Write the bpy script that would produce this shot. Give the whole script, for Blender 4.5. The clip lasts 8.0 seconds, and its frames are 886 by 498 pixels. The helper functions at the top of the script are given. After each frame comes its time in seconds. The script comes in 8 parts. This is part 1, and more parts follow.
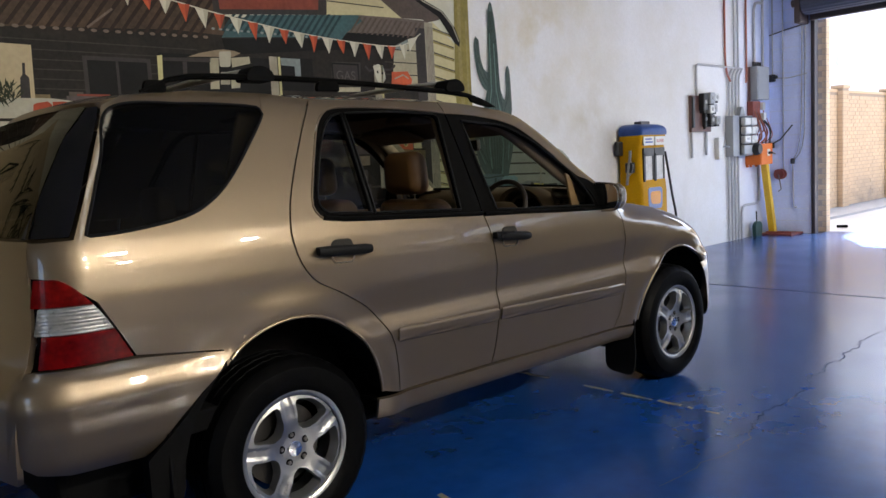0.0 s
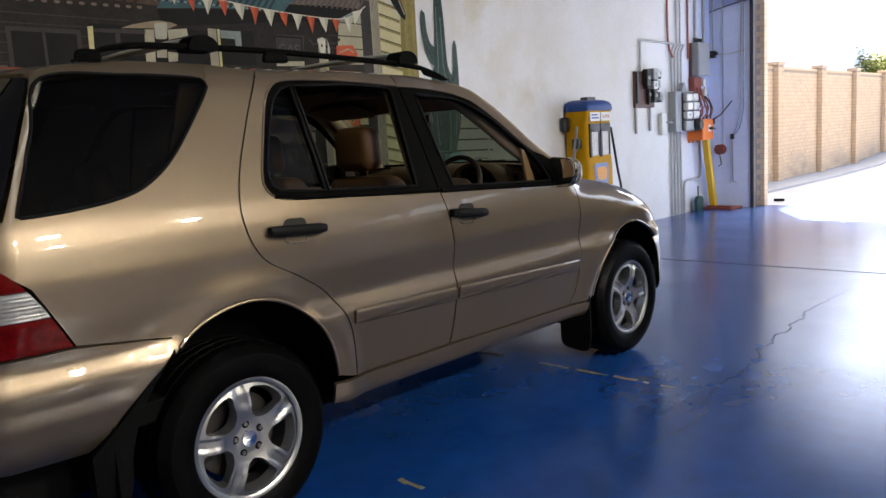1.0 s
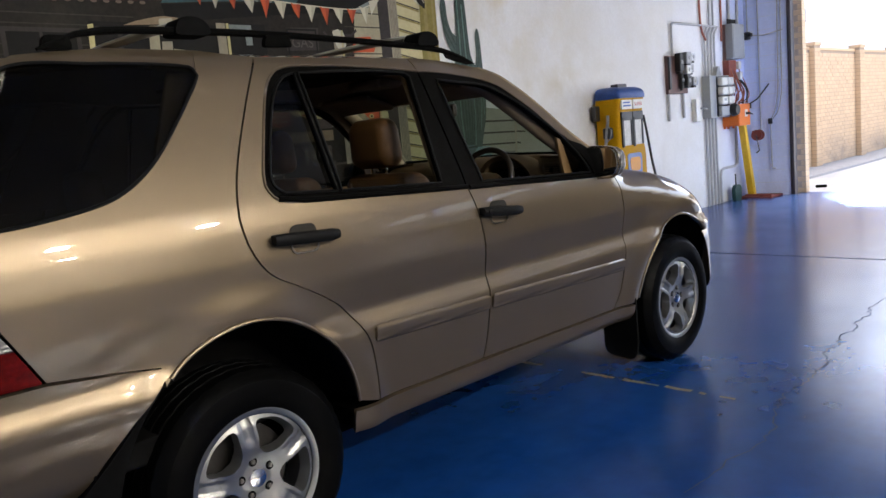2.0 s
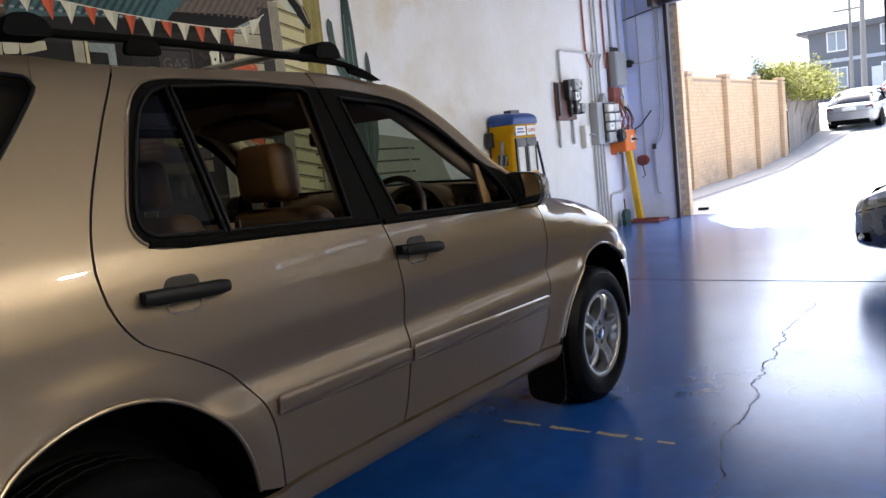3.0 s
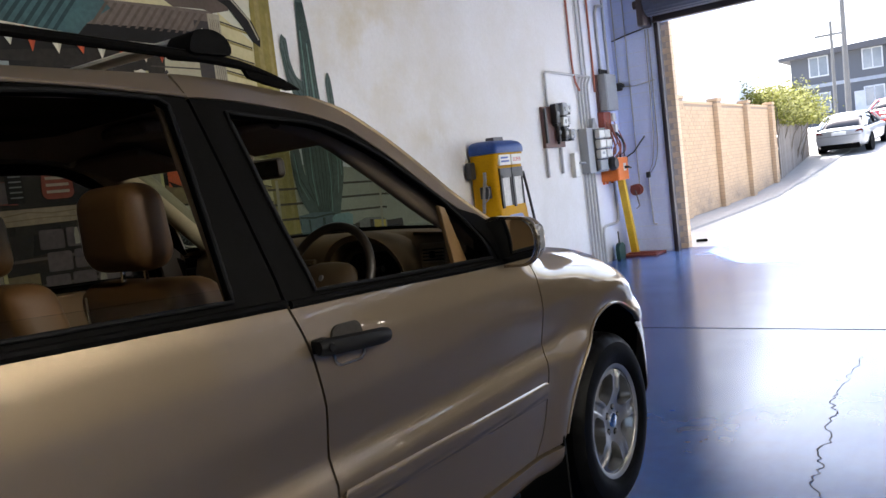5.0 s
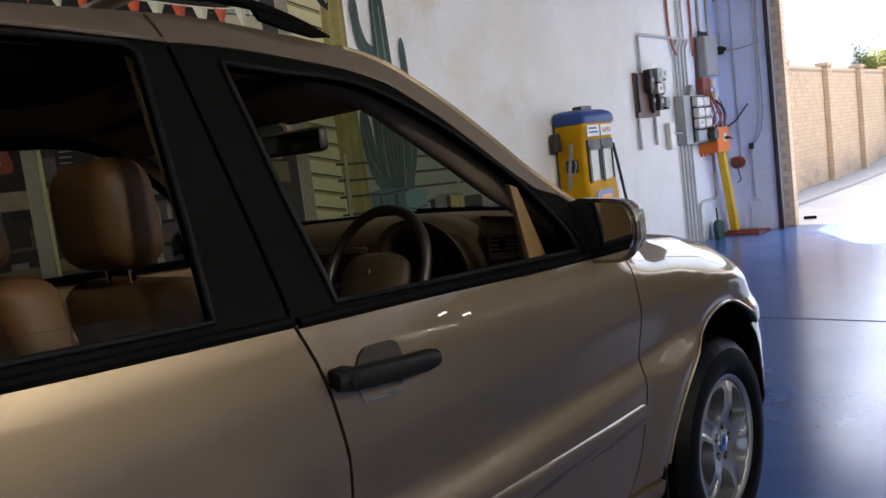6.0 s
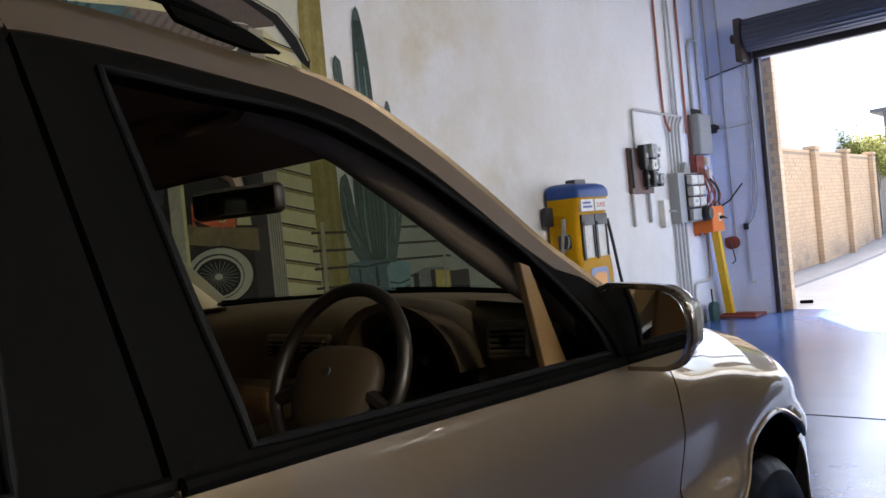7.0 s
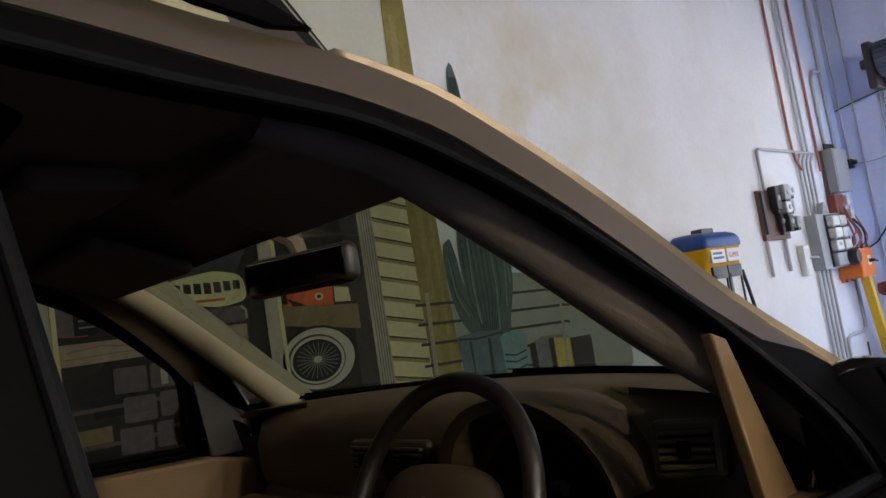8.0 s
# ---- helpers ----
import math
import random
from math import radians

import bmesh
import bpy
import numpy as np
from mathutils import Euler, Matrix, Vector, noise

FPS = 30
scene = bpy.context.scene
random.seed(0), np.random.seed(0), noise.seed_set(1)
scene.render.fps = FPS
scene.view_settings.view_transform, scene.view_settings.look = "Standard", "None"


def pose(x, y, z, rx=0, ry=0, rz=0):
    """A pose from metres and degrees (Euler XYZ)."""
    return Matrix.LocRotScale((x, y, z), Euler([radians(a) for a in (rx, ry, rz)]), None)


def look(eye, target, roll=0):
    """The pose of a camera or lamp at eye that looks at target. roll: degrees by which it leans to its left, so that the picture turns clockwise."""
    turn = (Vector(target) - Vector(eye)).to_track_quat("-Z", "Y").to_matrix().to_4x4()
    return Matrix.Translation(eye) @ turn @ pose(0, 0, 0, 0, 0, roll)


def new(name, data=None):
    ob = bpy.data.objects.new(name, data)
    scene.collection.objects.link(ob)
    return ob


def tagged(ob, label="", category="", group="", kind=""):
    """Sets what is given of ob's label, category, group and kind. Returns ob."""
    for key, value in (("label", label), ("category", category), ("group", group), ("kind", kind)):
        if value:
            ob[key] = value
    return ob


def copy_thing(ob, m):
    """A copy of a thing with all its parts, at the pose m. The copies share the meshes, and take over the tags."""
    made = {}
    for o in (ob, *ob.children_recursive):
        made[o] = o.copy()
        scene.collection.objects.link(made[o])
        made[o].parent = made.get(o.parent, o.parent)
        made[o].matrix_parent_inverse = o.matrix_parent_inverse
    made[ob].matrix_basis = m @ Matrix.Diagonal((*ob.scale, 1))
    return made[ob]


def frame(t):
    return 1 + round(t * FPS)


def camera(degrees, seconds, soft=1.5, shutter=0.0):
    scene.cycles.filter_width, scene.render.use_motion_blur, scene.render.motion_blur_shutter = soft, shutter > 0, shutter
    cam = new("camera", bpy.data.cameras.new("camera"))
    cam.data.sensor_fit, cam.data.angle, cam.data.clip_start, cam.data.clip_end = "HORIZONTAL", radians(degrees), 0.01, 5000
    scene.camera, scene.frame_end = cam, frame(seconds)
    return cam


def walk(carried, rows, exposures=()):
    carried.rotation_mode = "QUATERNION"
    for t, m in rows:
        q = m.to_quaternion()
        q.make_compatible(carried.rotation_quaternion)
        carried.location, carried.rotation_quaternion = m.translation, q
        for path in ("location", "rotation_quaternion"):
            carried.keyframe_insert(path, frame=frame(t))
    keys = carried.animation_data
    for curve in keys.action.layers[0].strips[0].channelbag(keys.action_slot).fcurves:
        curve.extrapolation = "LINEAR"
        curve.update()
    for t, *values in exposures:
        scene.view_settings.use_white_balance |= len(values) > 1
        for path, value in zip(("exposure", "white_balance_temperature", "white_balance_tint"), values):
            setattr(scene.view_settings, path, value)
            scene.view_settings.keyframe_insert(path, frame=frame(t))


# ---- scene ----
EXPO = 2.91
LAMP = 335.0
KELVIN = 6050.0
cam = camera(59.7, 8.0)
PATH = [
    (0, (3.442, -1.528, 1.447), (1.977, -0.184, 1.228), -3.2),
    (0.5, (3.369, -1.509, 1.456), (1.928, -0.149, 1.185), -2.7),
    (1, (3.323, -1.497, 1.439), (1.965, -0.057, 1.155), -3.5),
    (1.2, (3.268, -1.477, 1.442), (1.86, -0.073, 1.223), -4.0),
    (2.3, (2.944, -1.115, 1.406), (1.554, 0.288, 1.088), -6.3),
    (2.5, (2.869, -1.067, 1.411), (1.59, 0.436, 1.085), -4.3),
    (3, (2.646, -0.939, 1.408), (1.462, 0.655, 1.167), -6.2),
    (3.5, (2.572, -0.814, 1.393), (1.455, 0.805, 1.028), -6.1),
    (4, (2.421, -0.485, 1.382), (1.296, 1.128, 1.017), -6.9),
    (4.2, (2.399, -0.395, 1.403), (1.224, 1.2, 1.128), -5.6),
    (5.3, (2.078, 0.003, 1.426), (0.93, 1.633, 1.263), -7.4),
    (5.5, (2.044, 0.063, 1.411), (0.851, 1.656, 1.213), -6.8),
    (6, (1.908, 0.33, 1.421), (0.58, 1.811, 1.211), -7.2),
    (6.5, (1.8, 0.519, 1.428), (0.373, 1.915, 1.306), -5.8),
    (7, (1.584, 0.692, 1.415), (0.297, 2.223, 1.387), -5.6),
    (7.5, (1.431, 0.807, 1.395), (0.144, 2.337, 1.436), -6.6),
    (8, (1.252, 1.041, 1.419), (-0.217, 2.386, 1.601), -9.0),
]
walk(cam, [(t, look(eye, target, roll)) for t, eye, target, roll in PATH], [(0.0, EXPO, KELVIN, 10.0), (5.3, EXPO, KELVIN, 10.0), (6.2, EXPO - 0.20, KELVIN, 10.0), (6.6, EXPO - 0.19, KELVIN, 10.0), (7.4, EXPO - 0.08, KELVIN, 10.0), (8.0, EXPO - 0.12, KELVIN, 10.0)])

# ---- light ----
SUN = Vector((-0.32, 0.52, 1.0)).normalized()
world = bpy.data.worlds.new("world")
scene.world = world
world.use_nodes = True
wn = world.node_tree
sky = wn.nodes.new("ShaderNodeTexSky")
sky.sky_type, sky.sun_disc = "NISHITA", False
sky.sun_elevation = math.asin(SUN.z)
sky.sun_rotation = math.atan2(SUN.x, SUN.y)
sky.dust_density, sky.air_density, sky.ozone_density = 5.0, 0.8, 1.0
wn.links.new(sky.outputs[0], wn.nodes["Background"].inputs[0])
wn.nodes["Background"].inputs[1].default_value = 0.14
sun = new("sun", bpy.data.lights.new("sun", "SUN"))
sun.data.energy, sun.data.angle, sun.data.color = 3.6, radians(0.5), (1.0, 0.95, 0.88)
sun.matrix_basis = look(SUN * 50, (0, 0, 0))


# ---- materials ----
def mat(name, col, rough=0.5, metal=0.0, var=0.12, scale=4.0, fine=60.0, bump=0.0, coat=0.0, spec=0.5, col2=None, amount=0.5, rvar=0.08, island=0.0, glow=0.0, spread=0.0, soft=(0.5, 0.72, 7.0)):
    """Principled surface with variation at two scales, fine relief and optional second colour in patches."""
    m = bpy.data.materials.new(name)
    m.use_nodes = True
    nt, L = m.node_tree, m.node_tree.links
    b = nt.nodes["Principled BSDF"]
    tc = nt.nodes.new("ShaderNodeTexCoord")
    n1, n2 = nt.nodes.new("ShaderNodeTexNoise"), nt.nodes.new("ShaderNodeTexNoise")
    for n, s, d in ((n1, scale, 5.0), (n2, fine, 3.0)):
        n.inputs["Scale"].default_value, n.inputs["Detail"].default_value = s, d
        L.new(tc.outputs["Object"], n.inputs["Vector"])
    add = nt.nodes.new("ShaderNodeMath")
    add.operation = "ADD"
    L.new(n1.outputs["Fac"], add.inputs[0])
    L.new(n2.outputs["Fac"], add.inputs[1])
    ramp = nt.nodes.new("ShaderNodeMapRange")
    ramp.inputs["From Min"].default_value, ramp.inputs["From Max"].default_value = 0.7, 1.3
    L.new(add.outputs[0], ramp.inputs["Value"])
    mix = nt.nodes.new("ShaderNodeMix")
    mix.data_type = "RGBA"
    lo = [max(0.0, c * (1 - var)) for c in col]
    hi = [min(1.0, c * (1 + var)) for c in col]
    mix.inputs["A"].default_value, mix.inputs["B"].default_value = (*lo, 1), (*hi, 1)
    L.new(ramp.outputs["Result"], mix.inputs["Factor"])
    out = mix.outputs["Result"]
    if col2:
        n3 = nt.nodes.new("ShaderNodeTexNoise")
        n3.inputs["Scale"].default_value, n3.inputs["Detail"].default_value = scale * 0.45, soft[2]
        n3.inputs["Roughness"].default_value = 0.65
        L.new(tc.outputs["Object"], n3.inputs["Vector"])
        r3 = nt.nodes.new("ShaderNodeMapRange")
        r3.inputs["From Min"].default_value, r3.inputs["From Max"].default_value = soft[0], soft[1]
        r3.inputs["To Max"].default_value = amount
        L.new(n3.outputs["Fac"], r3.inputs["Value"])
        m2 = nt.nodes.new("ShaderNodeMix")
        m2.data_type = "RGBA"
        m2.inputs["B"].default_value = (*col2, 1)
        L.new(out, m2.inputs["A"])
        L.new(r3.outputs["Result"], m2.inputs["Factor"])
        out = m2.outputs["Result"]
    if island or spread:
        src = nt.nodes.new("ShaderNodeNewGeometry").outputs["Random Per Island"] if island else nt.nodes.new("ShaderNodeObjectInfo").outputs["Random"]
        hsv = nt.nodes.new("ShaderNodeHueSaturation")
        mr = nt.nodes.new("ShaderNodeMapRange")
        w = island or spread
        mr.inputs["To Min"].default_value, mr.inputs["To Max"].default_value = 1 - w, 1 + w
        L.new(src, mr.inputs["Value"])
        L.new(mr.outputs["Result"], hsv.inputs["Value"])
        L.new(out, hsv.inputs["Color"])
        out = hsv.outputs["Color"]
    L.new(out, b.inputs["Base Color"])
    rr = nt.nodes.new("ShaderNodeMapRange")
    rr.inputs["From Min"].default_value, rr.inputs["From Max"].default_value = 0.3, 0.7
    rr.inputs["To Min"].default_value, rr.inputs["To Max"].default_value = max(0.02, rough - rvar), min(1, rough + rvar)
    L.new(n1.outputs["Fac"], rr.inputs["Value"])
    L.new(rr.outputs["Result"], b.inputs["Roughness"])
    b.inputs["Metallic"].default_value = metal
    b.inputs["Specular IOR Level"].default_value = spec
    b.inputs["Coat Weight"].default_value = coat
    b.inputs["Coat Roughness"].default_value = 0.02
    if bump:
        bp = nt.nodes.new("ShaderNodeBump")
        bp.inputs["Strength"].default_value, bp.inputs["Distance"].default_value = min(1.0, bump), 0.01
        L.new(n2.outputs["Fac"], bp.inputs["Height"])
        L.new(bp.outputs["Normal"], b.inputs["Normal"])
    if glow:
        b.inputs["Emission Color"].default_value, b.inputs["Emission Strength"].default_value = (*col, 1), glow
    return m


def smudge_or_light(m, centre, size, colour, amount, scale=3.0, stretch=(1, 1, 1), lo=0.45, hi=0.8):
    """A broken smear of another colour round a place on a surface: stain, scuff or painted light."""
    nt, L = m.node_tree, m.node_tree.links
    b = nt.nodes["Principled BSDF"]
    old = b.inputs["Base Color"].links[0].from_socket
    tc, mp, gr = (nt.nodes.new("ShaderNode" + k) for k in ("TexCoord", "Mapping", "TexGradient"))
    mp.vector_type = "TEXTURE"
    mp.inputs["Location"].default_value, mp.inputs["Scale"].default_value = centre, size
    gr.gradient_type = "SPHERICAL"
    L.new(tc.outputs["Object"], mp.inputs["Vector"])
    L.new(mp.outputs["Vector"], gr.inputs["Vector"])
    m2, nz = nt.nodes.new("ShaderNodeMapping"), nt.nodes.new("ShaderNodeTexNoise")
    m2.inputs["Scale"].default_value = stretch
    nz.inputs["Scale"].default_value, nz.inputs["Detail"].default_value, nz.inputs["Roughness"].default_value = scale, 6.0, 0.6
    L.new(tc.outputs["Object"], m2.inputs["Vector"])
    L.new(m2.outputs["Vector"], nz.inputs["Vector"])
    r = nt.nodes.new("ShaderNodeMapRange")
    r.inputs["From Min"].default_value, r.inputs["From Max"].default_value, r.inputs["To Max"].default_value = lo, hi, amount
    L.new(nz.outputs["Fac"], r.inputs["Value"])
    mul = nt.nodes.new("ShaderNodeMath")
    mul.operation = "MULTIPLY"
    L.new(gr.outputs["Fac"], mul.inputs[0])
    L.new(r.outputs["Result"], mul.inputs[1])
    mx = nt.nodes.new("ShaderNodeMix")
    mx.data_type = "RGBA"
    mx.inputs["B"].default_value = (*colour, 1)
    L.new(mul.outputs[0], mx.inputs["Factor"])
    L.new(old, mx.inputs["A"])
    L.new(mx.outputs["Result"], b.inputs["Base Color"])


def glass(name, tint=(0.9, 0.92, 0.9), rough=0.0):
    m = bpy.data.materials.new(name)
    m.use_nodes = True
    nt, L = m.node_tree, m.node_tree.links
    nt.nodes.remove(nt.nodes["Principled BSDF"])
    tr, gl, mx, lw = (nt.nodes.new("ShaderNode" + k) for k in ("BsdfTransparent", "BsdfGlossy", "MixShader", "LayerWeight"))
    tr.inputs["Color"].default_value = (*tint, 1)
    gl.inputs["Roughness"].default_value = 0.02 + rough
    lw.inputs["Blend"].default_value = 0.5
    pw, ma = nt.nodes.new("ShaderNodeMath"), nt.nodes.new("ShaderNodeMath")
    pw.operation, ma.operation = "POWER", "MULTIPLY_ADD"
    pw.inputs[1].default_value, ma.inputs[1].default_value, ma.inputs[2].default_value = 4.0, 0.7, 0.04
    L.new(lw.outputs["Facing"], pw.inputs[0])
    L.new(pw.outputs[0], ma.inputs[0])
    L.new(ma.outputs[0], mx.inputs[0])
    L.new(tr.outputs[0], mx.inputs[1])
    L.new(gl.outputs[0], mx.inputs[2])
    L.new(mx.outputs[0], nt.nodes["Material Output"].inputs["Surface"])
    return m


# ---- building helpers ----
def finish(name, me, material, parent=None, label="", smooth=False):
    me.materials.append(material)
    if smooth:
        me.polygons.foreach_set("use_smooth", [True] * len(me.polygons))
    ob = new(name, me)
    ob.parent = parent
    if label:
        tagged(ob, label)
    return ob


def part(name, bm, material, parent=None, label="", smooth=False, sharp=35):
    me = bpy.data.meshes.new(name)
    bmesh.ops.recalc_face_normals(bm, faces=bm.faces)
    bm.to_mesh(me)
    bm.free()
    ob = finish(name, me, material, parent, label, smooth)
    if smooth:
        me.set_sharp_from_angle(angle=radians(sharp))
    return ob


def thing(name, m=None, label="", category="", group="", kind=""):
    ob = new(name)
    ob.empty_display_size = 0.1
    if m is not None:
        ob.matrix_basis = m
    return tagged(ob, label, category, group, kind)


def add_box(bm, lo, hi, bevel=0.0, seg=2, m=None):
    lo, hi = Vector(lo), Vector(hi)
    r = bmesh.ops.create_cube(bm, size=1.0)
    vs = r["verts"]
    c, s = (lo + hi) / 2, hi - lo
    for v in vs:
        v.co = Vector((v.co.x * s.x + c.x, v.co.y * s.y + c.y, v.co.z * s.z + c.z))
    if bevel:
        es = list({e for v in vs for e in v.link_edges})
        r2 = bmesh.ops.bevel(bm, geom=es, offset=bevel, segments=seg, profile=0.5, affect="EDGES", clamp_overlap=True)
        vs = list({v for f in r2["faces"] for v in f.verts} | {v for v in vs if v.is_valid})
    if m is not None:
        for v in vs:
            v.co = m @ v.co
    return vs


def box(lo, hi, bevel=0.0, seg=2, m=None):
    bm = bmesh.new()
    add_box(bm, lo, hi, bevel, seg, m)
    return bm


def add_tube(bm, pts, r, n=8, closed=False, caps=True):
    """A round bar along pts; r is one radius or one for each point."""
    pts = [Vector(p) for p in pts]
    k = len(pts)
    rs = r if isinstance(r, (list, tuple)) else [r] * k
    rings, prev = [], None
    for i, p in enumerate(pts):
        a = pts[(i - 1) % k] if (closed or i) else p
        b = pts[(i + 1) % k] if (closed or i < k - 1) else p
        d = (b - a).normalized()
        if prev is None:
            u = d.orthogonal().normalized()
        else:
            u = (prev - d * prev.dot(d))
            u = u.normalized() if u.length > 1e-6 else d.orthogonal().normalized()
        prev = u
        w = d.cross(u)
        rings.append([bm.verts.new(p + (u * math.cos(2 * math.pi * j / n) + w * math.sin(2 * math.pi * j / n)) * rs[i]) for j in range(n)])
    for i in range(k if closed else k - 1):
        A, B = rings[i], rings[(i + 1) % k]
        for j in range(n):
            bm.faces.new((A[j], A[(j + 1) % n], B[(j + 1) % n], B[j]))
    if caps and not closed:
        bm.faces.new(rings[0][::-1])
        bm.faces.new(rings[-1])


def tube(pts, r, n=8, closed=False):
    bm = bmesh.new()
    add_tube(bm, pts, r, n, closed)
    return bm


def add_lathe(bm, prof, n=32, m=None, cap=False):
    """prof: (radius, height) pairs turned round the z axis, then moved by m."""
    m = m or Matrix()
    rings = []
    for r, hgt in prof:
        rings.append([bm.verts.new(m @ Vector((r * math.cos(2 * math.pi * j / n), r * math.sin(2 * math.pi * j / n), hgt))) for j in range(n)])
    for A, B in zip(rings, rings[1:]):
        for j in range(n):
            bm.faces.new((A[j], A[(j + 1) % n], B[(j + 1) % n], B[j]))
    if cap:
        bm.faces.new(rings[0][::-1])
        bm.faces.new(rings[-1])


def lathe(prof, n=32, m=None, cap=False):
    bm = bmesh.new()
    add_lathe(bm, prof, n, m, cap)
    return bm


def slab(poly, axis, a, b, bevel=0.0):
    """A flat plate: polygon of (u, v) pushed from a to b along an axis."""
    bm = bmesh.new()

    def P(u, v, w):
        return {"x": (w, u, v), "y": (u, w, v), "z": (u, v, w)}[axis]
    A = [bm.verts.new(P(u, v, a)) for u, v in poly]
    B = [bm.verts.new(P(u, v, b)) for u, v in poly]
    k = len(poly)
    bm.faces.new(A[::-1])
    bm.faces.new(B)
    for i in range(k):
        bm.faces.new((A[i], A[(i + 1) % k], B[(i + 1) % k], B[i]))
    if bevel:
        bmesh.ops.bevel(bm, geom=[e for e in bm.edges], offset=bevel, segments=2, profile=0.5, affect="EDGES", clamp_overlap=True)
    return bm


def spline(pts, step=0.03, closed=False):
    """Catmull-Rom curve through pts, evenly dense."""
    pts = [Vector(p).to_3d() if len(p) == 2 else Vector(p) for p in pts]
    k, out = len(pts), []
    for i in range(k if closed else k - 1):
        p1, p2 = pts[i], pts[(i + 1) % k]
        p0 = pts[(i - 1) % k] if (closed or i) else p1 * 2 - p2
        p3 = pts[(i + 2) % k] if (closed or i < k - 2) else p2 * 2 - p1
        n = max(1, int((p2 - p1).length / step))
        for j in range(n):
            t = j / n
            out.append(0.5 * (2 * p1 + (p2 - p0) * t + (2 * p0 - 5 * p1 + 4 * p2 - p3) * t * t + (3 * p1 - p0 - 3 * p2 + p3) * t ** 3))
    if not closed:
        out.append(pts[-1])
    return out


def flat(pts, step=0.03, closed=False):
    return [(p.x, p.y) for p in spline(pts, step, closed)]


def dense(poly, step):
    """A closed polygon with its long edges split; corners stay."""
    out = []
    for i, p in enumerate(poly):
        q = poly[(i + 1) % len(poly)]
        d = math.hypot(q[0] - p[0], q[1] - p[1])
        n = max(1, int(round(d / step)))
        out += [(p[0] + (q[0] - p[0]) * j / n, p[1] + (q[1] - p[1]) * j / n) for j in range(n)]
    return out


def rounded(poly, r, n=5):
    """Polygon with every corner rounded."""
    out, k = [], len(poly)
    for i in range(k):
        a, b, c = Vector(poly[i - 1]), Vector(poly[i]), Vector(poly[(i + 1) % k])
        u, w = a - b, c - b
        d = min(r, u.length * 0.45, w.length * 0.45)
        p, q = b + u.normalized() * d, b + w.normalized() * d
        for j in range(n + 1):
            t = j / n
            out.append(tuple(p * (1 - t) ** 2 + b * 2 * t * (1 - t) + q * t * t))
    return out


def inside(P, poly):
    x, y = P[:, 0], P[:, 1]
    res = np.zeros(len(P), bool)
    A = np.array(poly)
    B = np.roll(A, -1, axis=0)
    for (x1, y1), (x2, y2) in zip(A, B):
        if y1 == y2:
            continue
        c = ((y1 > y) != (y2 > y)) & (x < (x2 - x1) * (y - y1) / (y2 - y1) + x1)
        res ^= c
    return res


def from_border(P, poly):
    A = np.array(poly)
    B = np.roll(A, -1, axis=0)
    best = np.full(len(P), 1e9)
    for a, b in zip(A, B):
        d = b - a
        t = np.clip(((P - a) @ d) / max(1e-12, d @ d), 0, 1)
        best = np.minimum(best, np.hypot(*(P - (a + t[:, None] * d)).T))
    return best


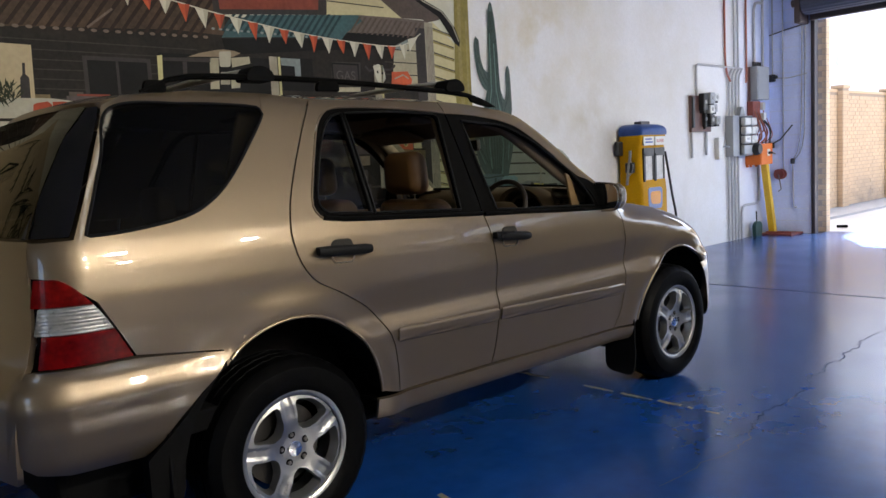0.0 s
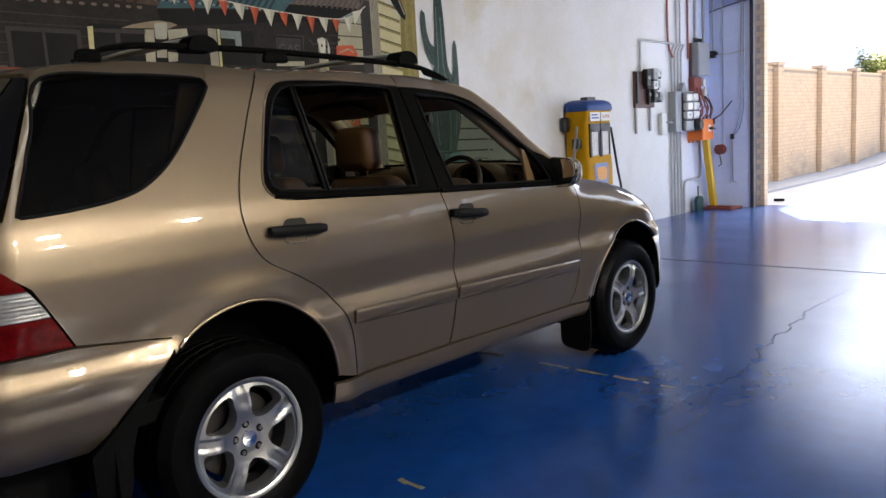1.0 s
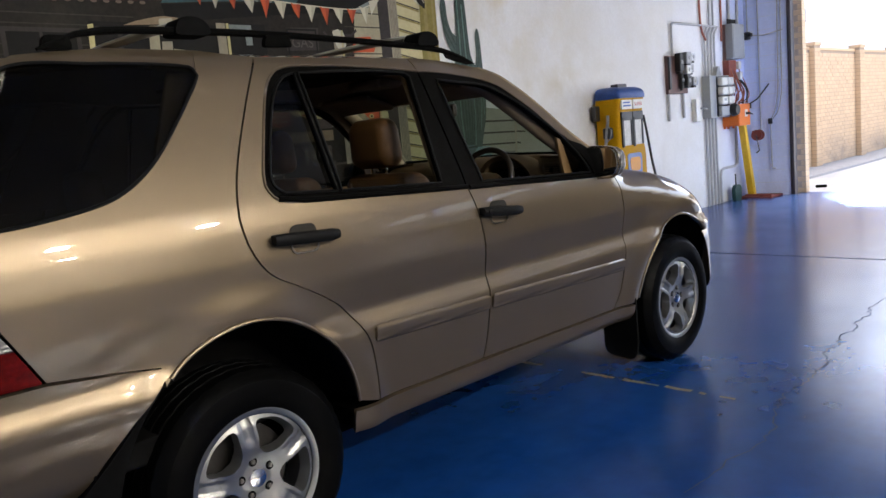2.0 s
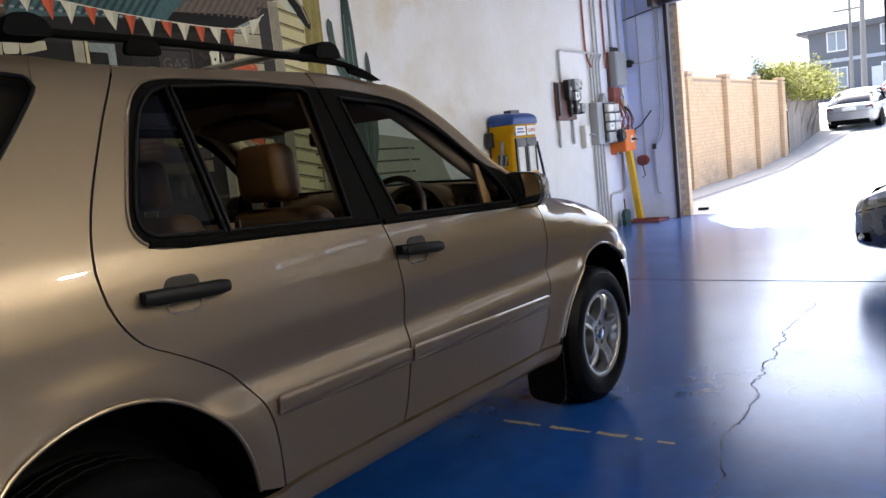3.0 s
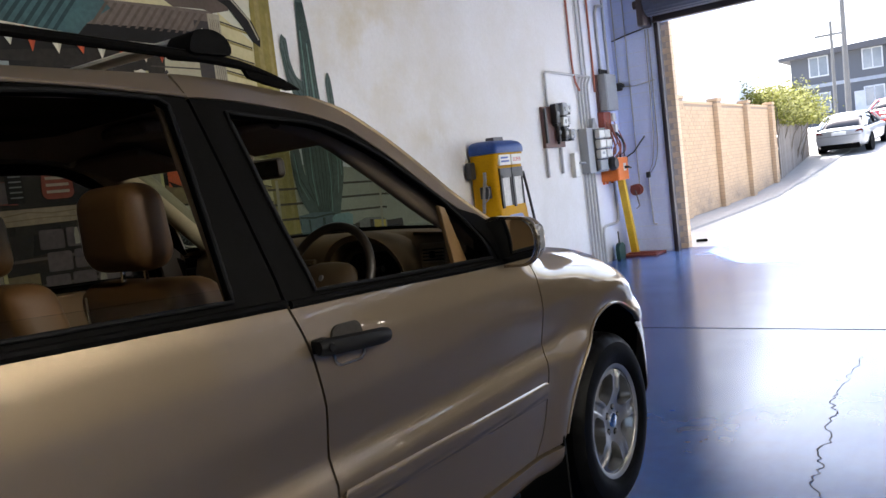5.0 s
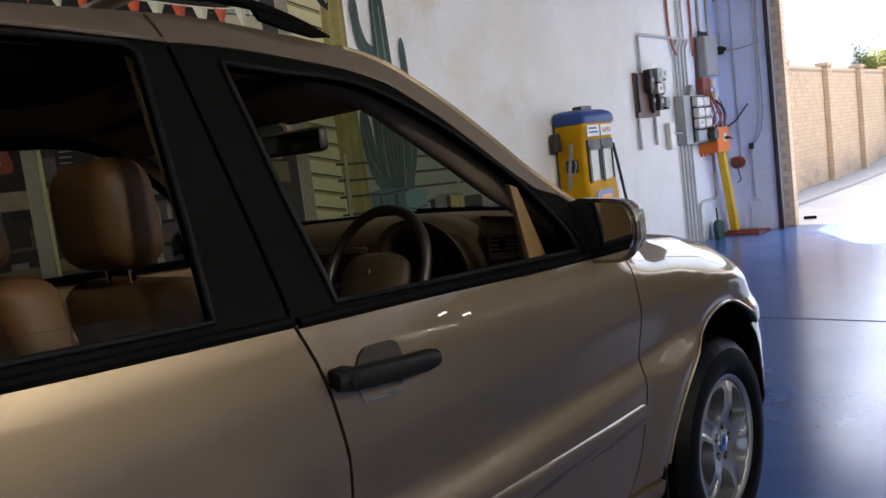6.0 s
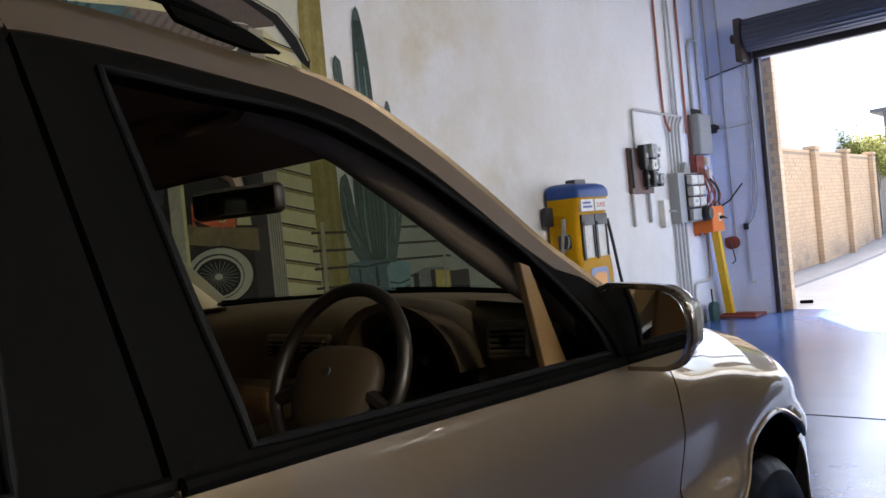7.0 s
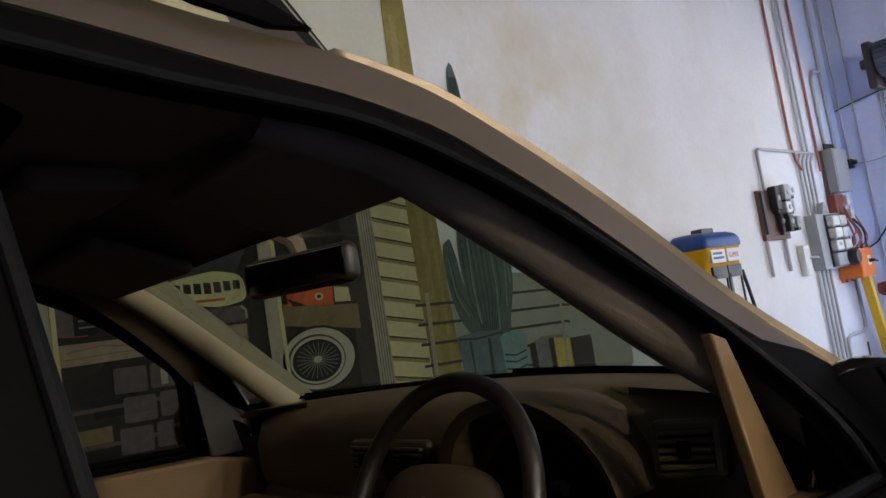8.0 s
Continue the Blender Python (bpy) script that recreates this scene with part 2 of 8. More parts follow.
def sheet(name, outline, surf, material, parent, holes=(), step=0.03, rim=0.02, label="", flip=False):
    """A panel of curved sheet: a flat outline with holes, filled evenly and laid on the surface surf(u, v), its edges folded in by rim."""
    from mathutils.geometry import delaunay_2d_cdt
    loops = [dense(outline, step)] + [dense(h, step) for h in holes]
    V, E = [], []
    for lp in loops:
        o = len(V)
        V += lp
        E += [(o + i, o + (i + 1) % len(lp)) for i in range(len(lp))]
    A = np.array(loops[0])
    us, vs = np.arange(A[:, 0].min(), A[:, 0].max(), step), np.arange(A[:, 1].min(), A[:, 1].max(), step)
    G = np.array([(u, v) for u in us for v in vs]).reshape(-1, 2)
    if len(G):
        ok = inside(G, loops[0]) & (from_border(G, loops[0]) > step * 0.45)
        for lp in loops[1:]:
            ok &= ~inside(G, lp) & (from_border(G, lp) > step * 0.45)
        V = V + [tuple(g) for g in G[ok]]
    ov, oe, of = delaunay_2d_cdt([Vector(v) for v in V], E, [], 0, 1e-5)[:3]
    C = np.array([[sum(ov[i][k] for i in f) / len(f) for k in (0, 1)] for f in of])
    keep = inside(C, loops[0])
    for lp in loops[1:]:
        keep &= ~inside(C, lp)
    faces = [list(f) for f, q in zip(of, keep) if q]
    e = 0.004
    pos, nor = [], []
    for v in ov:
        p = Vector(surf(v[0], v[1]))
        du, dv = Vector(surf(v[0] + e, v[1])) - Vector(surf(v[0] - e, v[1])), Vector(surf(v[0], v[1] + e)) - Vector(surf(v[0], v[1] - e))
        n = du.cross(dv).normalized()
        pos.append(p)
        nor.append(-n if flip else n)
    if flip:
        faces = [f[::-1] for f in faces]
    # fold the free edges in
    seen = {}
    for f in faces:
        for i in range(3):
            a, b = f[i], f[(i + 1) % 3]
            if (b, a) in seen:
                del seen[(b, a)]
            else:
                seen[(a, b)] = 1
    verts, norms = list(pos), list(nor)
    first, back = {}, {}
    for a, b in seen:
        for q in (a, b):
            if q not in first and rim:
                first[q] = len(verts)
                verts.append(pos[q])
                norms.append(None)
                back[q] = len(verts)
                verts.append(pos[q] - nor[q] * rim)
                norms.append(None)
    for a, b in seen:
        if rim:
            faces.append([first[b], first[a], back[a], back[b]])
    me = bpy.data.meshes.new(name)
    used = sorted({i for f in faces for i in f})
    idx = {o: n for n, o in enumerate(used)}
    me.from_pydata([verts[i] for i in used], [], [[idx[i] for i in f] for f in faces])
    ob = finish(name, me, material, parent, label, True)
    auto = [v.normal.copy() for v in me.vertices]
    me.normals_split_custom_set_from_vertices([tuple(norms[o]) if norms[o] is not None else tuple(auto[n]) for n, o in enumerate(used)])
    return ob


def lettering(word, height, material, parent, place):
    """A word in the built-in font, read from +x, its left foot at place (x, y, z)."""
    cu = bpy.data.curves.new("lettering", "FONT")
    cu.body, cu.size, cu.extrude = word, height * 1.38, 0.0004
    tmp = bpy.data.objects.new("lettering", cu)
    me = bpy.data.meshes.new_from_object(tmp)
    bpy.data.objects.remove(tmp)
    me.transform(Matrix(((0, 0, 1, place[0]), (1, 0, 0, place[1]), (0, 1, 0, place[2]), (0, 0, 0, 1))))
    return finish("lettering", me, material, parent)


def mirrored(ob, name=None):
    """The same part on the car's other side."""
    me = ob.data.copy()
    me.transform(Matrix.Diagonal((-1, 1, 1, 1)))
    if "custom_normal" in me.attributes:
        me.attributes.remove(me.attributes["custom_normal"])
    me.flip_normals()
    c = new(name or ob.name, me)
    c.parent = ob.parent
    if "label" in ob:
        tagged(c, ob["label"])
    return c

# ---- surfaces ----
WALL_WHITE = mat("white_wall_paint", (0.72, 0.72, 0.72), 0.6, var=0.05, scale=0.7, fine=35, bump=0.12, col2=(0.53, 0.48, 0.36), amount=0.5)
smudge_or_light(WALL_WHITE, (-2.36, 5.4, 2.9), (1, 1.5, 1.3), (0.50, 0.41, 0.20), 0.9, 1.6, (1, 1, 1), 0.42, 0.75)
smudge_or_light(WALL_WHITE, (-2.36, 6.3, 1.9), (1, 1.3, 0.9), (0.48, 0.42, 0.28), 0.7, 2.2, (1, 1, 1), 0.42, 0.75)
smudge_or_light(WALL_WHITE, (-2.36, 7.6, 0.9), (1, 1.6, 0.9), (0.38, 0.37, 0.35), 0.6, 3.0, (1, 1, 0.4), 0.42, 0.75)
# bluish daylight towards the door corner, put into the wall colour
smudge_or_light(WALL_WHITE, (-2.356, 11.3, 2.4), (1, 1.15, 5.0), (0.56, 0.64, 0.92), 1.0, 0.8, (1, 1, 1), 0.05, 0.35)
FLOOR_BLUE = mat("blue_floor_paint", (0.005, 0.036, 0.17), 0.22, var=0.20, scale=1.6, fine=7, spec=0.5, rvar=0.03)
for c_, s_, a_ in (((0.4, 2.2, 0), (1.6, 1.3, 1), 0.8), ((1.3, 1.0, 0), (1.2, 1.0, 1), 0.6), ((1.0, 4.6, 0), (2.0, 1.8, 1), 0.6), ((-0.9, 8.3, 0), (1.5, 1.6, 1), 0.7), ((2.2, 2.6, 0), (1.5, 1.5, 1), 0.6), ((1.7, 3.6, 0), (1.5, 1.9, 1), 0.8), ((2.4, 5.0, 0), (1.6, 1.6, 1), 0.7)):
    smudge_or_light(FLOOR_BLUE, c_, s_, (0.06, 0.15, 0.32), a_ * 0.26, 3.2, (1.5, 0.6, 1), 0.36, 0.78)
# pool of daylight inside the door, its brightness put into the floor colour
smudge_or_light(FLOOR_BLUE, (0.5, 10.8, 0), (3.6, 2.3, 1), (0.16, 0.27, 0.52), 1.0, 1.5, (1, 1, 1), 0.0, 0.25)
CONCRETE = mat("pale_concrete", (0.29, 0.278, 0.255), 0.85, var=0.16, scale=0.6, fine=40, bump=0.2, col2=(0.19, 0.182, 0.17), amount=0.7)
BRICK = mat("cream_brick", (0.43, 0.295, 0.168), 0.85, var=0.07, scale=1.2, fine=70, bump=0.1, island=0.06)
BRICK_FENCE = mat("cream_brick_fence", (0.43, 0.295, 0.168), 0.85, var=0.07, scale=1.2, fine=70, bump=0.1, spread=0.06)
BRICK_ONE = mat("cream_brick_single", (0.58, 0.42, 0.26), 0.85, var=0.08, scale=9, fine=70, bump=0.2, spread=0.06)
for fy_, fa_ in ((14.9, 0.9), (18.0, 0.8), (21.0, 0.7), (24.0, 0.6)):
    smudge_or_light(BRICK, (-3.09, fy_, 0.15), (1.0, 1.3, 0.55), (0.17, 0.135, 0.105), fa_, 3.0, (1, 0.7, 1.6), 0.35, 0.65)
MORTAR = mat("mortar", (0.25, 0.185, 0.125), 0.9, var=0.1, scale=8, fine=60, bump=0.2)
STEEL_DARK = mat("dark_painted_steel", (0.035, 0.028, 0.035), 0.45, var=0.3, scale=3, fine=50, col2=(0.09, 0.04, 0.025), amount=0.5)
SHUTTER = mat("shutter_grey", (0.055, 0.06, 0.085), 0.4, metal=0.3, var=0.15, scale=2, fine=40)
CEILING = mat("ceiling_sheet", (0.42, 0.41, 0.395), 0.7, var=0.08, scale=0.5, fine=20)
RENDERED = mat("white_render", (0.78, 0.77, 0.74), 0.8, var=0.06, scale=0.4, fine=25, bump=0.1)

XW, YD = -2.356, 11.30        # inner faces of the mural wall and of the door wall
JAMB, HEAD, TOP = -1.615, 3.37, 5.2
BACK, RIGHT = -7.0, 15.0


def setting(name, bm, material, label, category, smooth=False):
    return tagged(part(name, bm, material, None, label, smooth), label, category, kind="structure")


setting("floor", box((XW - 0.25, BACK - 0.25, -0.12), (RIGHT + 0.25, 11.62, 0.0)), FLOOR_BLUE, "glossy blue painted concrete workshop floor with scuffs and daylight tinted in by the door", "floor")
setting("wall_west", box((XW - 0.22, BACK, 0.0), (XW, 11.62, TOP)), WALL_WHITE, "white painted masonry side wall with scuffs, stains and bluish daylight tinted in by the corner", "wall")
# unseen rear wall: lack of light put into its colour, doorway added for reflections
south = box((XW - 0.22, BACK - 0.22, 0.0), (2.6, BACK, TOP))
add_box(south, (2.6, BACK - 0.22, 3.6), (3.9, BACK, TOP))
add_box(south, (3.9, BACK - 0.22, 0.0), (RIGHT + 0.22, BACK, TOP))
setting("wall_south", south, mat("dark_rear_wall_paint", (0.10, 0.092, 0.08), 0.7, var=0.08, scale=0.8, fine=30, bump=0.1), "unseen rear wall of the workshop, toned dark as unlit, with an added doorway", "wall")
setting("wall_east", box((RIGHT, BACK, 0.0), (RIGHT + 0.22, 11.62, TOP)), mat("pale_upper_wall_paint", (0.50, 0.46, 0.40), 0.7, var=0.08, scale=0.8, fine=30, bump=0.1), "plain side wall of the workshop, pale above a dark dado", "wall")
setting("wall_dado", box((RIGHT - 0.02, BACK, 0.0), (RIGHT, YD, 2.3), 0.003), mat("dark_dado_paint", (0.09, 0.085, 0.08), 0.6, var=0.1, scale=0.8, fine=30, bump=0.1), "dark painted lower part of the side wall", "wall")
SKY_Y = (-1.12, -0.80)
lid = box((XW - 0.22, BACK - 0.22, TOP), (RIGHT + 0.22, SKY_Y[0], TOP + 0.15))
add_box(lid, (XW - 0.22, SKY_Y[1], TOP), (RIGHT + 0.22, 11.62, TOP + 0.15))
add_box(lid, (XW - 0.22, SKY_Y[0], TOP), (0.3, SKY_Y[1], TOP + 0.15))
add_box(lid, (6.0, SKY_Y[0], TOP), (RIGHT + 0.22, SKY_Y[1], TOP + 0.15))
SHEET_W = bpy.data.materials.new("translucent_sheet")
SHEET_W.use_nodes = True
tl_ = SHEET_W.node_tree.nodes.new("ShaderNodeBsdfTranslucent")
tl_.inputs["Color"].default_value = (0.62, 0.62, 0.58, 1)
SHEET_W.node_tree.links.new(tl_.outputs[0], SHEET_W.node_tree.nodes["Material Output"].inputs["Surface"])
setting("rooflight", box((0.3, SKY_Y[0], TOP + 0.06), (6.0, SKY_Y[1], TOP + 0.064)), SHEET_W, "strip of translucent white roof sheeting", "rooflight")
setting("ceiling", lid, CEILING, "plain high ceiling of the workshop", "ceiling")
# door wall: pier by the corner, lintel over the openings, far pier
north = box((XW, YD, 0.0), (JAMB - 0.06, 11.52, TOP))
add_box(north, (JAMB - 0.06, YD, HEAD + 0.02), (RIGHT, 11.52, TOP))
add_box(north, (5.2, YD, 0.0), (RIGHT, 11.52, 2.10))
add_box(north, (5.2, YD, 2.36), (RIGHT, 11.52, HEAD + 0.02))
for x0_, x1_ in ((5.2, 6.9), (8.3, 8.6), (10.0, 10.3), (11.7, 12.0), (13.4, RIGHT)):      # a narrow louvred window with mullions
    add_box(north, (x0_, YD, 2.10), (x1_, 11.52, 2.36))
# white wall in blue daylight: the light's tint is put into the paint
WALL_SKY_TINT = mat("pale_lavender_wall_paint", (0.62, 0.69, 0.92), 0.6, var=0.05, scale=0.7, fine=35, bump=0.12, col2=(0.50, 0.50, 0.55), amount=0.5)
slats = bmesh.new()
for x0_ in (6.9, 8.6, 10.3, 12.0):
    for z_ in (2.17, 2.27):
        add_box(slats, (x0_, YD + 0.06, z_), (x0_ + 1.4, YD + 0.10, z_ + 0.012))
setting("window_1", slats, STEEL_DARK, "narrow high window with dark metal louvres", "window")
setting("wall_north", north, WALL_SKY_TINT, "white block wall beside the roller door with bluish daylight tinted in", "wall")


def block_joints():
    """Shallow course lines of the painted blocks."""
    bm = bmesh.new()
    for k in range(1, 26):
        add_box(bm, (XW + 0.001, YD - 0.0025, 0.2 * k - 0.004), (JAMB - 0.062, YD - 0.0003, 0.2 * k + 0.004))
    return bm


JOINT = mat("painted_joint", (0.64, 0.68, 0.79), 0.7)
setting("trim", block_joints(), JOINT, "painted mortar lines of the block wall", "wall joint")
# steel jamb, brick reveal, post and roller
jamb = box((JAMB - 0.06, YD - 0.03, 0.0), (JAMB, 11.40, HEAD + 0.1), 0.004)
add_box(jamb, (JAMB - 0.02, YD - 0.06, 0.0), (JAMB + 0.012, YD - 0.03, HEAD))
setting("door_frame", jamb, STEEL_DARK, "dark steel guide of the roller door with bolts", "door frame")
for hz in (0.29, 1.274, 2.263):
    b = part("bolt", lathe([(0.0, 0.02), (0.012, 0.02), (0.016, 0.0)], 8, pose(JAMB - 0.03, YD - 0.03, hz, 90)), STEEL_DARK, bpy.data.objects["door_frame"])
setting("door_post", box((1.33, YD - 0.02, 0.0), (1.475, 11.46, HEAD + 0.05), 0.006), STEEL_DARK, "dark painted steel post between two door openings", "post")

# ground outside: one sheet that climbs the lane and runs to the horizon
SLOPE = [(11.62, 0.0), (14, 0.0), (18, -0.02), (22, 0.0), (25.5, 0.17), (29, 0.45), (33, 0.78), (40, 1.35), (50, 1.9), (65, 2.3), (90, 2.4), (200, 2.4), (1500, 2.4)]


def lane(y):
    return float(np.interp(y, [a for a, b in SLOPE], [b for a, b in SLOPE]))


gb = bmesh.new()
xs = [-1500, -200, -60, -20, -8, -3.1, -2.3, 0, 3, 8, 20, 60, 200, 1500]
ys = [11.62, 13, 14, 16, 18, 20, 22, 23, 24, 25, 25.5, 26.5, 28, 29, 31, 33, 36, 40, 45, 50, 57, 65, 75, 90, 200, 600, 1500]
grid = [[gb.verts.new((x, y, lane(y) - 0.012)) for x in xs] for y in ys]
for r0, r1 in zip(grid, grid[1:]):
    for i in range(len(xs) - 1):
        gb.faces.new((r0[i], r0[i + 1], r1[i + 1], r1[i]))
setting("ground", gb, CONCRETE, "pale sunlit concrete lane climbing away from the door", "ground")
base = bmesh.new()
add_box(base, (-1500, -1500, -0.6), (1500, 11.6, -0.13))
setting("ground_around", base, CONCRETE, "pale ground around the workshop", "ground")


def bricks(bm, origin, along, up, length, height, depth_dir, bl=0.24, bh=0.086, rng=None, proud=0.008, spare=None, taken=None):
    """Courses of separate bricks laid on a wall face, half bonded."""
    o, u, w, d = Vector(origin), Vector(along), Vector(up), Vector(depth_dir)
    k = 0
    z = 0.0
    while z + bh * 0.9 <= height:
        s = -bl / 2 if k % 2 else 0.0
        while s < length:
            a, b = max(0.0, s), min(length, s + bl)
            if spare and b - a > bl - 0.001 and spare[0] <= a and b <= spare[1] and z > 0.08:
                taken.append((a, z))
            elif b - a > 0.04:
                pr = proud + rng.uniform(-0.002, 0.003)
                c0, c1 = o + u * (a + 0.005) + w * (z + 0.005), o + u * (b - 0.005) + w * (z + bh - 0.005)
                P = [c0, c0 + u * (b - a - 0.01), c1, c0 + w * (bh - 0.01)]
                A = [bm.verts.new(p) for p in P]
                B = [bm.verts.new(p + d * pr) for p in P]
                bm.faces.new(B)
                for i in range(4):
                    bm.faces.new((A[i], A[(i + 1) % 4], B[(i + 1) % 4], B[i]))
            s += bl
        z += bh
        k += 1


rng = random.Random(4)
FX = -3.09                     # road face of the brick fence
fence = box((FX - 0.11, 11.7, -0.3), (FX, 26.0, 2.5))
fence_ob = tagged(part("brick_fence", fence, MORTAR, None, "tall cream brick boundary wall with piers along the lane"), "tall cream brick boundary wall with piers along the lane", "wall", kind="structure")
fb = bmesh.new()
loose = []
bricks(fb, (FX, 11.7, -0.05), (0, 1, 0), (0, 0, 1), 14.3, 2.52, (1, 0, 0), rng=rng, spare=(1.87, 4.48), taken=loose)
add_box(fb, (FX - 0.13, 11.7, 2.5), (FX + 0.02, 26.0, 2.56), 0.01)
tagged(part("brick_courses", fb, BRICK, fence_ob), kind="stuff")
one = None
for a_, z_ in loose:
    if one is None:
        ob = part("brick", box((0.0, 0.005, 0.005), (0.009, 0.235, 0.081)), BRICK_FENCE, fence_ob)
        one = ob.data
    else:
        ob = new("brick", one)
        ob.parent = fence_ob
    ob.location = (FX + rng.uniform(-0.002, 0.002), 11.7 + a_, z_ - 0.05)
for py in (13.4, 16.35, 19.3, 22.2, 25.2):
    pr = bmesh.new()
    add_box(pr, (FX + 0.012, py - 0.17, -0.2), (FX + 0.115, py + 0.17, 2.6))
    pier = part("pier", pr, MORTAR, fence_ob, "projecting brick pier with cap")
    pb = bmesh.new()
    bricks(pb, (FX + 0.115, py - 0.17, -0.05), (0, 1, 0), (0, 0, 1), 0.34, 2.6, (1, 0, 0), rng=rng)
    bricks(pb, (FX + 0.012, py - 0.17, -0.05), (1, 0, 0), (0, 0, 1), 0.105, 2.6, (0, -1, 0), rng=rng)
    add_box(pb, (FX - 0.13, py - 0.19, 2.58), (FX + 0.14, py + 0.19, 2.65), 0.01)
    tagged(part("brick_courses", pb, BRICK, pier), kind="stuff")

# the building's own brick edge beyond the jamb
reveal = setting("door_reveal", box((XW, 11.525, -0.1), (-1.540, 11.66, 5.4)), mat("pale_mortar", (0.40, 0.32, 0.24), 0.9, var=0.1, scale=8, fine=60, bump=0.2), "cream brick edge of the workshop door opening", "wall")
for k in range(40):
    z0 = 0.086 * k + 0.004
    for j, (x0, x1) in enumerate(((-1.60, -1.545),) if k % 2 else ((-1.72, -1.545),)):
        if k < 2:
            bb_ = box((x0, 11.519, 0.0), (x1 + 0.012, 11.666, 0.077), 0.003, 1)
            ob = part("brick", bb_, BRICK_ONE, reveal)
            if k == 0:
                long_brick = ob.data
            else:
                short_brick = ob.data
            ob.location.z = z0
        else:
            ob = new("brick", short_brick if k % 2 else long_brick)
            ob.parent = reveal
            ob.location.z = z0

# pale building behind the fence
pb_ = thing("rendered_building", None, "tall pale rendered building wall behind the brick fence", "building")
part("wall", slab([(12.2, -0.3), (27.6, -0.3), (27.6, 4.2), (25.3, 5.0), (19.0, 8.2), (15.0, 9.2), (12.2, 9.8)], "x", -9.0, -4.0), RENDERED, pb_)
for vy in (17.2, 18.6):
    part("vent", box((-4.0, vy, 3.3), (-3.985, vy + 0.28, 3.62), 0.004), mat("vent_grey", (0.45, 0.44, 0.42), 0.7), pb_)
BLACK_RUB = mat("black_rubber", (0.018, 0.018, 0.018), 0.5, var=0.2, scale=8, fine=90)

# ---- the mural painted on the side wall ----
mural = thing("mural", pose(XW, 0, 0), "large painted mural of an old roadside store with bunting and cactus", "mural", kind="structure")


def paint_of(name, col, var=0.22, col2=None):
    return mat("mural_" + name, tuple(0.85 * c for c in col), 0.7, var=0.6 * var, scale=5, fine=30, bump=0.05, spec=0.2, col2=col2, amount=0.6)


P_DARK = paint_of("charcoal", (0.021, 0.018, 0.0145), 0.5, (0.040, 0.033, 0.024))
P_BLACK = paint_of("black", (0.010, 0.0095, 0.0085))
P_SKY = paint_of("pale_sky", (0.62, 0.62, 0.50), 0.08, (0.50, 0.47, 0.33))
P_RUST = paint_of("rust_roof", (0.075, 0.049, 0.031), 0.5, (0.12, 0.075, 0.045))
P_RUST2 = paint_of("rust_rib", (0.034, 0.022, 0.016), 0.3)
P_EDGE = paint_of("pale_rust_edge", (0.17, 0.13, 0.10), 0.3)
P_TEAL = paint_of("teal_roof", (0.060, 0.120, 0.125), 0.35)
P_TEAL2 = paint_of("teal_rib", (0.026, 0.055, 0.060), 0.3)
P_GREY = paint_of("grey_roof", (0.15, 0.122, 0.10), 0.3)
P_CREAM = paint_of("cream_board", (0.60, 0.54, 0.31), 0.14, (0.44, 0.39, 0.19))
P_LINE = paint_of("board_line", (0.05, 0.045, 0.035))
P_OCHRE = paint_of("ochre_shade", (0.30, 0.25, 0.09), 0.3, (0.20, 0.16, 0.05))
P_EAVE = paint_of("eave", (0.105, 0.082, 0.066), 0.3)
P_OLIVE = paint_of("olive", (0.26, 0.215, 0.06), 0.3, (0.12, 0.10, 0.03))
P_SAGE = paint_of("sage", (0.42, 0.39, 0.27), 0.2, (0.26, 0.23, 0.15))
P_POST = paint_of("grey_timber", (0.36, 0.33, 0.25), 0.25, (0.22, 0.20, 0.14))
P_UMBER = paint_of("dark_umber", (0.045, 0.040, 0.038), 0.3)
P_YELLOWISH = paint_of("pale_yellow", (0.58, 0.53, 0.26), 0.18, (0.40, 0.36, 0.17))
P_TYREW = paint_of("dull_white", (0.46, 0.435, 0.34), 0.15, (0.32, 0.29, 0.22))
P_BEAM = paint_of("beam_brown", (0.30, 0.235, 0.155), 0.3, (0.19, 0.145, 0.09))
P_TAN = paint_of("tan_plaster", (0.50, 0.41, 0.25), 0.15, (0.36, 0.28, 0.16))
P_STONE = paint_of("violet_brown", (0.115, 0.092, 0.088), 0.35, (0.06, 0.05, 0.05))
P_LEAF = paint_of("dark_leaf", (0.035, 0.042, 0.022), 0.4)
P_FAINT = paint_of("faint_letter", (0.105, 0.092, 0.088), 0.2)
P_CACT = paint_of("cactus", (0.085, 0.118, 0.105), 0.4, (0.045, 0.085, 0.078))
P_CACT2 = paint_of("cactus_rib", (0.032, 0.052, 0.046), 0.3)
P_CACT3 = paint_of("cactus_light", (0.15, 0.25, 0.21), 0.25)
P_WHITE = paint_of("flag_white", (0.66, 0.64, 0.50), 0.12)
P_WHITE_D = paint_of("flag_white_fold", (0.50, 0.48, 0.36), 0.12)
P_RED = paint_of("flag_red", (0.56, 0.115, 0.045), 0.2)
P_RED_D = paint_of("flag_red_fold", (0.40, 0.075, 0.035), 0.2)
P_SIGN = paint_of("sign_red", (0.24, 0.062, 0.038), 0.3)
P_TUB = paint_of("tub_blue", (0.115, 0.165, 0.175), 0.35, (0.06, 0.09, 0.10))
P_PAIL = paint_of("bucket_teal", (0.20, 0.31, 0.31), 0.3)
P_PALE = paint_of("pale_grey_green", (0.34, 0.35, 0.28), 0.15, (0.24, 0.25, 0.19))
P_YEL = paint_of("yellow", (0.55, 0.43, 0.09), 0.2)
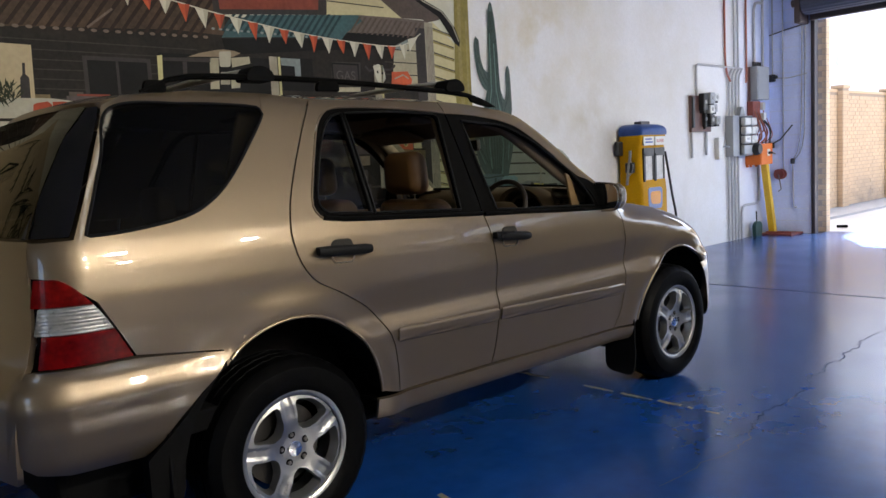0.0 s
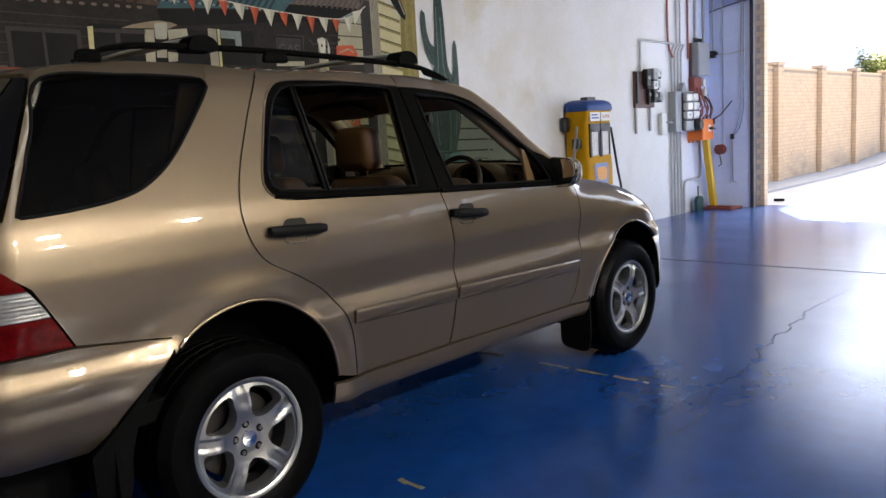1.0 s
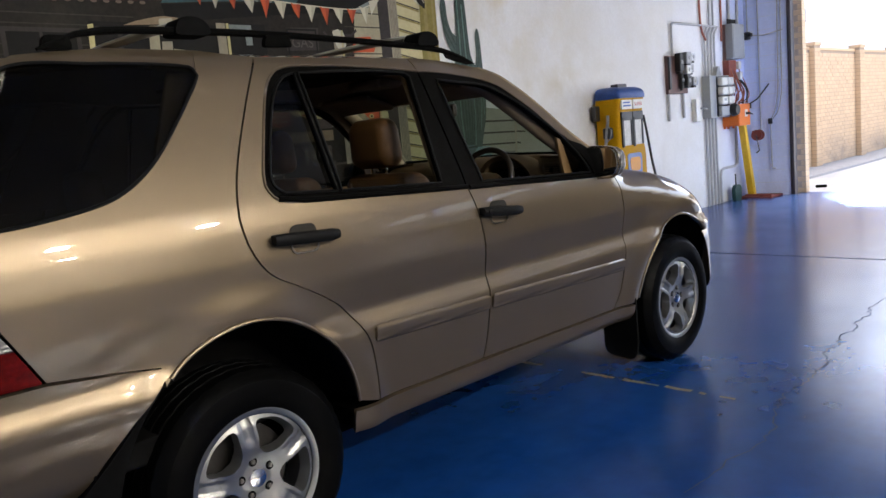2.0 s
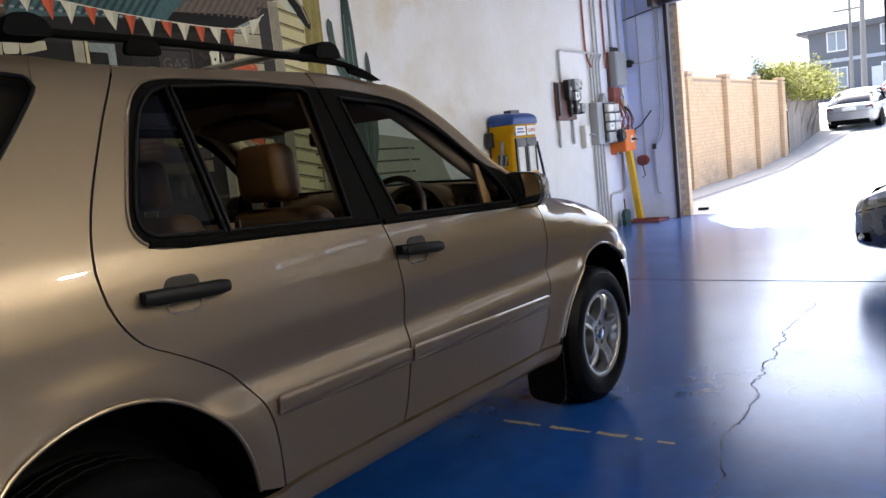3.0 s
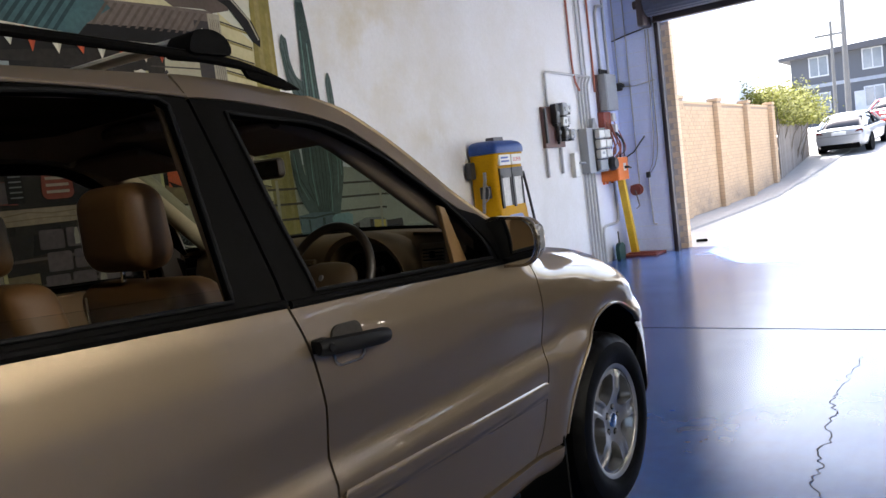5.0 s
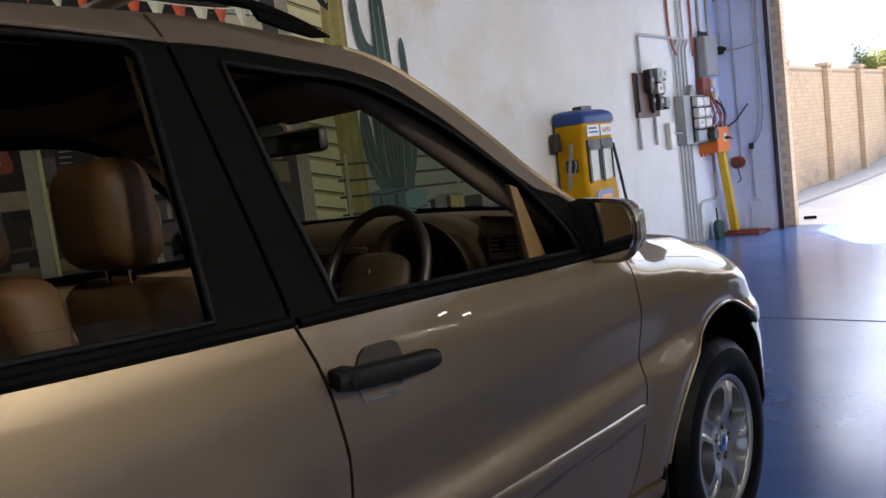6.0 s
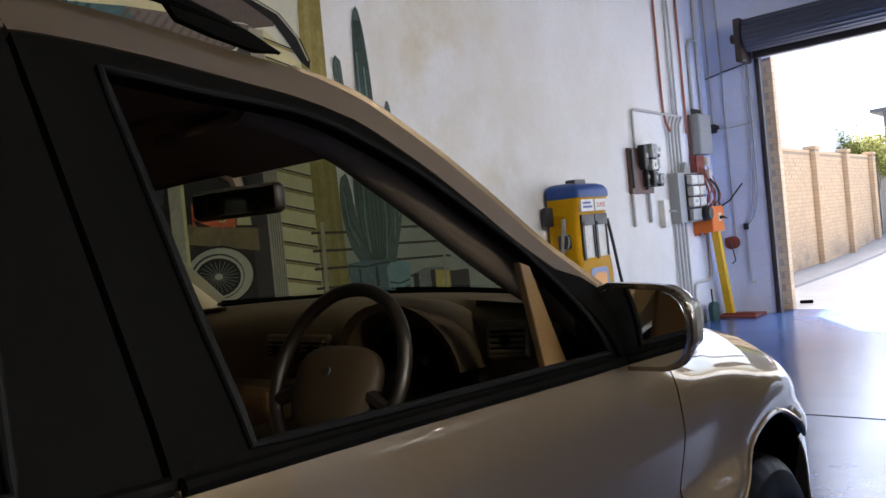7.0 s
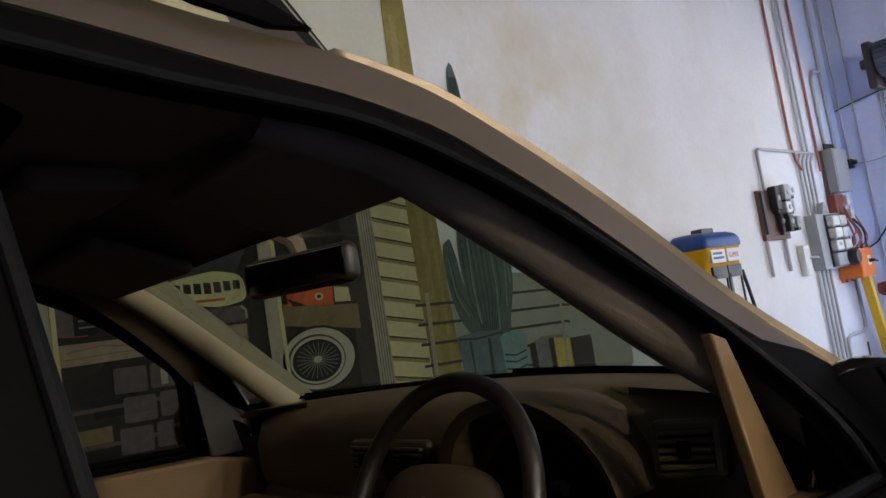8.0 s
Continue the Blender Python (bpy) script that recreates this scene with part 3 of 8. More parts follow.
P_WOOD = paint_of("wood", (0.20, 0.150, 0.075), 0.3, (0.13, 0.10, 0.05))
P_STEEL = paint_of("steel", (0.20, 0.20, 0.185), 0.4)
P_PLANK = paint_of("plank_line", (0.045, 0.040, 0.034), 0.4)
P_TWIN = paint_of("window_teal", (0.24, 0.28, 0.27), 0.3)
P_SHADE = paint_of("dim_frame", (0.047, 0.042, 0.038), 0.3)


def daub(name, poly, layer, material, parent=None):
    """A painted area: a very thin skin of paint, on one of the layers above the wall."""
    x = 0.0012 * layer
    return part(name, slab(poly, "x", x - 0.0009, x), material, parent or mural)


def daubs(name, polys, layer, material, parent=None):
    bm = bmesh.new()
    x = 0.0012 * layer
    for poly in polys:
        x += 0.00003
        A = [bm.verts.new((x, u, v)) for u, v in poly]
        bm.faces.new(A)
    return part(name, bm, material, parent or mural)


def rect(y0, y1, z0, z1):
    return [(y0, z0), (y1, z0), (y1, z1), (y0, z1)]


def oval(cy, cz, ry, rz, n=36):
    return [(cy + ry * math.cos(2 * math.pi * i / n), cz + rz * math.sin(2 * math.pi * i / n)) for i in range(n)]


def stroke(pts, w):
    """A brush stroke of width w along pts, as a polygon."""
    P = [Vector(p) for p in pts]
    l, r = [], []
    for i, p in enumerate(P):
        d = (P[min(i + 1, len(P) - 1)] - P[max(i - 1, 0)]).normalized()
        n = Vector((-d.y, d.x)) * w / 2
        l.append(tuple(p + n))
        r.append(tuple(p - n))
    return l + r[::-1]


rngm = random.Random(11)
daub("painted_sky", rect(-5.0, 4.20, 2.0, 4.9), 1, P_SKY)
daub("store_front", rect(-0.75, 3.78, 0.45, 2.72), 2, P_DARK)
# corrugated roofs with their ribs
roof_l = daub("rusty_roof", [(-0.75, 2.508)] + [(-0.07, 2.516), (0.246, 2.537), (0.471, 2.546), (0.771, 2.561), (1.094, 2.581), (1.535, 2.565)] + [(1.62, 3.02), (-0.75, 3.02)], 3, P_RUST)
daubs("roof_rib", [[(y, 2.53 + 0.012 * y), (y + 0.03, 2.53 + 0.012 * y), (y + 0.40, 3.02), (y + 0.355, 3.02)] for y in np.arange(-0.73, 1.36, 0.085)], 4, P_RUST2, roof_l)
daubs("roof_scallop", [oval(y, 2.524 + 0.0125 * y, 0.022, 0.012, 10) for y in np.arange(-1.0, 1.42, 0.085)], 4.4, P_EDGE, roof_l)
daub("roof_sheet_edge", stroke([(0.486, 2.548), (0.674, 2.694)], 0.016), 4.6, P_EDGE, roof_l)
roof_t = daub("teal_roof", [(1.519, 2.547), (1.92, 2.578), (2.309, 2.6), (2.679, 2.595), (2.754, 2.675), (2.936, 2.789), (2.889, 2.841), (1.778, 2.745), (1.578, 2.648)], 5, P_TEAL)
daubs("roof_rib", [[(y, 2.60), (y + 0.028, 2.60), (y + 0.20, 2.82), (y + 0.172, 2.82)] for y in np.arange(1.52, 2.55, 0.062)], 6, P_TEAL2, roof_t)
daubs("roof_scallop", [oval(y, 2.612 - 0.006 * (y - 1.4), 0.016, 0.010, 10) for y in np.arange(1.45, 2.62, 0.062)], 6.2, P_TWIN, roof_t)
roof_g = daub("grey_roof", [(2.754, 2.675), (3.194, 2.696), (3.633, 2.695), (3.747, 2.817), (3.757, 2.856), (3.415, 2.855), (2.889, 2.841), (2.936, 2.789)], 5.5, P_GREY)
daubs("roof_rib", [[(y, 2.675), (y + 0.024, 2.675), (y + 0.15, 2.83), (y + 0.126, 2.83)] for y in np.arange(2.78, 3.56, 0.062)], 6.5, P_EAVE, roof_g)
daub("roof_shadow", [(1.518, 2.538), (1.919, 2.569), (2.678, 2.59), (2.767, 2.676), (3.332, 2.7), (3.487, 2.685), (3.252, 2.564), (2.416, 2.495), (1.545, 2.411)], 4.5, P_BLACK)
board = daub("sign_board", [(1.468, 2.723), (2.545, 2.811), (2.556, 2.944)] + [(2.56, 3.42), (1.42, 3.42)], 7, P_SHADE)
daub("sign_face", [(1.52, 2.767), (2.459, 2.848), (2.467, 2.935)] + [(2.49, 3.36), (1.47, 3.36)], 8, P_SIGN, board)
upper = daub("upper_boards", [(2.545, 2.807), (3.429, 2.856), (3.165, 3.004)] + [(2.95, 3.40), (2.56, 3.40)], 4, P_CREAM)
daubs("board_line", [rect(2.56, 3.20, z, z + 0.010) for z in (2.93, 3.05, 3.17, 3.29)], 5, P_LINE, upper)
# right-hand house: boards, corner post, eave
side_b = daub("house_boards", [(3.80, 0.80), (4.09, 0.80), (4.10, 2.66), (3.80, 2.86)], 4, P_CREAM)
daubs("board_line", [stroke([(3.80, z + 0.045), (4.09, z - 0.012)], 0.011) for z in np.arange(0.86, 2.75, 0.118)], 5, P_LINE, side_b)
daubs("board_shade", [stroke([(3.80, z + 0.030), (4.09, z - 0.027)], 0.016) for z in np.arange(0.86, 2.75, 0.118)], 4.6, P_OCHRE, side_b)
front_b = daub("porch_boards", [(3.3, 2.566), (3.678, 2.698), (3.637, 2.181), (3.248, 2.172)], 5, P_SAGE)
daubs("board_line", [rect(3.17, 3.60, z, z + 0.010) for z in (2.20, 2.315, 2.43, 2.55)], 6, P_LINE, front_b)
daub("corner_post", rect(3.70, 3.81, 0.80, 2.84), 6, P_POST)
daubs("post_grain", [stroke([(3.72 + 0.018 * k, 0.85), (3.725 + 0.018 * k, 1.7), (3.72 + 0.018 * k, 2.8)], 0.004) for k in range(5)], 6.4, P_EAVE)
daub("post_shade", rect(3.575, 3.70, 0.80, 2.78), 6, P_UMBER)
daub("gable_soffit", [(3.165, 3.004), (3.632, 3.051), (3.925, 2.958), (3.904, 2.879), (3.756, 2.845), (3.669, 2.865), (3.415, 2.855)] + [], 6.6, P_EAVE)
daub("gable_front", [(2.95, 3.42), (3.30, 3.42)] + [(3.661, 3.053), (3.138, 3.002)], 6.7, P_EAVE)
eave = daub("eave_board", [(3.22, 3.42), (3.40, 3.42)] + [(3.706, 3.058), (3.957, 2.972), (4.119, 2.818), (4.181, 2.686), (4.169, 2.629), (4.1, 2.67), (3.977, 2.818), (3.891, 2.911), (3.616, 3.033)], 7, P_BLACK)
daub("eave_edge", stroke([(3.36, 3.42)] + [(3.69, 3.046), (3.941, 2.965), (4.088, 2.832), (4.165, 2.685)], 0.014), 7.5, P_POST, eave)
daub("olive_stripe", [(4.10, 0.80), (4.345, 0.80), (4.315, 2.2), (4.325, 3.3), (4.33, 4.85), (4.16, 4.85), (4.13, 3.2), (4.085, 2.3)], 6, P_OLIVE)
daubs("olive_wash", [stroke([(4.16, 0.9), (4.19, 1.8), (4.17, 2.6), (4.21, 3.4)], 0.05), stroke([(4.28, 1.1), (4.27, 2.0), (4.28, 2.9)], 0.03)], 6.4, P_OCHRE)
daubs("plank_line", [stroke([(-4.6, z), (-2.0, z + 0.006), (1.3, z - 0.004)], 0.008) for z in np.arange(1.98, 2.46, 0.066)], 2.6, P_PLANK)
dim = daub("dim_window", rect(0.43, 0.92, 2.06, 2.35), 3.2, P_BLACK)
daubs("dim_bar", [rect(0.43, 0.46, 2.06, 2.35), rect(0.89, 0.92, 2.06, 2.35), rect(0.66, 0.68, 2.06, 2.35), rect(0.43, 0.92, 2.32, 2.35)], 3.8, P_SHADE, dim)
twin = daub("teal_window", rect(2.02, 2.36, 2.14, 2.42), 6.8, P_BLACK)
daubs("window_bar", [[(2.04, 2.413), (2.235, 2.413), (2.233, 2.26), (2.176, 2.258), (2.173, 2.348), (2.045, 2.352)]], 7.2, P_TWIN, twin)
gas = daub("gas_sign", [(2.548, 2.221), (2.87, 2.23), (2.885, 2.415), (2.564, 2.405)], 7.5, P_SHADE)
daubs("sign_border", [rect(2.56, 2.575, 2.19, 2.40), rect(2.845, 2.86, 2.19, 2.40), rect(2.56, 2.86, 2.385, 2.40)], 8, P_BLACK, gas)
lettering("GAS", 0.085, P_FAINT, gas, (0.0100, 2.600, 2.250))
daub("pale_ledge", [(2.566, 2.141), (2.863, 2.148), (2.866, 2.189), (2.57, 2.181)], 7.5, P_SAGE)
# bunting
string = [(0.55, 2.93), (0.95, 2.835), (1.45, 2.74), (2.0, 2.662), (2.5, 2.612), (3.0, 2.585), (3.3, 2.585), (3.46, 2.62), (3.64, 2.725)]
line_y, line_z = [a for a, b in string], [b for a, b in string]
daub("bunting_string", stroke(flat(string, 0.08), 0.009), 9, P_WHITE)
for i in range(19):
    y = 0.78 + 0.1462 * i
    z = float(np.interp(y, line_y, line_z))
    w = 0.052 + 0.006 * math.sin(i * 3.3)
    tip = y + 0.008 + 0.014 * math.sin(i * 2.1)
    drop = 0.135 + 0.014 * math.cos(i * 1.7)
    fl_ = daub("bunting_flag", [(y - w, z + 0.004), (y - 0.4 * w, z - 0.006), (y + w, z - 0.004), (y + 0.45 * w, z - 0.07), (tip, z - drop), (y - 0.5 * w, z - 0.06)], 10, P_RED if i % 2 else P_WHITE)
    daub("flag_fold", [(y + 0.2 * w, z - 0.006), (y + w, z - 0.006), (tip + 0.002, z - drop * 0.96)], 10.6, P_RED_D if i % 2 else P_WHITE_D, fl_)
daub("bunting_flag", [(3.471, 2.662), (3.603, 2.693), (3.49, 2.545)], 10, P_WHITE)
daub("pale_awning", [(3.252, 2.564), (3.478, 2.663), (3.448, 2.554)], 8, P_TWIN)
# cactus
cact = daub("cactus", flat([(4.60, 1.18), (4.54, 1.34), (4.475, 1.6), (4.465, 1.9), (4.52, 2.12), (4.575, 2.3), (4.595, 2.8), (4.61, 3.02), (4.655, 3.135), (4.70, 3.02), (4.735, 2.7), (4.765, 2.2), (4.87, 2.05), (4.935, 1.85), (4.925, 1.6), (4.85, 1.36), (4.80, 1.18)], 0.05), 8, P_CACT)
daubs("cactus_arm", [flat([(4.60, 2.18), (4.50, 2.22), (4.42, 2.36), (4.385, 2.55), (4.380, 2.68), (4.41, 2.755), (4.455, 2.72), (4.47, 2.55), (4.52, 2.42), (4.60, 2.38)], 0.03),
                     flat([(4.72, 2.02), (4.80, 2.06), (4.845, 2.20), (4.85, 2.38), (4.88, 2.47), (4.915, 2.42), (4.93, 2.15), (4.92, 1.95), (4.82, 1.86), (4.72, 1.84)], 0.03),
                     flat([(4.62, 1.24), (4.48, 1.29), (4.37, 1.46), (4.325, 1.74), (4.350, 1.90), (4.40, 1.93), (4.44, 1.80), (4.47, 1.62), (4.60, 1.52)], 0.03)], 7.6, P_CACT, cact)
daubs("cactus_rib", [stroke([(4.63 + 0.35 * d, 1.24), (4.64 + 1.7 * d, 1.55), (4.64 + 1.75 * d, 1.88), (4.65 + d, 2.2), (4.655 + 0.75 * d, 2.6), (4.655 + 0.35 * d, 3.03)], 0.009) for d in (-0.085, -0.06, -0.035, -0.01, 0.015, 0.04, 0.065, 0.09)] + [stroke([(4.37, 1.84), (4.40, 1.6), (4.53, 1.40)], 0.009), stroke([(4.345, 1.7), (4.40, 1.48)], 0.007), stroke([(4.42, 2.7), (4.44, 2.5), (4.56, 2.3)], 0.009), stroke([(4.40, 2.62), (4.43, 2.42), (4.54, 2.25)], 0.008), stroke([(4.89, 2.4), (4.88, 2.15), (4.80, 1.98)], 0.008)], 9, P_CACT2, cact)
daubs("cactus_light", [stroke([(4.57, 1.36), (4.545, 1.6), (4.56, 1.95), (4.615, 2.2), (4.62, 2.8)], 0.014), stroke([(4.73, 1.3), (4.76, 1.6), (4.75, 1.95), (4.69, 2.2), (4.68, 2.7)], 0.014), stroke([(4.83, 1.45), (4.87, 1.7), (4.86, 1.95)], 0.012), stroke([(4.90, 1.6), (4.905, 1.85)], 0.012), stroke([(4.365, 1.8), (4.39, 1.56), (4.47, 1.42)], 0.010)], 9.6, P_CACT3, cact)
# low fence, tub, bucket and drum below the cactus
low = daub("pale_fence", flat([(4.30, 0.80), (6.05, 0.80), (5.98, 1.30), (5.80, 1.52), (5.3, 1.63), (4.6, 1.70), (4.30, 1.72)], 0.1), 3, P_PALE)
daubs("fence_line", [stroke([(4.04, z + 0.012), (4.4, z), (4.8, z + 0.012), (5.42, z - 0.004), (5.6 - (0.07 * k) % 0.16, z - 0.012)], 0.018) for k, z in enumerate((1.02, 1.15, 1.28, 1.40, 1.52))], 7, P_LINE, low)
daubs("fence_post", [[(4.10, 0.9), (4.135, 0.9), (4.155, 1.60), (4.125, 1.60)], [(5.33, 0.9), (5.36, 0.9), (5.41, 1.57), (5.385, 1.57)]], 10, P_POST)
tub = daub("painted_tub", [(4.38, 0.82), (4.72, 0.82), (4.76, 1.27), (4.70, 1.30), (4.50, 1.315), (4.33, 1.30)], 11, P_TUB)
daubs("tub_ring", [stroke([(4.34, 1.285), (4.50, 1.268), (4.70, 1.282), (4.75, 1.275)], 0.014), stroke([(4.37, 1.0), (4.52, 0.985), (4.72, 1.0)], 0.012), stroke([(4.45, 0.85), (4.44, 1.26)], 0.016), stroke([(4.60, 0.85), (4.61, 1.26)], 0.03)], 12, P_CACT2, tub)
pail = daub("painted_bucket", [(4.74, 0.82), (4.91, 0.82), (4.97, 1.25), (4.92, 1.275), (4.76, 1.275), (4.71, 1.25)], 12.4, P_PAIL)
daubs("bucket_ring", [stroke([(4.73, z), (4.83, z - 0.02), (4.945, z)], 0.012) for z in (0.93, 0.985, 1.04, 1.09, 1.135)], 13, P_CACT2, pail)
drum = daub("painted_drum", [(4.99, 0.84), (5.42, 0.84), (5.425, 1.165), (5.36, 1.19), (5.14, 1.205), (4.99, 1.17)], 9, P_STEEL)
daubs("drum_band", [[(5.24, 0.84), (5.41, 0.84), (5.415, 1.16), (5.25, 1.175)]], 10, P_YEL, drum)
daubs("drum_shade", [rect(4.99, 5.05, 0.84, 1.17), rect(5.19, 5.24, 0.84, 1.18)], 10, P_DARK, drum)
daub("tub_shadow", rounded(rect(5.43, 5.67, 0.84, 1.15), 0.03), 8, P_UMBER)
# spare wheel, signs and shelves seen inside the store
daub("wall_plank", [(3.13, 1.52), (3.62, 1.45), (3.62, 1.60), (3.14, 1.635)], 7, P_WOOD)
daubs("plank_edge", [stroke([(3.13, 1.645), (3.40, 1.61), (3.62, 1.60)], 0.016), stroke([(3.16, 1.50), (3.40, 1.48)], 0.012)], 7.5, P_BLACK)
sw_ = daub("painted_tyre", oval(3.32, 1.322, 0.243, 0.178), 8, P_BLACK)
daub("white_wall", oval(3.322, 1.322, 0.228, 0.164), 9, P_TYREW, sw_)
daub("tyre_groove", oval(3.305, 1.318, 0.182, 0.135), 9.5, P_UMBER, sw_)
daub("tyre_band", oval(3.308, 1.316, 0.172, 0.126), 9.8, P_TYREW, sw_)
daub("tyre_inner", oval(3.305, 1.314, 0.155, 0.112), 10, P_BLACK, sw_)
daubs("wire_spoke", [stroke([(3.305 + 0.02 * math.cos(a), 1.314 + 0.015 * math.sin(a)), (3.305 + 0.135 * math.cos(a + 0.12), 1.314 + 0.097 * math.sin(a + 0.12))], 0.004) for a in np.arange(0, 2 * math.pi, 0.2618)], 11, P_STEEL, sw_)
daub("wheel_hub", oval(3.305, 1.318, 0.026, 0.018, 16), 12, P_TYREW, sw_)
daub("painted_post", rect(3.035, 3.115, 0.8, 2.40), 9, P_POST)
daub("post_light", stroke([(3.125, 0.8), (3.122, 1.6), (3.13, 2.40)], 0.022), 9.6, P_YELLOWISH)
daub("painted_post", rect(1.93, 2.005, 0.8, 2.42), 9, P_POST)
daub("post_light", stroke([(2.02, 0.8), (2.018, 1.6), (2.025, 2.42)], 0.022), 9.6, P_YELLOWISH)
beam = daub("painted_beam", [(1.30, 1.47), (2.92, 1.472), (2.92, 1.560), (1.30, 1.572)], 8, P_BEAM)
daubs("beam_grain", [stroke([(2.06, 1.53), (2.2, 1.545), (2.34, 1.53), (2.5, 1.537)], 0.006), stroke([(2.05, 1.50), (2.3, 1.507), (2.6, 1.495)], 0.005)], 8.5, P_WOOD, beam)
osign = daub("cream_oval_sign", rounded([(2.50, 1.70), (2.52, 1.80), (2.78, 1.842), (2.93, 1.81), (2.945, 1.68), (2.80, 1.655)], 0.05), 8.6, P_YELLOWISH)
daubs("sign_bars", [[(2.56 + 0.052 * k, 1.735 + 0.006 * math.cos(k)), (2.598 + 0.052 * k, 1.732 + 0.006 * math.cos(k)), (2.598 + 0.052 * k, 1.782), (2.56 + 0.052 * k, 1.786)] for k in range(7)], 9.4, P_BLACK, osign)
daubs("sign_stripe", [rect(2.62, 2.82, 1.688, 1.702)], 9.4, P_RED_D, osign)
panel_ = daub("rounded_panel", rounded(rect(2.60, 2.93, 1.575, 1.655), 0.03), 8.6, P_STONE)
daub("panel_edge", stroke([(2.90, 1.65), (2.925, 1.63), (2.925, 1.585)], 0.012), 9.2, P_PALE, panel_)
rs9 = daub("red_sign", [(3.17, 1.62), (3.46, 1.60), (3.465, 1.71), (3.17, 1.745)], 8.6, P_RED)
daub("sign_corner", [(3.17, 1.66), (3.29, 1.612), (3.20, 1.616)], 9.2, P_BLACK, rs9)
daub("sign_dot", oval(3.37, 1.655, 0.028, 0.022, 16), 9.2, P_YELLOWISH, rs9)
daub("dot_middle", oval(3.37, 1.655, 0.014, 0.010, 12), 9.6, P_BLACK, rs9)
daub("cream_scrap", [(3.47, 1.615), (3.575, 1.61), (3.57, 1.69), (3.475, 1.70)], 8.6, P_CREAM)
rsign = daub("winged_sign", rounded([(2.30, 1.61), (2.50, 1.61), (2.49, 1.775), (2.31, 1.775)], 0.05), 8.6, P_SIGN)
daubs("sign_wing", [rect(2.33, 2.47, 1.645 + 0.04 * k, 1.662 + 0.04 * k) for k in range(3)], 9.2, P_POST, rsign)
wsign = daub("winged_sign", rounded([(1.50, 1.66), (1.90, 1.66), (1.86, 1.82), (1.54, 1.82)], 0.06), 8.6, P_SIGN)
daubs("sign_wing", [rect(1.57, 1.83, 1.70 + 0.035 * k, 1.72 + 0.035 * k) for k in range(3)], 9.2, P_POST, wsign)
lamp_p = daub("painted_lantern", rect(2.10, 2.20, 1.60, 1.80), 8.2, P_BLACK)
daubs("lantern_bar", [rect(2.12, 2.19, 1.63 + 0.03 * k, 1.638 + 0.03 * k) for k in range(5)], 8.8, P_STEEL, lamp_p)
for k in range(4):
    for j in range(3):
        y0 = 2.24 + 0.165 * k + 0.03 * (j % 2)
        daub("stacked_block", rounded([(y0, 1.05 + 0.135 * j), (y0 + 0.15, 1.045 + 0.135 * j), (y0 + 0.152, 1.16 + 0.135 * j), (y0 + 0.004, 1.165 + 0.135 * j)], 0.015), 8 + 0.1 * k, P_STONE)
for y0, z0, z1, w in ((2.47, 1.33, 1.43, 0.016), (2.62, 1.29, 1.42, 0.02), (2.70, 1.32, 1.41, 0.014), (2.60, 1.02, 1.16, 0.022), (2.84, 1.30, 1.40, 0.03)):
    daub("pale_bottle", [(y0 - w, z0), (y0 + w, z0), (y0 + w, z0 + 0.6 * (z1 - z0)), (y0 + 0.4 * w, z1), (y0 - 0.4 * w, z1), (y0 - w, z0 + 0.6 * (z1 - z0))], 9.6, P_POST)
for k, mt in enumerate((P_STEEL, P_WOOD, P_EAVE, P_SIGN, P_STONE)):
    pl = []
    for _ in range(16):
        y, z = rngm.uniform(-0.6, 2.2), rngm.choice((0.95, 1.12, 1.28, 1.60, 1.78, 2.0))
        w, hgt = rngm.uniform(0.05, 0.24), rngm.uniform(0.03, 0.13)
        pl.append([(y, z), (y + w, z + rngm.uniform(-0.01, 0.01)), (y + w, z + hgt), (y, z + hgt)])
    daubs("shelf_goods", pl, 4 + 0.5 * k, mt)
daubs("shelf_line", [rect(-0.6, 3.5, z, z + 0.018) for z in (1.10, 1.26, 1.985)], 6.6, P_EAVE)
# pale window with a lamp, skull, poster and old car at the far end
wn_ = daub("painted_window", rect(0.98, 1.95, 2.10, 2.40), 6.7, P_BLACK)
daubs("window_bar", [[(0.972, 2.376), (1.012, 2.383), (1.003, 2.197), (0.967, 2.192)]], 7.4, P_YELLOWISH, wn_)
daubs("window_bar", [[(1.015, 2.366), (1.407, 2.381), (1.403, 2.346), (1.013, 2.341)], [(1.169, 2.34), (1.206, 2.341), (1.198, 2.212), (1.166, 2.211)]], 7.2, P_SHADE, wn_)
daubs("window_bar", [[(1.397, 2.381), (1.474, 2.385), (1.461, 2.14), (1.384, 2.138)], [(1.583, 2.39), (1.747, 2.408), (1.752, 2.353), (1.586, 2.314)], [(1.568, 2.224), (1.653, 2.217), (1.642, 2.154), (1.566, 2.147)]], 7.2, P_SAGE, wn_)
daub("lamp_halo", flat([(1.219, 2.381), (1.305, 2.411), (1.525, 2.454), (1.672, 2.431), (1.604, 2.4), (1.398, 2.39)], 0.05), 7.0, P_BEAM)
lp_ = daub("painted_lamp", rounded([(1.478, 2.314), (1.479, 2.434), (1.588, 2.444), (1.572, 2.318)], 0.02), 7.6, P_TYREW)
daub("lamp_foot", [(1.474, 2.176), (1.484, 2.274), (1.563, 2.277), (1.558, 2.178)], 7.6, P_POST, lp_)
sk = daub("cow_skull", flat([(3.027, 2.385), (3.089, 2.409), (3.142, 2.39), (3.166, 2.276), (3.101, 2.221), (3.058, 2.272)], 0.03), 9.6, P_WHITE)
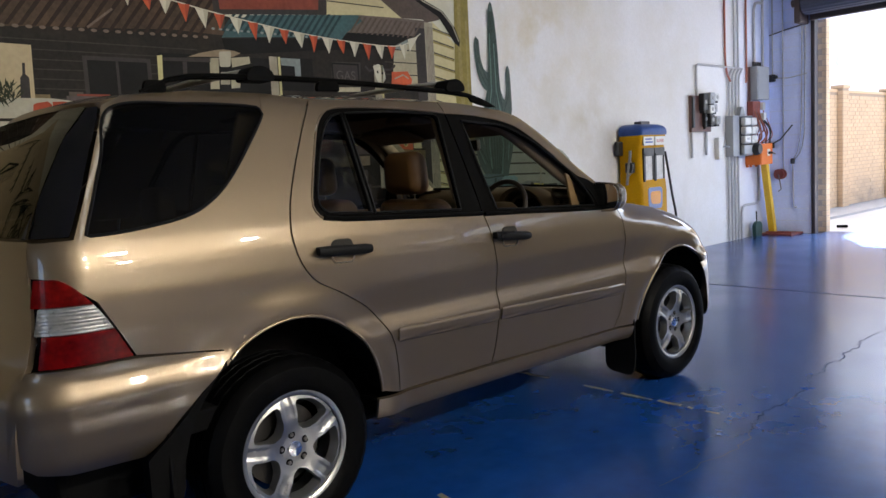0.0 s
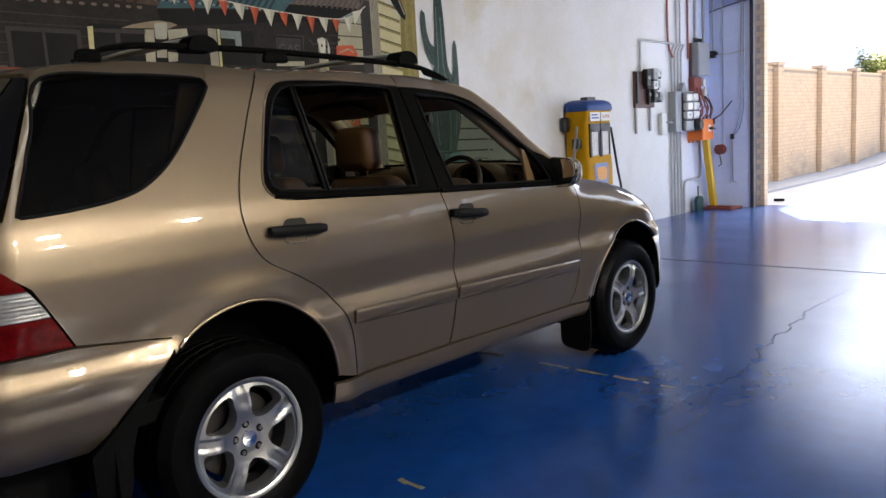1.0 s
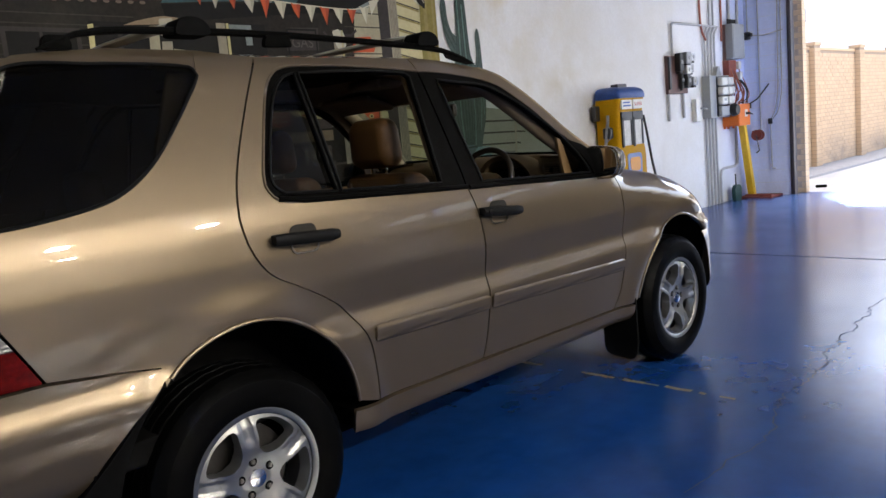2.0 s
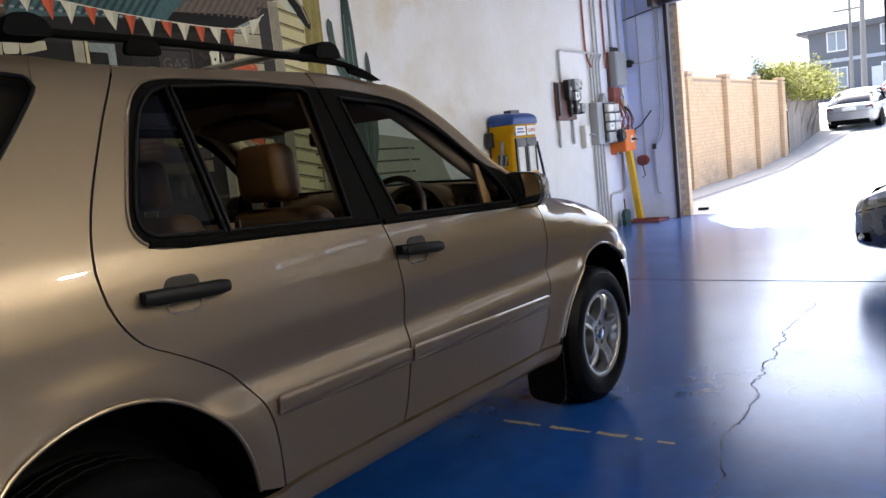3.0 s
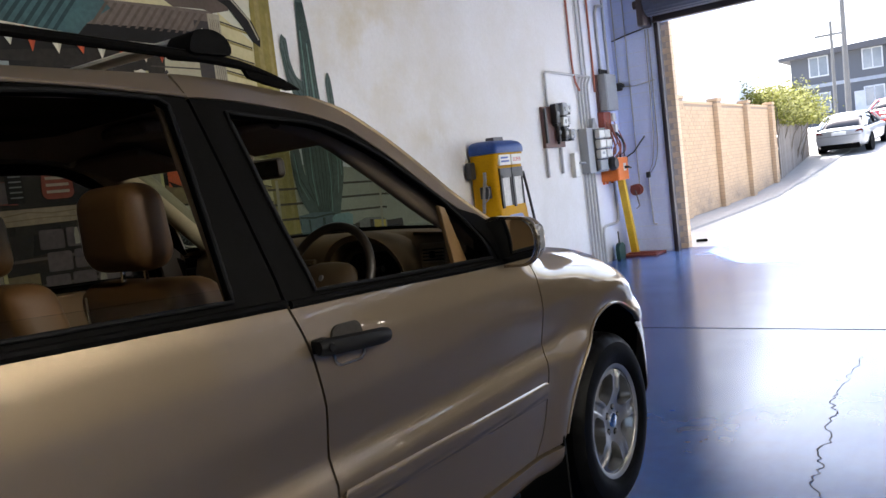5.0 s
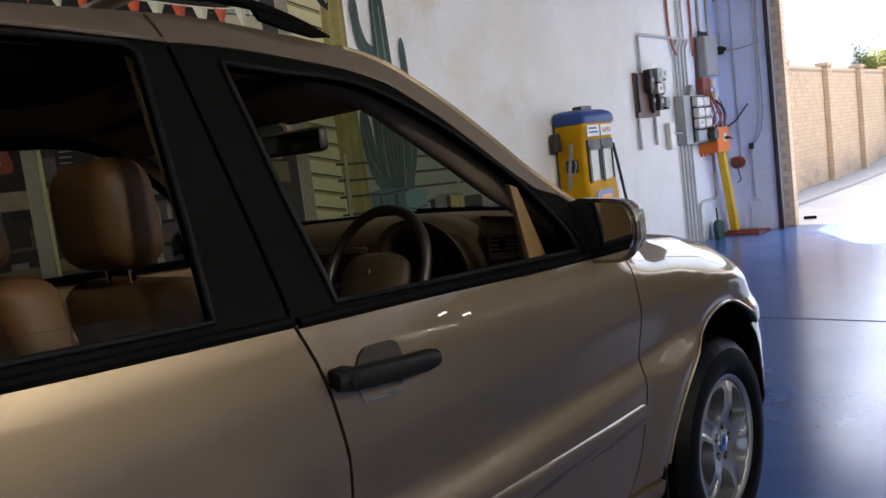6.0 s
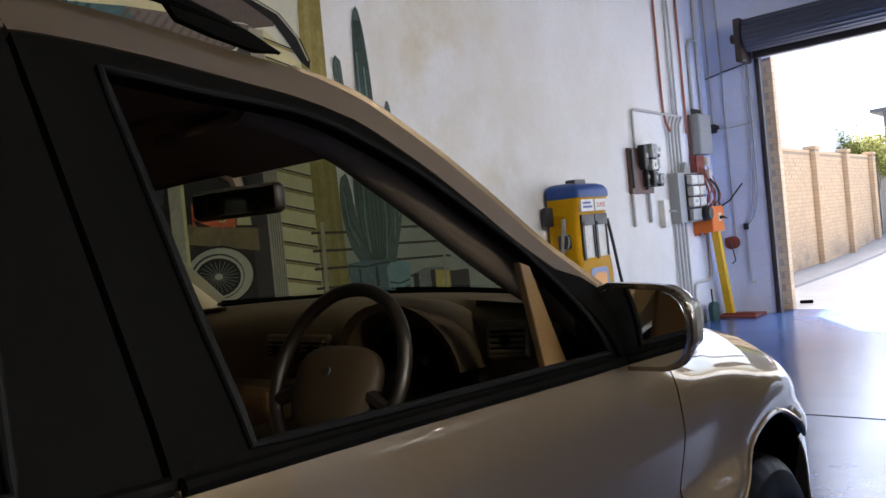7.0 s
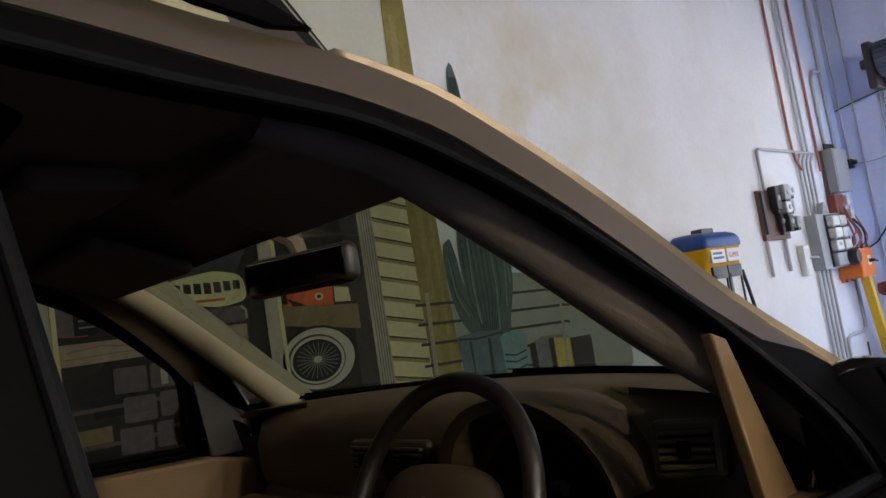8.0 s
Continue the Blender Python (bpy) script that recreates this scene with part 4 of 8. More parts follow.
daubs("skull_horn", [stroke([(3.038, 2.355), (2.977, 2.342), (2.935, 2.386)], 0.022), stroke([(3.153, 2.359), (3.235, 2.362), (3.295, 2.407)], 0.022)], 9.2, P_UMBER, sk)
daubs("skull_eye", [oval(*[(3.076, 2.335)][0], 0.010, 0.014, 10), oval(*[(3.13, 2.327)][0], 0.009, 0.013, 10)], 10, P_BLACK, sk)
can = daub("red_can", [(3.248, 2.342), (3.446, 2.355), (3.498, 2.275), (3.479, 2.221), (3.237, 2.214)], 9.5, P_RED)
daubs("can_smudge", [stroke([(3.277, 2.279), (3.386, 2.32), (3.455, 2.285)], 0.014)], 10, P_POST, can)
post_ = daub("poster", [(-0.35, 2.05), (-0.35, 2.41)] + [(0.103, 2.402), (0.093, 2.035)], 8, P_TAN)
daub("bottle", [(0.002, 2.034), (0.014, 2.181), (0.03, 2.204), (0.035, 2.279), (0.052, 2.28), (0.048, 2.204), (0.07, 2.183), (0.065, 2.035)], 9, P_UMBER, post_)
leaf_p = []
for _ in range(260):
    y, z, a = rngm.uniform(-0.85, -0.02), rngm.uniform(1.98, 2.10), rngm.uniform(0.3, 2.8)
    leaf_p.append([(y, z), (y + 0.05 * math.cos(a) + 0.008, z + 0.05 * math.sin(a)), (y + 0.09 * math.cos(a), z + 0.09 * math.sin(a)), (y + 0.05 * math.cos(a) - 0.008, z + 0.05 * math.sin(a))])
daubs("painted_leaves", leaf_p, 8.8, P_LEAF)
oc = daub("old_car_tail", flat([(-1.4, 1.60), (-1.4, 2.05), (-0.6, 2.05), (-0.05, 2.045), (0.20, 2.045), (0.38, 2.02), (0.40, 2.0), (0.28, 1.97), (0.20, 1.85), (0.15, 1.60)], 0.08), 9.9, P_TYREW)
daubs("tail_fin_lamp", [[(0.07, 1.944), (0.076, 2.001), (0.098, 2.013), (0.171, 2.025), (0.194, 2.002), (0.192, 1.944)], [(0.201, 1.964), (0.2, 2.022), (0.274, 2.026), (0.325, 2.015), (0.248, 1.987)]], 10.6, P_RED_D, oc)
daub("body_line", stroke([(-1.4, 1.90), (0.0, 1.90), (0.19, 1.86)], 0.02), 10.6, P_DARK, oc)
# farther along: a cream plastered wall with hanging fronds
daub("plaster_wall", [(-4.6, 0.6), (-0.95, 0.6), (-0.90, 3.10), (-1.8, 3.22), (-4.6, 3.26)], 7, P_TAN)
fr_ = []
for k in range(26):
    y0, z0 = rngm.uniform(-4.4, -1.2), rngm.uniform(2.3, 3.15)
    a = rngm.uniform(-2.6, -0.6)
    tip = (y0 + 0.7 * math.cos(a), z0 + 0.55 * math.sin(a))
    fr_.append(stroke([(y0, z0), ((y0 + tip[0]) / 2 + 0.05, (z0 + tip[1]) / 2 + 0.06), tip], 0.02))
    for j in range(9):
        f_ = (j + 1) / 10
        px, pz = y0 + (tip[0] - y0) * f_, z0 + (tip[1] - z0) * f_ + 0.06 * math.sin(math.pi * f_)
        for sg in (-1, 1):
            fr_.append(stroke([(px, pz), (px + sg * 0.05, pz - 0.10)], 0.012))
daubs("painted_frond", fr_, 8, P_LEAF)

# ---- the four-wheel drive car ----
PAINT = mat("champagne_metallic_paint", (0.172, 0.132, 0.085), 0.39, metal=0.76, var=0.03, scale=1.5, fine=900, coat=1.0, rvar=0.03)
PAINT.node_tree.nodes["Principled BSDF"].inputs["Specular Tint"].default_value = (0.50, 0.42, 0.32, 1)
BLACK_TRIM = mat("black_trim", (0.0035, 0.0034, 0.0032), 0.6, var=0.15, scale=3, fine=160, bump=0.02, spec=0.012)
RUBBER = mat("tyre_rubber", (0.0017, 0.0017, 0.0017), 0.45, var=0.25, scale=8, fine=120, bump=0.06, spec=0.04)
ALLOY = mat("silver_alloy", (0.31, 0.31, 0.305), 0.33, metal=0.9, var=0.02, scale=5, fine=20, coat=0.3, rvar=0.02)
CHROME = mat("chrome", (0.85, 0.85, 0.86), 0.06, metal=1.0, var=0.02, rvar=0.02)
PLASTIC = mat("grey_black_plastic", (0.006, 0.006, 0.006), 0.5, var=0.15, scale=4, fine=250, bump=0.05, spec=0.08)
LEATHER = mat("tan_leather", (0.118, 0.058, 0.017), 0.55, var=0.14, scale=5, fine=420, bump=0.04)
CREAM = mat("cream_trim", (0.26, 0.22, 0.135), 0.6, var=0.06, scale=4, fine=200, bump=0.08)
DASH = mat("dash_brown", (0.080, 0.052, 0.021), 0.6, var=0.08, scale=4, fine=220, bump=0.1)
WHEEL_RIM = mat("dark_brown_leather", (0.016, 0.011, 0.007), 0.4, var=0.1, scale=6, fine=200, bump=0.08)
TAN_TRIM = mat("tan_trim", (0.13, 0.075, 0.026), 0.6, var=0.08, scale=4, fine=200, bump=0.06)
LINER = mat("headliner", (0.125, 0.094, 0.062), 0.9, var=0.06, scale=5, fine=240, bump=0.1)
WELL = mat("underbody_black", (0.004, 0.004, 0.004), 0.9, spec=0.05)
TINT = glass("tinted_glass", (0.06, 0.062, 0.05))
TINT.node_tree.nodes["Glossy BSDF"].inputs["Color"].default_value = (0.66, 0.61, 0.52, 1)
CLEAR = glass("clear_glass", (0.34, 0.375, 0.32))
LENS_RED = mat("red_lens", (0.085, 0.0012, 0.001), 0.35, var=0.45, scale=14, fine=50, coat=0.15, spec=0.05, col2=(0.05, 0.0006, 0.0005), amount=0.8)
LENS_CLEAR = mat("ribbed_clear_lens", (0.24, 0.24, 0.23), 0.3, metal=0.4, var=0.25, scale=10, fine=40, coat=0.4)

SECTION = [(0.2, .806), (0.30, .822), (0.45, .850), (0.60, .879), (0.70, .899), (0.760, .907), (0.825, .884), (0.89, .899), (0.96, .915), (1.08, .916), (1.18, .904), (1.25, .885), (1.40, .826), (1.55, .764), (1.68, .708), (1.74, .672), (1.80, .60), (1.9, .45)]
_z = np.arange(0.1, 2.0, 0.005)
_k = np.exp(-0.5 * (np.arange(-14, 15) * 0.005 / 0.014) ** 2)
_x = np.convolve(np.pad(np.interp(_z, [a for a, b in SECTION], [b for a, b in SECTION]), 14, "edge"), _k / _k.sum(), "valid")


def tail(z):
    """The rear end's y at a height."""
    return float(np.interp(z, [0.3, 0.5, 0.8, 0.86, 1.0, 1.25, 1.4, 1.6, 1.72, 1.8], [-0.93, -0.97, -0.97, -0.925, -0.90, -0.885, -0.82, -0.70, -0.59, -0.47]))


def ease(t):
    t = min(1.0, max(0.0, t))
    return t * t * (3 - 2 * t)


HUBS = (0.0, 2.82)


def ztop(y):
    """Height of the wing's upper edge."""
    return float(np.interp(y, [1.9, 2.2, 2.45, 2.72, 2.95, 3.1, 3.2, 3.3, 3.45, 3.6], [1.19, 1.180, 1.150, 1.105, 1.045, 0.99, 0.935, 0.86, 0.79, 0.72]))


def flare(y, z):
    """Swelling of the body round the wheel arches."""
    if z <= 0.2:
        return 0.0
    return sum(0.025 * math.exp(-((math.hypot((y - hy) / 0.98, z - 0.39) - 0.50) / (0.095 if hy > 1 else 0.075)) ** 2) for hy in HUBS)


def half(y, z):
    """Half width of the body at y, z."""
    x = float(np.interp(z, _z, _x))
    if y > 1.9:
        x -= 0.030 * ease((y - 1.9) / 1.2)
    if y > 1.05 and z > 1.2:                       # the cabin narrows towards the windscreen
        x -= 0.062 * ease((y - 1.05) / 0.40) * ease((z - 1.2) / 0.22)
    if y > 2.9:
        x -= 0.26 * ((y - 2.9) / 0.72) ** 2.6
    if y > 2.1:                                    # the wing rolls over into the bonnet
        q = (z - (ztop(y) - 0.13)) / 0.13
        if q > 0:
            x -= (0.115 * min(q, 1.3) ** 2) * ease((y - 2.1) / 0.25)
    x += flare(y, z)
    e = tail(z) + 0.20                             # rounded rear corner
    if y < e:
        u = min(0.995, (e - y) / 0.20)
        x -= 0.15 * (1 - math.sqrt(1 - u * u))
    if y < -0.1:
        x -= 0.02 * ((-0.1 - y) / 0.8) ** 2
    return x


def side(y, z):
    return (half(y, z), y, z)


PANES = []
car = thing("off_road_car", None, "champagne gold metallic four-wheel-drive car with open side windows, parked", "car")

# shut lines and other shared edges, as (y, z)
shut_b = flat([(1.076, 1.196), (1.112, 1.09), (1.143, 0.92), (1.150, 0.76), (1.146, 0.56), (1.128, 0.465)])
shut_r = flat([(0.530, 0.472), (0.513, 0.60), (0.490, 0.70), (0.452, 0.772), (0.395, 0.846), (0.335, 0.895), (0.22, 0.964), (0.115, 1.022), (0.058, 1.095), (0.034, 1.18), (0.040, 1.262), (0.090, 1.393), (0.205, 1.60), (0.300, 1.745)])
shut_f = flat([(2.165, 0.445), (2.205, 0.52), (2.222, 0.62), (2.228, 0.80), (2.218, 0.96), (2.185, 1.09), (2.150, 1.150)])
def inset(pts, d0, d1):
    """A line inside another, at a distance running from d0 to d1."""
    out = []
    for i, (y, z) in enumerate(pts):
        a, b = pts[max(0, i - 1)], pts[min(len(pts) - 1, i + 1)]
        d = Vector((b[0] - a[0], b[1] - a[1])).normalized()
        w = d0 + (d1 - d0) * i / (len(pts) - 1)
        out.append((y + d.y * -w, z + d.x * w))
    return out


top_f = flat([(2.10, 1.215), (2.02, 1.318), (1.955, 1.393), (1.88, 1.468), (1.80, 1.540), (1.735, 1.592), (1.635, 1.660), (1.58, 1.684), (1.50, 1.708), (1.40, 1.725), (1.25, 1.738), (1.062, 1.745), (1.036, 1.745)])
cant_f = [(1.985, 1.165), (1.972, 1.215)] + [(y, z) for y, z in inset(top_f, 0.052, 0.058) if 1.05 < y < 1.945 and z > 1.25] + [(1.047, 1.686)]
belt = [(1.985, 1.152), (1.80, 1.160), (1.40, 1.183), (1.076, 1.198)]
win_r = flat([(1.042, 1.690), (0.80, 1.708), (0.55, 1.715), (0.395, 1.708), (0.325, 1.672), (0.280, 1.610), (0.225, 1.49), (0.166, 1.345), (0.164, 1.290), (0.20, 1.256), (0.285, 1.243), (0.55, 1.228), (0.80, 1.214), (1.070, 1.201)], 0.02)


def shift(pts, d):
    return [(a + d, b) for a, b in pts]


g = 0.0035
front_out = shift(shut_b, g) + [(1.5, 0.456), (1.9, 0.450)] + shift(shut_f, -g) + [(2.11, 1.185)] + top_f + cant_f[::-1] + [(1.985, 1.152)] + belt[1:-1] + [(1.076 + g, 1.198)]
fd = sheet("front_door", front_out[::-1], side, PAINT, car, step=0.025, label="champagne door with its window wound down")
rd_out = shift(shut_r, g) + [(1.030 - g, 1.745)] + win_r + shift(shut_b, -g) + [(0.8, 0.467)]
rdo = sheet("rear_door", rd_out[::-1], side, PAINT, car, step=0.025, label="champagne door with its window wound down")


def arch(hy, a0, a1, r=0.0, n=26):
    out = []
    for i in range(n + 1):
        a = radians(a0 + (a1 - a0) * i / n)
        rise = (0.505 if hy < 1 else 0.460) + r
        out.append((hy + (0.440 + r) * math.cos(a), 0.395 + rise * math.sin(a)))
    return out


# rear quarter with its window hole
quarter_win = flat([(-0.515, 1.705), (-0.25, 1.722), (0.0, 1.716), (0.050, 1.703), (0.056, 1.680), (-0.03, 1.575), (-0.155, 1.44), (-0.255, 1.362), (-0.36, 1.316), (-0.527, 1.289), (-0.660, 1.280), (-0.700, 1.284), (-0.690, 1.31), (-0.60, 1.52)], 0.02, True)
q_out = shift(shut_r, -g) + [(0.10, 1.770), (-0.2, 1.775), (-0.46, 1.752), (-0.535, 1.715), (-0.608, 1.56), (-0.697, 1.36), (-0.738, 1.272), (-0.855, 1.268), (-0.872, 1.165), (-0.80, 1.150), (-0.70, 1.07), (-0.64, 0.96), (-0.590, 0.872), (-0.45, 0.852), (-0.290, 0.832)] + arch(0.0, 131, 12)
qp = sheet("rear_quarter_panel", q_out, side, PAINT, car, holes=[quarter_win], step=0.025)
qg = sheet("quarter_window", quarter_win, lambda y, z: (half(y, z) - 0.0015, y, z), TINT, car, step=0.05, rim=0.004, label="dark tinted glass")
qg.visible_shadow = False
# front wing
w_out = shift(shut_f, g) + [(2.155, 1.160)] + flat([(y, ztop(y) - 0.002) for y in (2.2, 2.45, 2.72, 2.95, 3.06)]) + [(3.13, 0.93), (3.20, 0.84), (3.25, 0.77), (3.27, 0.72)] + [(3.15, 0.714)] + arch(2.82, 45, 172) + [(2.36, 0.44)]
wing = sheet("front_wing", w_out[::-1], side, PAINT, car, step=0.025)
# sill
sill_out = [(0.412, 0.378), (2.33, 0.352), (2.33, 0.43), (2.20, 0.436), (1.12, 0.456), (0.412, 0.463)]
sill = sheet("sill", sill_out, lambda y, z: (half(y, z) + 0.012 - 0.05 * max(0, (0.40 - z) / 0.07) ** 2, y, z), PAINT, car, step=0.02)
# rolled lips round the wheel arches
for hy, a0_, a1_, own_ in ((2.82, 45, 172, wing), (0.0, 12, 128, qp)):
    part("arch_lip", tube([Vector((half(y, z) + 0.001, y, z)) for y, z in arch(hy, a0_, a1_)], 0.007, 8), PAINT, own_, "", True)
# black window surrounds
open_f = flat([(1.140, 1.652), (1.29, 1.643), (1.40, 1.638), (1.50, 1.622), (1.60, 1.580), (1.70, 1.522), (1.80, 1.446), (1.866, 1.390), (1.892, 1.345), (1.915, 1.27), (1.935, 1.180)], 0.02) + [(1.40, 1.205), (1.172, 1.218)]
ring_f = cant_f + [(1.050, 1.690), (1.079, 1.199)] + belt[::-1][1:] + []
wf = sheet("window_frame", ring_f, lambda y, z: (half(y, z) - 0.004, y, z), BLACK_TRIM, fd, holes=[open_f], step=0.025, rim=0.022, label="matt black window surround")
open_r = flat([(0.449, 1.686), (0.75, 1.693), (0.965, 1.682)], 0.02) + flat([(0.985, 1.665), (0.962, 1.46), (0.938, 1.236)], 0.02) + [(0.65, 1.252), (0.453, 1.262)]
open_q = [(0.431, 1.686)] + flat([(0.385, 1.675), (0.33, 1.630), (0.27, 1.53), (0.198, 1.365), (0.193, 1.305), (0.225, 1.278)], 0.02) + [(0.434, 1.263)]
wr = sheet("window_frame", win_r + [], lambda y, z: (half(y, z) - 0.004, y, z), BLACK_TRIM, rdo, holes=[open_r, open_q], step=0.025, rim=0.018, label="matt black window surround")
fq = sheet("fixed_pane", open_q, lambda y, z: (half(y, z) - 0.02, y, z), glass("light_glass", (0.32, 0.34, 0.32)), rdo, step=0.05, rim=0.003, label="small fixed pane of glass")
fq.visible_shadow = False
# far-side panes, added to dim the mural that lies in the car's shade
for op, dr_ in ((open_f, fd), (open_r, rdo)):
    far = sheet("door_glass", [(a, b) for a, b in op], lambda y, z: (half(y, z) - 0.02, y, z), fq.data.materials[0], dr_, step=0.06, rim=0.003, label="closed side glass added to dim the view beyond")
    PANES.append((far, dr_))
low_pane = [(0.456, 1.262), (0.65, 1.250), (0.938, 1.236), (0.941, 1.262), (0.65, 1.279), (0.458, 1.292)]
lg = sheet("lowered_glass", low_pane, lambda y, z: (half(y, z) - 0.022, y, z), glass("edge_glass", (0.85, 0.88, 0.85)), rdo, step=0.05, rim=0.004, label="top edge of the lowered side glass")
lg.visible_shadow = False
lg.data.materials[0].node_tree.nodes["Glossy BSDF"].inputs["Color"].default_value = (0.25, 0.25, 0.24, 1)
# black B-post between the doors
for sgn in (1, -1):
    cp_ = slab([(1.000, 1.70), (1.085, 1.70), (1.125, 1.19), (0.975, 1.19)], "x", sgn * 0.665, sgn * 0.682)
    for v in cp_.verts:
        v.co.x += sgn * 0.39 * (1.70 - v.co.z)
    part("centre_post", cp_, BLACK_TRIM, car)
L = {}
for ob in (fd, rdo, qp, wing, sill):
    L[ob] = mirrored(ob)
mirrored(qg).visible_shadow = False
for ob in (wf, wr, fq):
    mirrored(ob).parent = L[ob.parent]

sail = sheet("mirror_sail", [(1.895, 1.350), (1.99, 1.315), (2.045, 1.265), (2.09, 1.205), (2.06, 1.168), (1.975, 1.158)][::-1], lambda y, z: (half(y, z) + 0.004, y, z), BLACK_TRIM, fd, step=0.02, rim=0.006, label="black corner plate under the mirror")
mirrored(sail).parent = L[fd]
SEAL = mat("window_rubber", (0.006, 0.006, 0.006), 0.5, var=0.1, spec=0.06)
for hole, dr_ in ((open_f, fd), (open_r, rdo), (open_q, rdo), (quarter_win, qp)):
    P = [Vector((half(y, z) + 0.001, y, z)) for y, z in dense(hole, 0.04)]
    se = part("window_seal", tube(P, 0.0055, 8, True), SEAL, dr_, "", True)
    mirrored(se).parent = L[dr_]
lip = part("window_lip", tube([Vector((half(y, z) + 0.0008, y, z)) for y, z in win_r], 0.005, 8), PAINT, rdo, "", True)
mirrored(lip).parent = L[rdo]
seam = part("roof_seam", tube([Vector((half(y, z) + 0.0005, y, z)) for y, z in ((0.060, 1.700), (0.072, 1.735), (0.090, 1.766))], 0.0025, 6), PAINT, qp, "", True)
mirrored(seam).parent = L[qp]
for far, dr_ in PANES:
    cp = mirrored(far)
    cp.parent, cp.visible_shadow = L[dr_], False
    bpy.data.objects.remove(far)


def roof_edge(y):
    return float(np.interp(y, [-0.62, -0.5, -0.3, 0.1, 0.3, 1.06, 1.25, 1.40, 1.50, 1.58], [1.70, 1.742, 1.768, 1.768, 1.748, 1.745, 1.738, 1.725, 1.708, 1.684]))


def roof_mid(y):
    return float(np.interp(y, [-0.7, -0.6, -0.45, -0.2, 0.2, 0.8, 1.15, 1.4, 1.6], [1.70, 1.745, 1.785, 1.808, 1.815, 1.812, 1.80, 1.772, 1.735]))


def roof_at(u, y, drop=0.0):
    e, m = roof_edge(y), roof_mid(y)
    return (u * (half(y, e) - 0.004 - drop * 0.6), y, e + (m - e) * (1 - abs(u) ** 2.2) - drop)


sheet("roof", [(-1, -0.54), (-0.6, -0.575), (0, -0.58), (0.6, -0.575), (1, -0.54), (1, 1.50), (-1, 1.50)], roof_at, PAINT, car, step=0.05)
sheet("headliner", [(-1, -0.58), (1, -0.58), (1, 1.50), (-1, 1.50)], lambda u, y: roof_at(u, y, 0.045), LINER, car, step=0.08, rim=0.01, label="beige cloth roof lining")
part("sunroof_blind", box((-0.42, 0.45, 1.728), (0.42, 1.30, 1.748), 0.008), BLACK_TRIM, car, "dark sunroof panel")


def screen(u, t, inset=0.0):
    ey = 1.50 + 0.59 * t                            # the edge follows the door's top line
    ez = float(np.interp(-ey, [-a for a, b in top_f], [b for a, b in top_f]))
    bulge = 0.05 * math.sin(math.pi * t)
    my, mz = 1.50 + 0.87 * t + 0.6 * bulge, roof_mid(1.50) + (1.245 - roof_mid(1.50)) * t + 0.5 * bulge
    k = abs(u) ** 2.2
    return (u * (half(ey, ez) - 0.004), my + (ey - my) * k - inset, mz + (ez - mz) * k - inset)


sc = sheet("windscreen", [(-0.94, 0.03), (0.94, 0.03), (0.94, 0.97), (-0.94, 0.97)], screen, CLEAR, car, step=0.06, rim=0.004)
sc.visible_shadow = False
sheet("windscreen_seal", [(-1, 0.0), (1, 0.0), (1, 1.0), (-1, 1.0)], screen, BLACK_TRIM, car, holes=[[(-0.945, 0.035), (0.945, 0.035), (0.945, 0.945), (-0.945, 0.945)]], step=0.05, rim=0.01)
sheet("scuttle", [(-0.97, 0.0), (0.97, 0.0), (0.97, 1.0), (-0.97, 1.0)], lambda u, k: tuple(Vector(screen(u, 1.0)) + Vector((0, 0.012 * k, -0.10 * k - 0.002))), WELL, car, step=0.06, rim=0.006, label="black panel under the windscreen")
for sgn in (1, -1):
    sheet("windscreen_pillar", [(sgn * 0.945, 0.0), (sgn * 1.01, 0.0), (sgn * 1.01, 1.0), (sgn * 0.945, 1.0)], lambda u, t: tuple(Vector(screen(u, t)) + Vector((0, 0.004, 0.005))), PAINT, car, step=0.04, rim=0.012)


def bonnet_at(u, y):
    e = ztop(y) - 0.012
    return (u * (half(y, e) - 0.002), y, e + 0.042 * (1 - abs(u) ** 2.5))


sheet("bonnet", [(-1, 2.17), (-0.9, 2.26), (-0.5, 2.36), (0, 2.40), (0.5, 2.36), (0.9, 2.26), (1, 2.17), (1, 3.06), (0.8, 3.22), (0.4, 3.36), (-0.4, 3.36), (-0.8, 3.22), (-1, 3.06)], bonnet_at, PAINT, car, step=0.05)
part("cowl", slab([(-0.78, 2.05), (0.78, 2.05), (0.70, 2.25), (0.4, 2.40), (-0.4, 2.40), (-0.70, 2.25)], "z", 1.13, 1.185, 0.01), PLASTIC, car, "black plastic scuttle below the windscreen")
for x0, x1, k in ((0.58, 0.0, 0), (-0.08, -0.62, 1)):
    pts = []
    for i in range(9):
        f = i / 8
        u = (x0 + (x1 - x0) * f) / 0.8
        p = Vector(screen(u, 0.992 - 0.030 * f))
        pts.append(p + Vector((0, 0.008, 0.010)))
    arm = part("wiper_arm", tube([(x0 + 0.02, 2.25, 1.20)] + pts[2:6], 0.008, 6), BLACK_TRIM, car)
    part("wiper_blade", tube(pts, 0.007, 6), BLACK_TRIM, arm)
    part("wiper_pivot", lathe([(0.0, 0.03), (0.02, 0.025), (0.024, -0.02)], 12, pose(x0 + 0.02, 2.25, 1.19)), BLACK_TRIM, arm)


# front end
def loop_at(pts):
    P = spline(pts, 0.02)
    S = np.concatenate([[0], np.cumsum([(b - a).length for a, b in zip(P, P[1:])])])
    X, Y = [p.x for p in P], [p.y for p in P]
    return lambda s: (float(np.interp(s, S, X)), float(np.interp(s, S, Y))), float(S[-1])


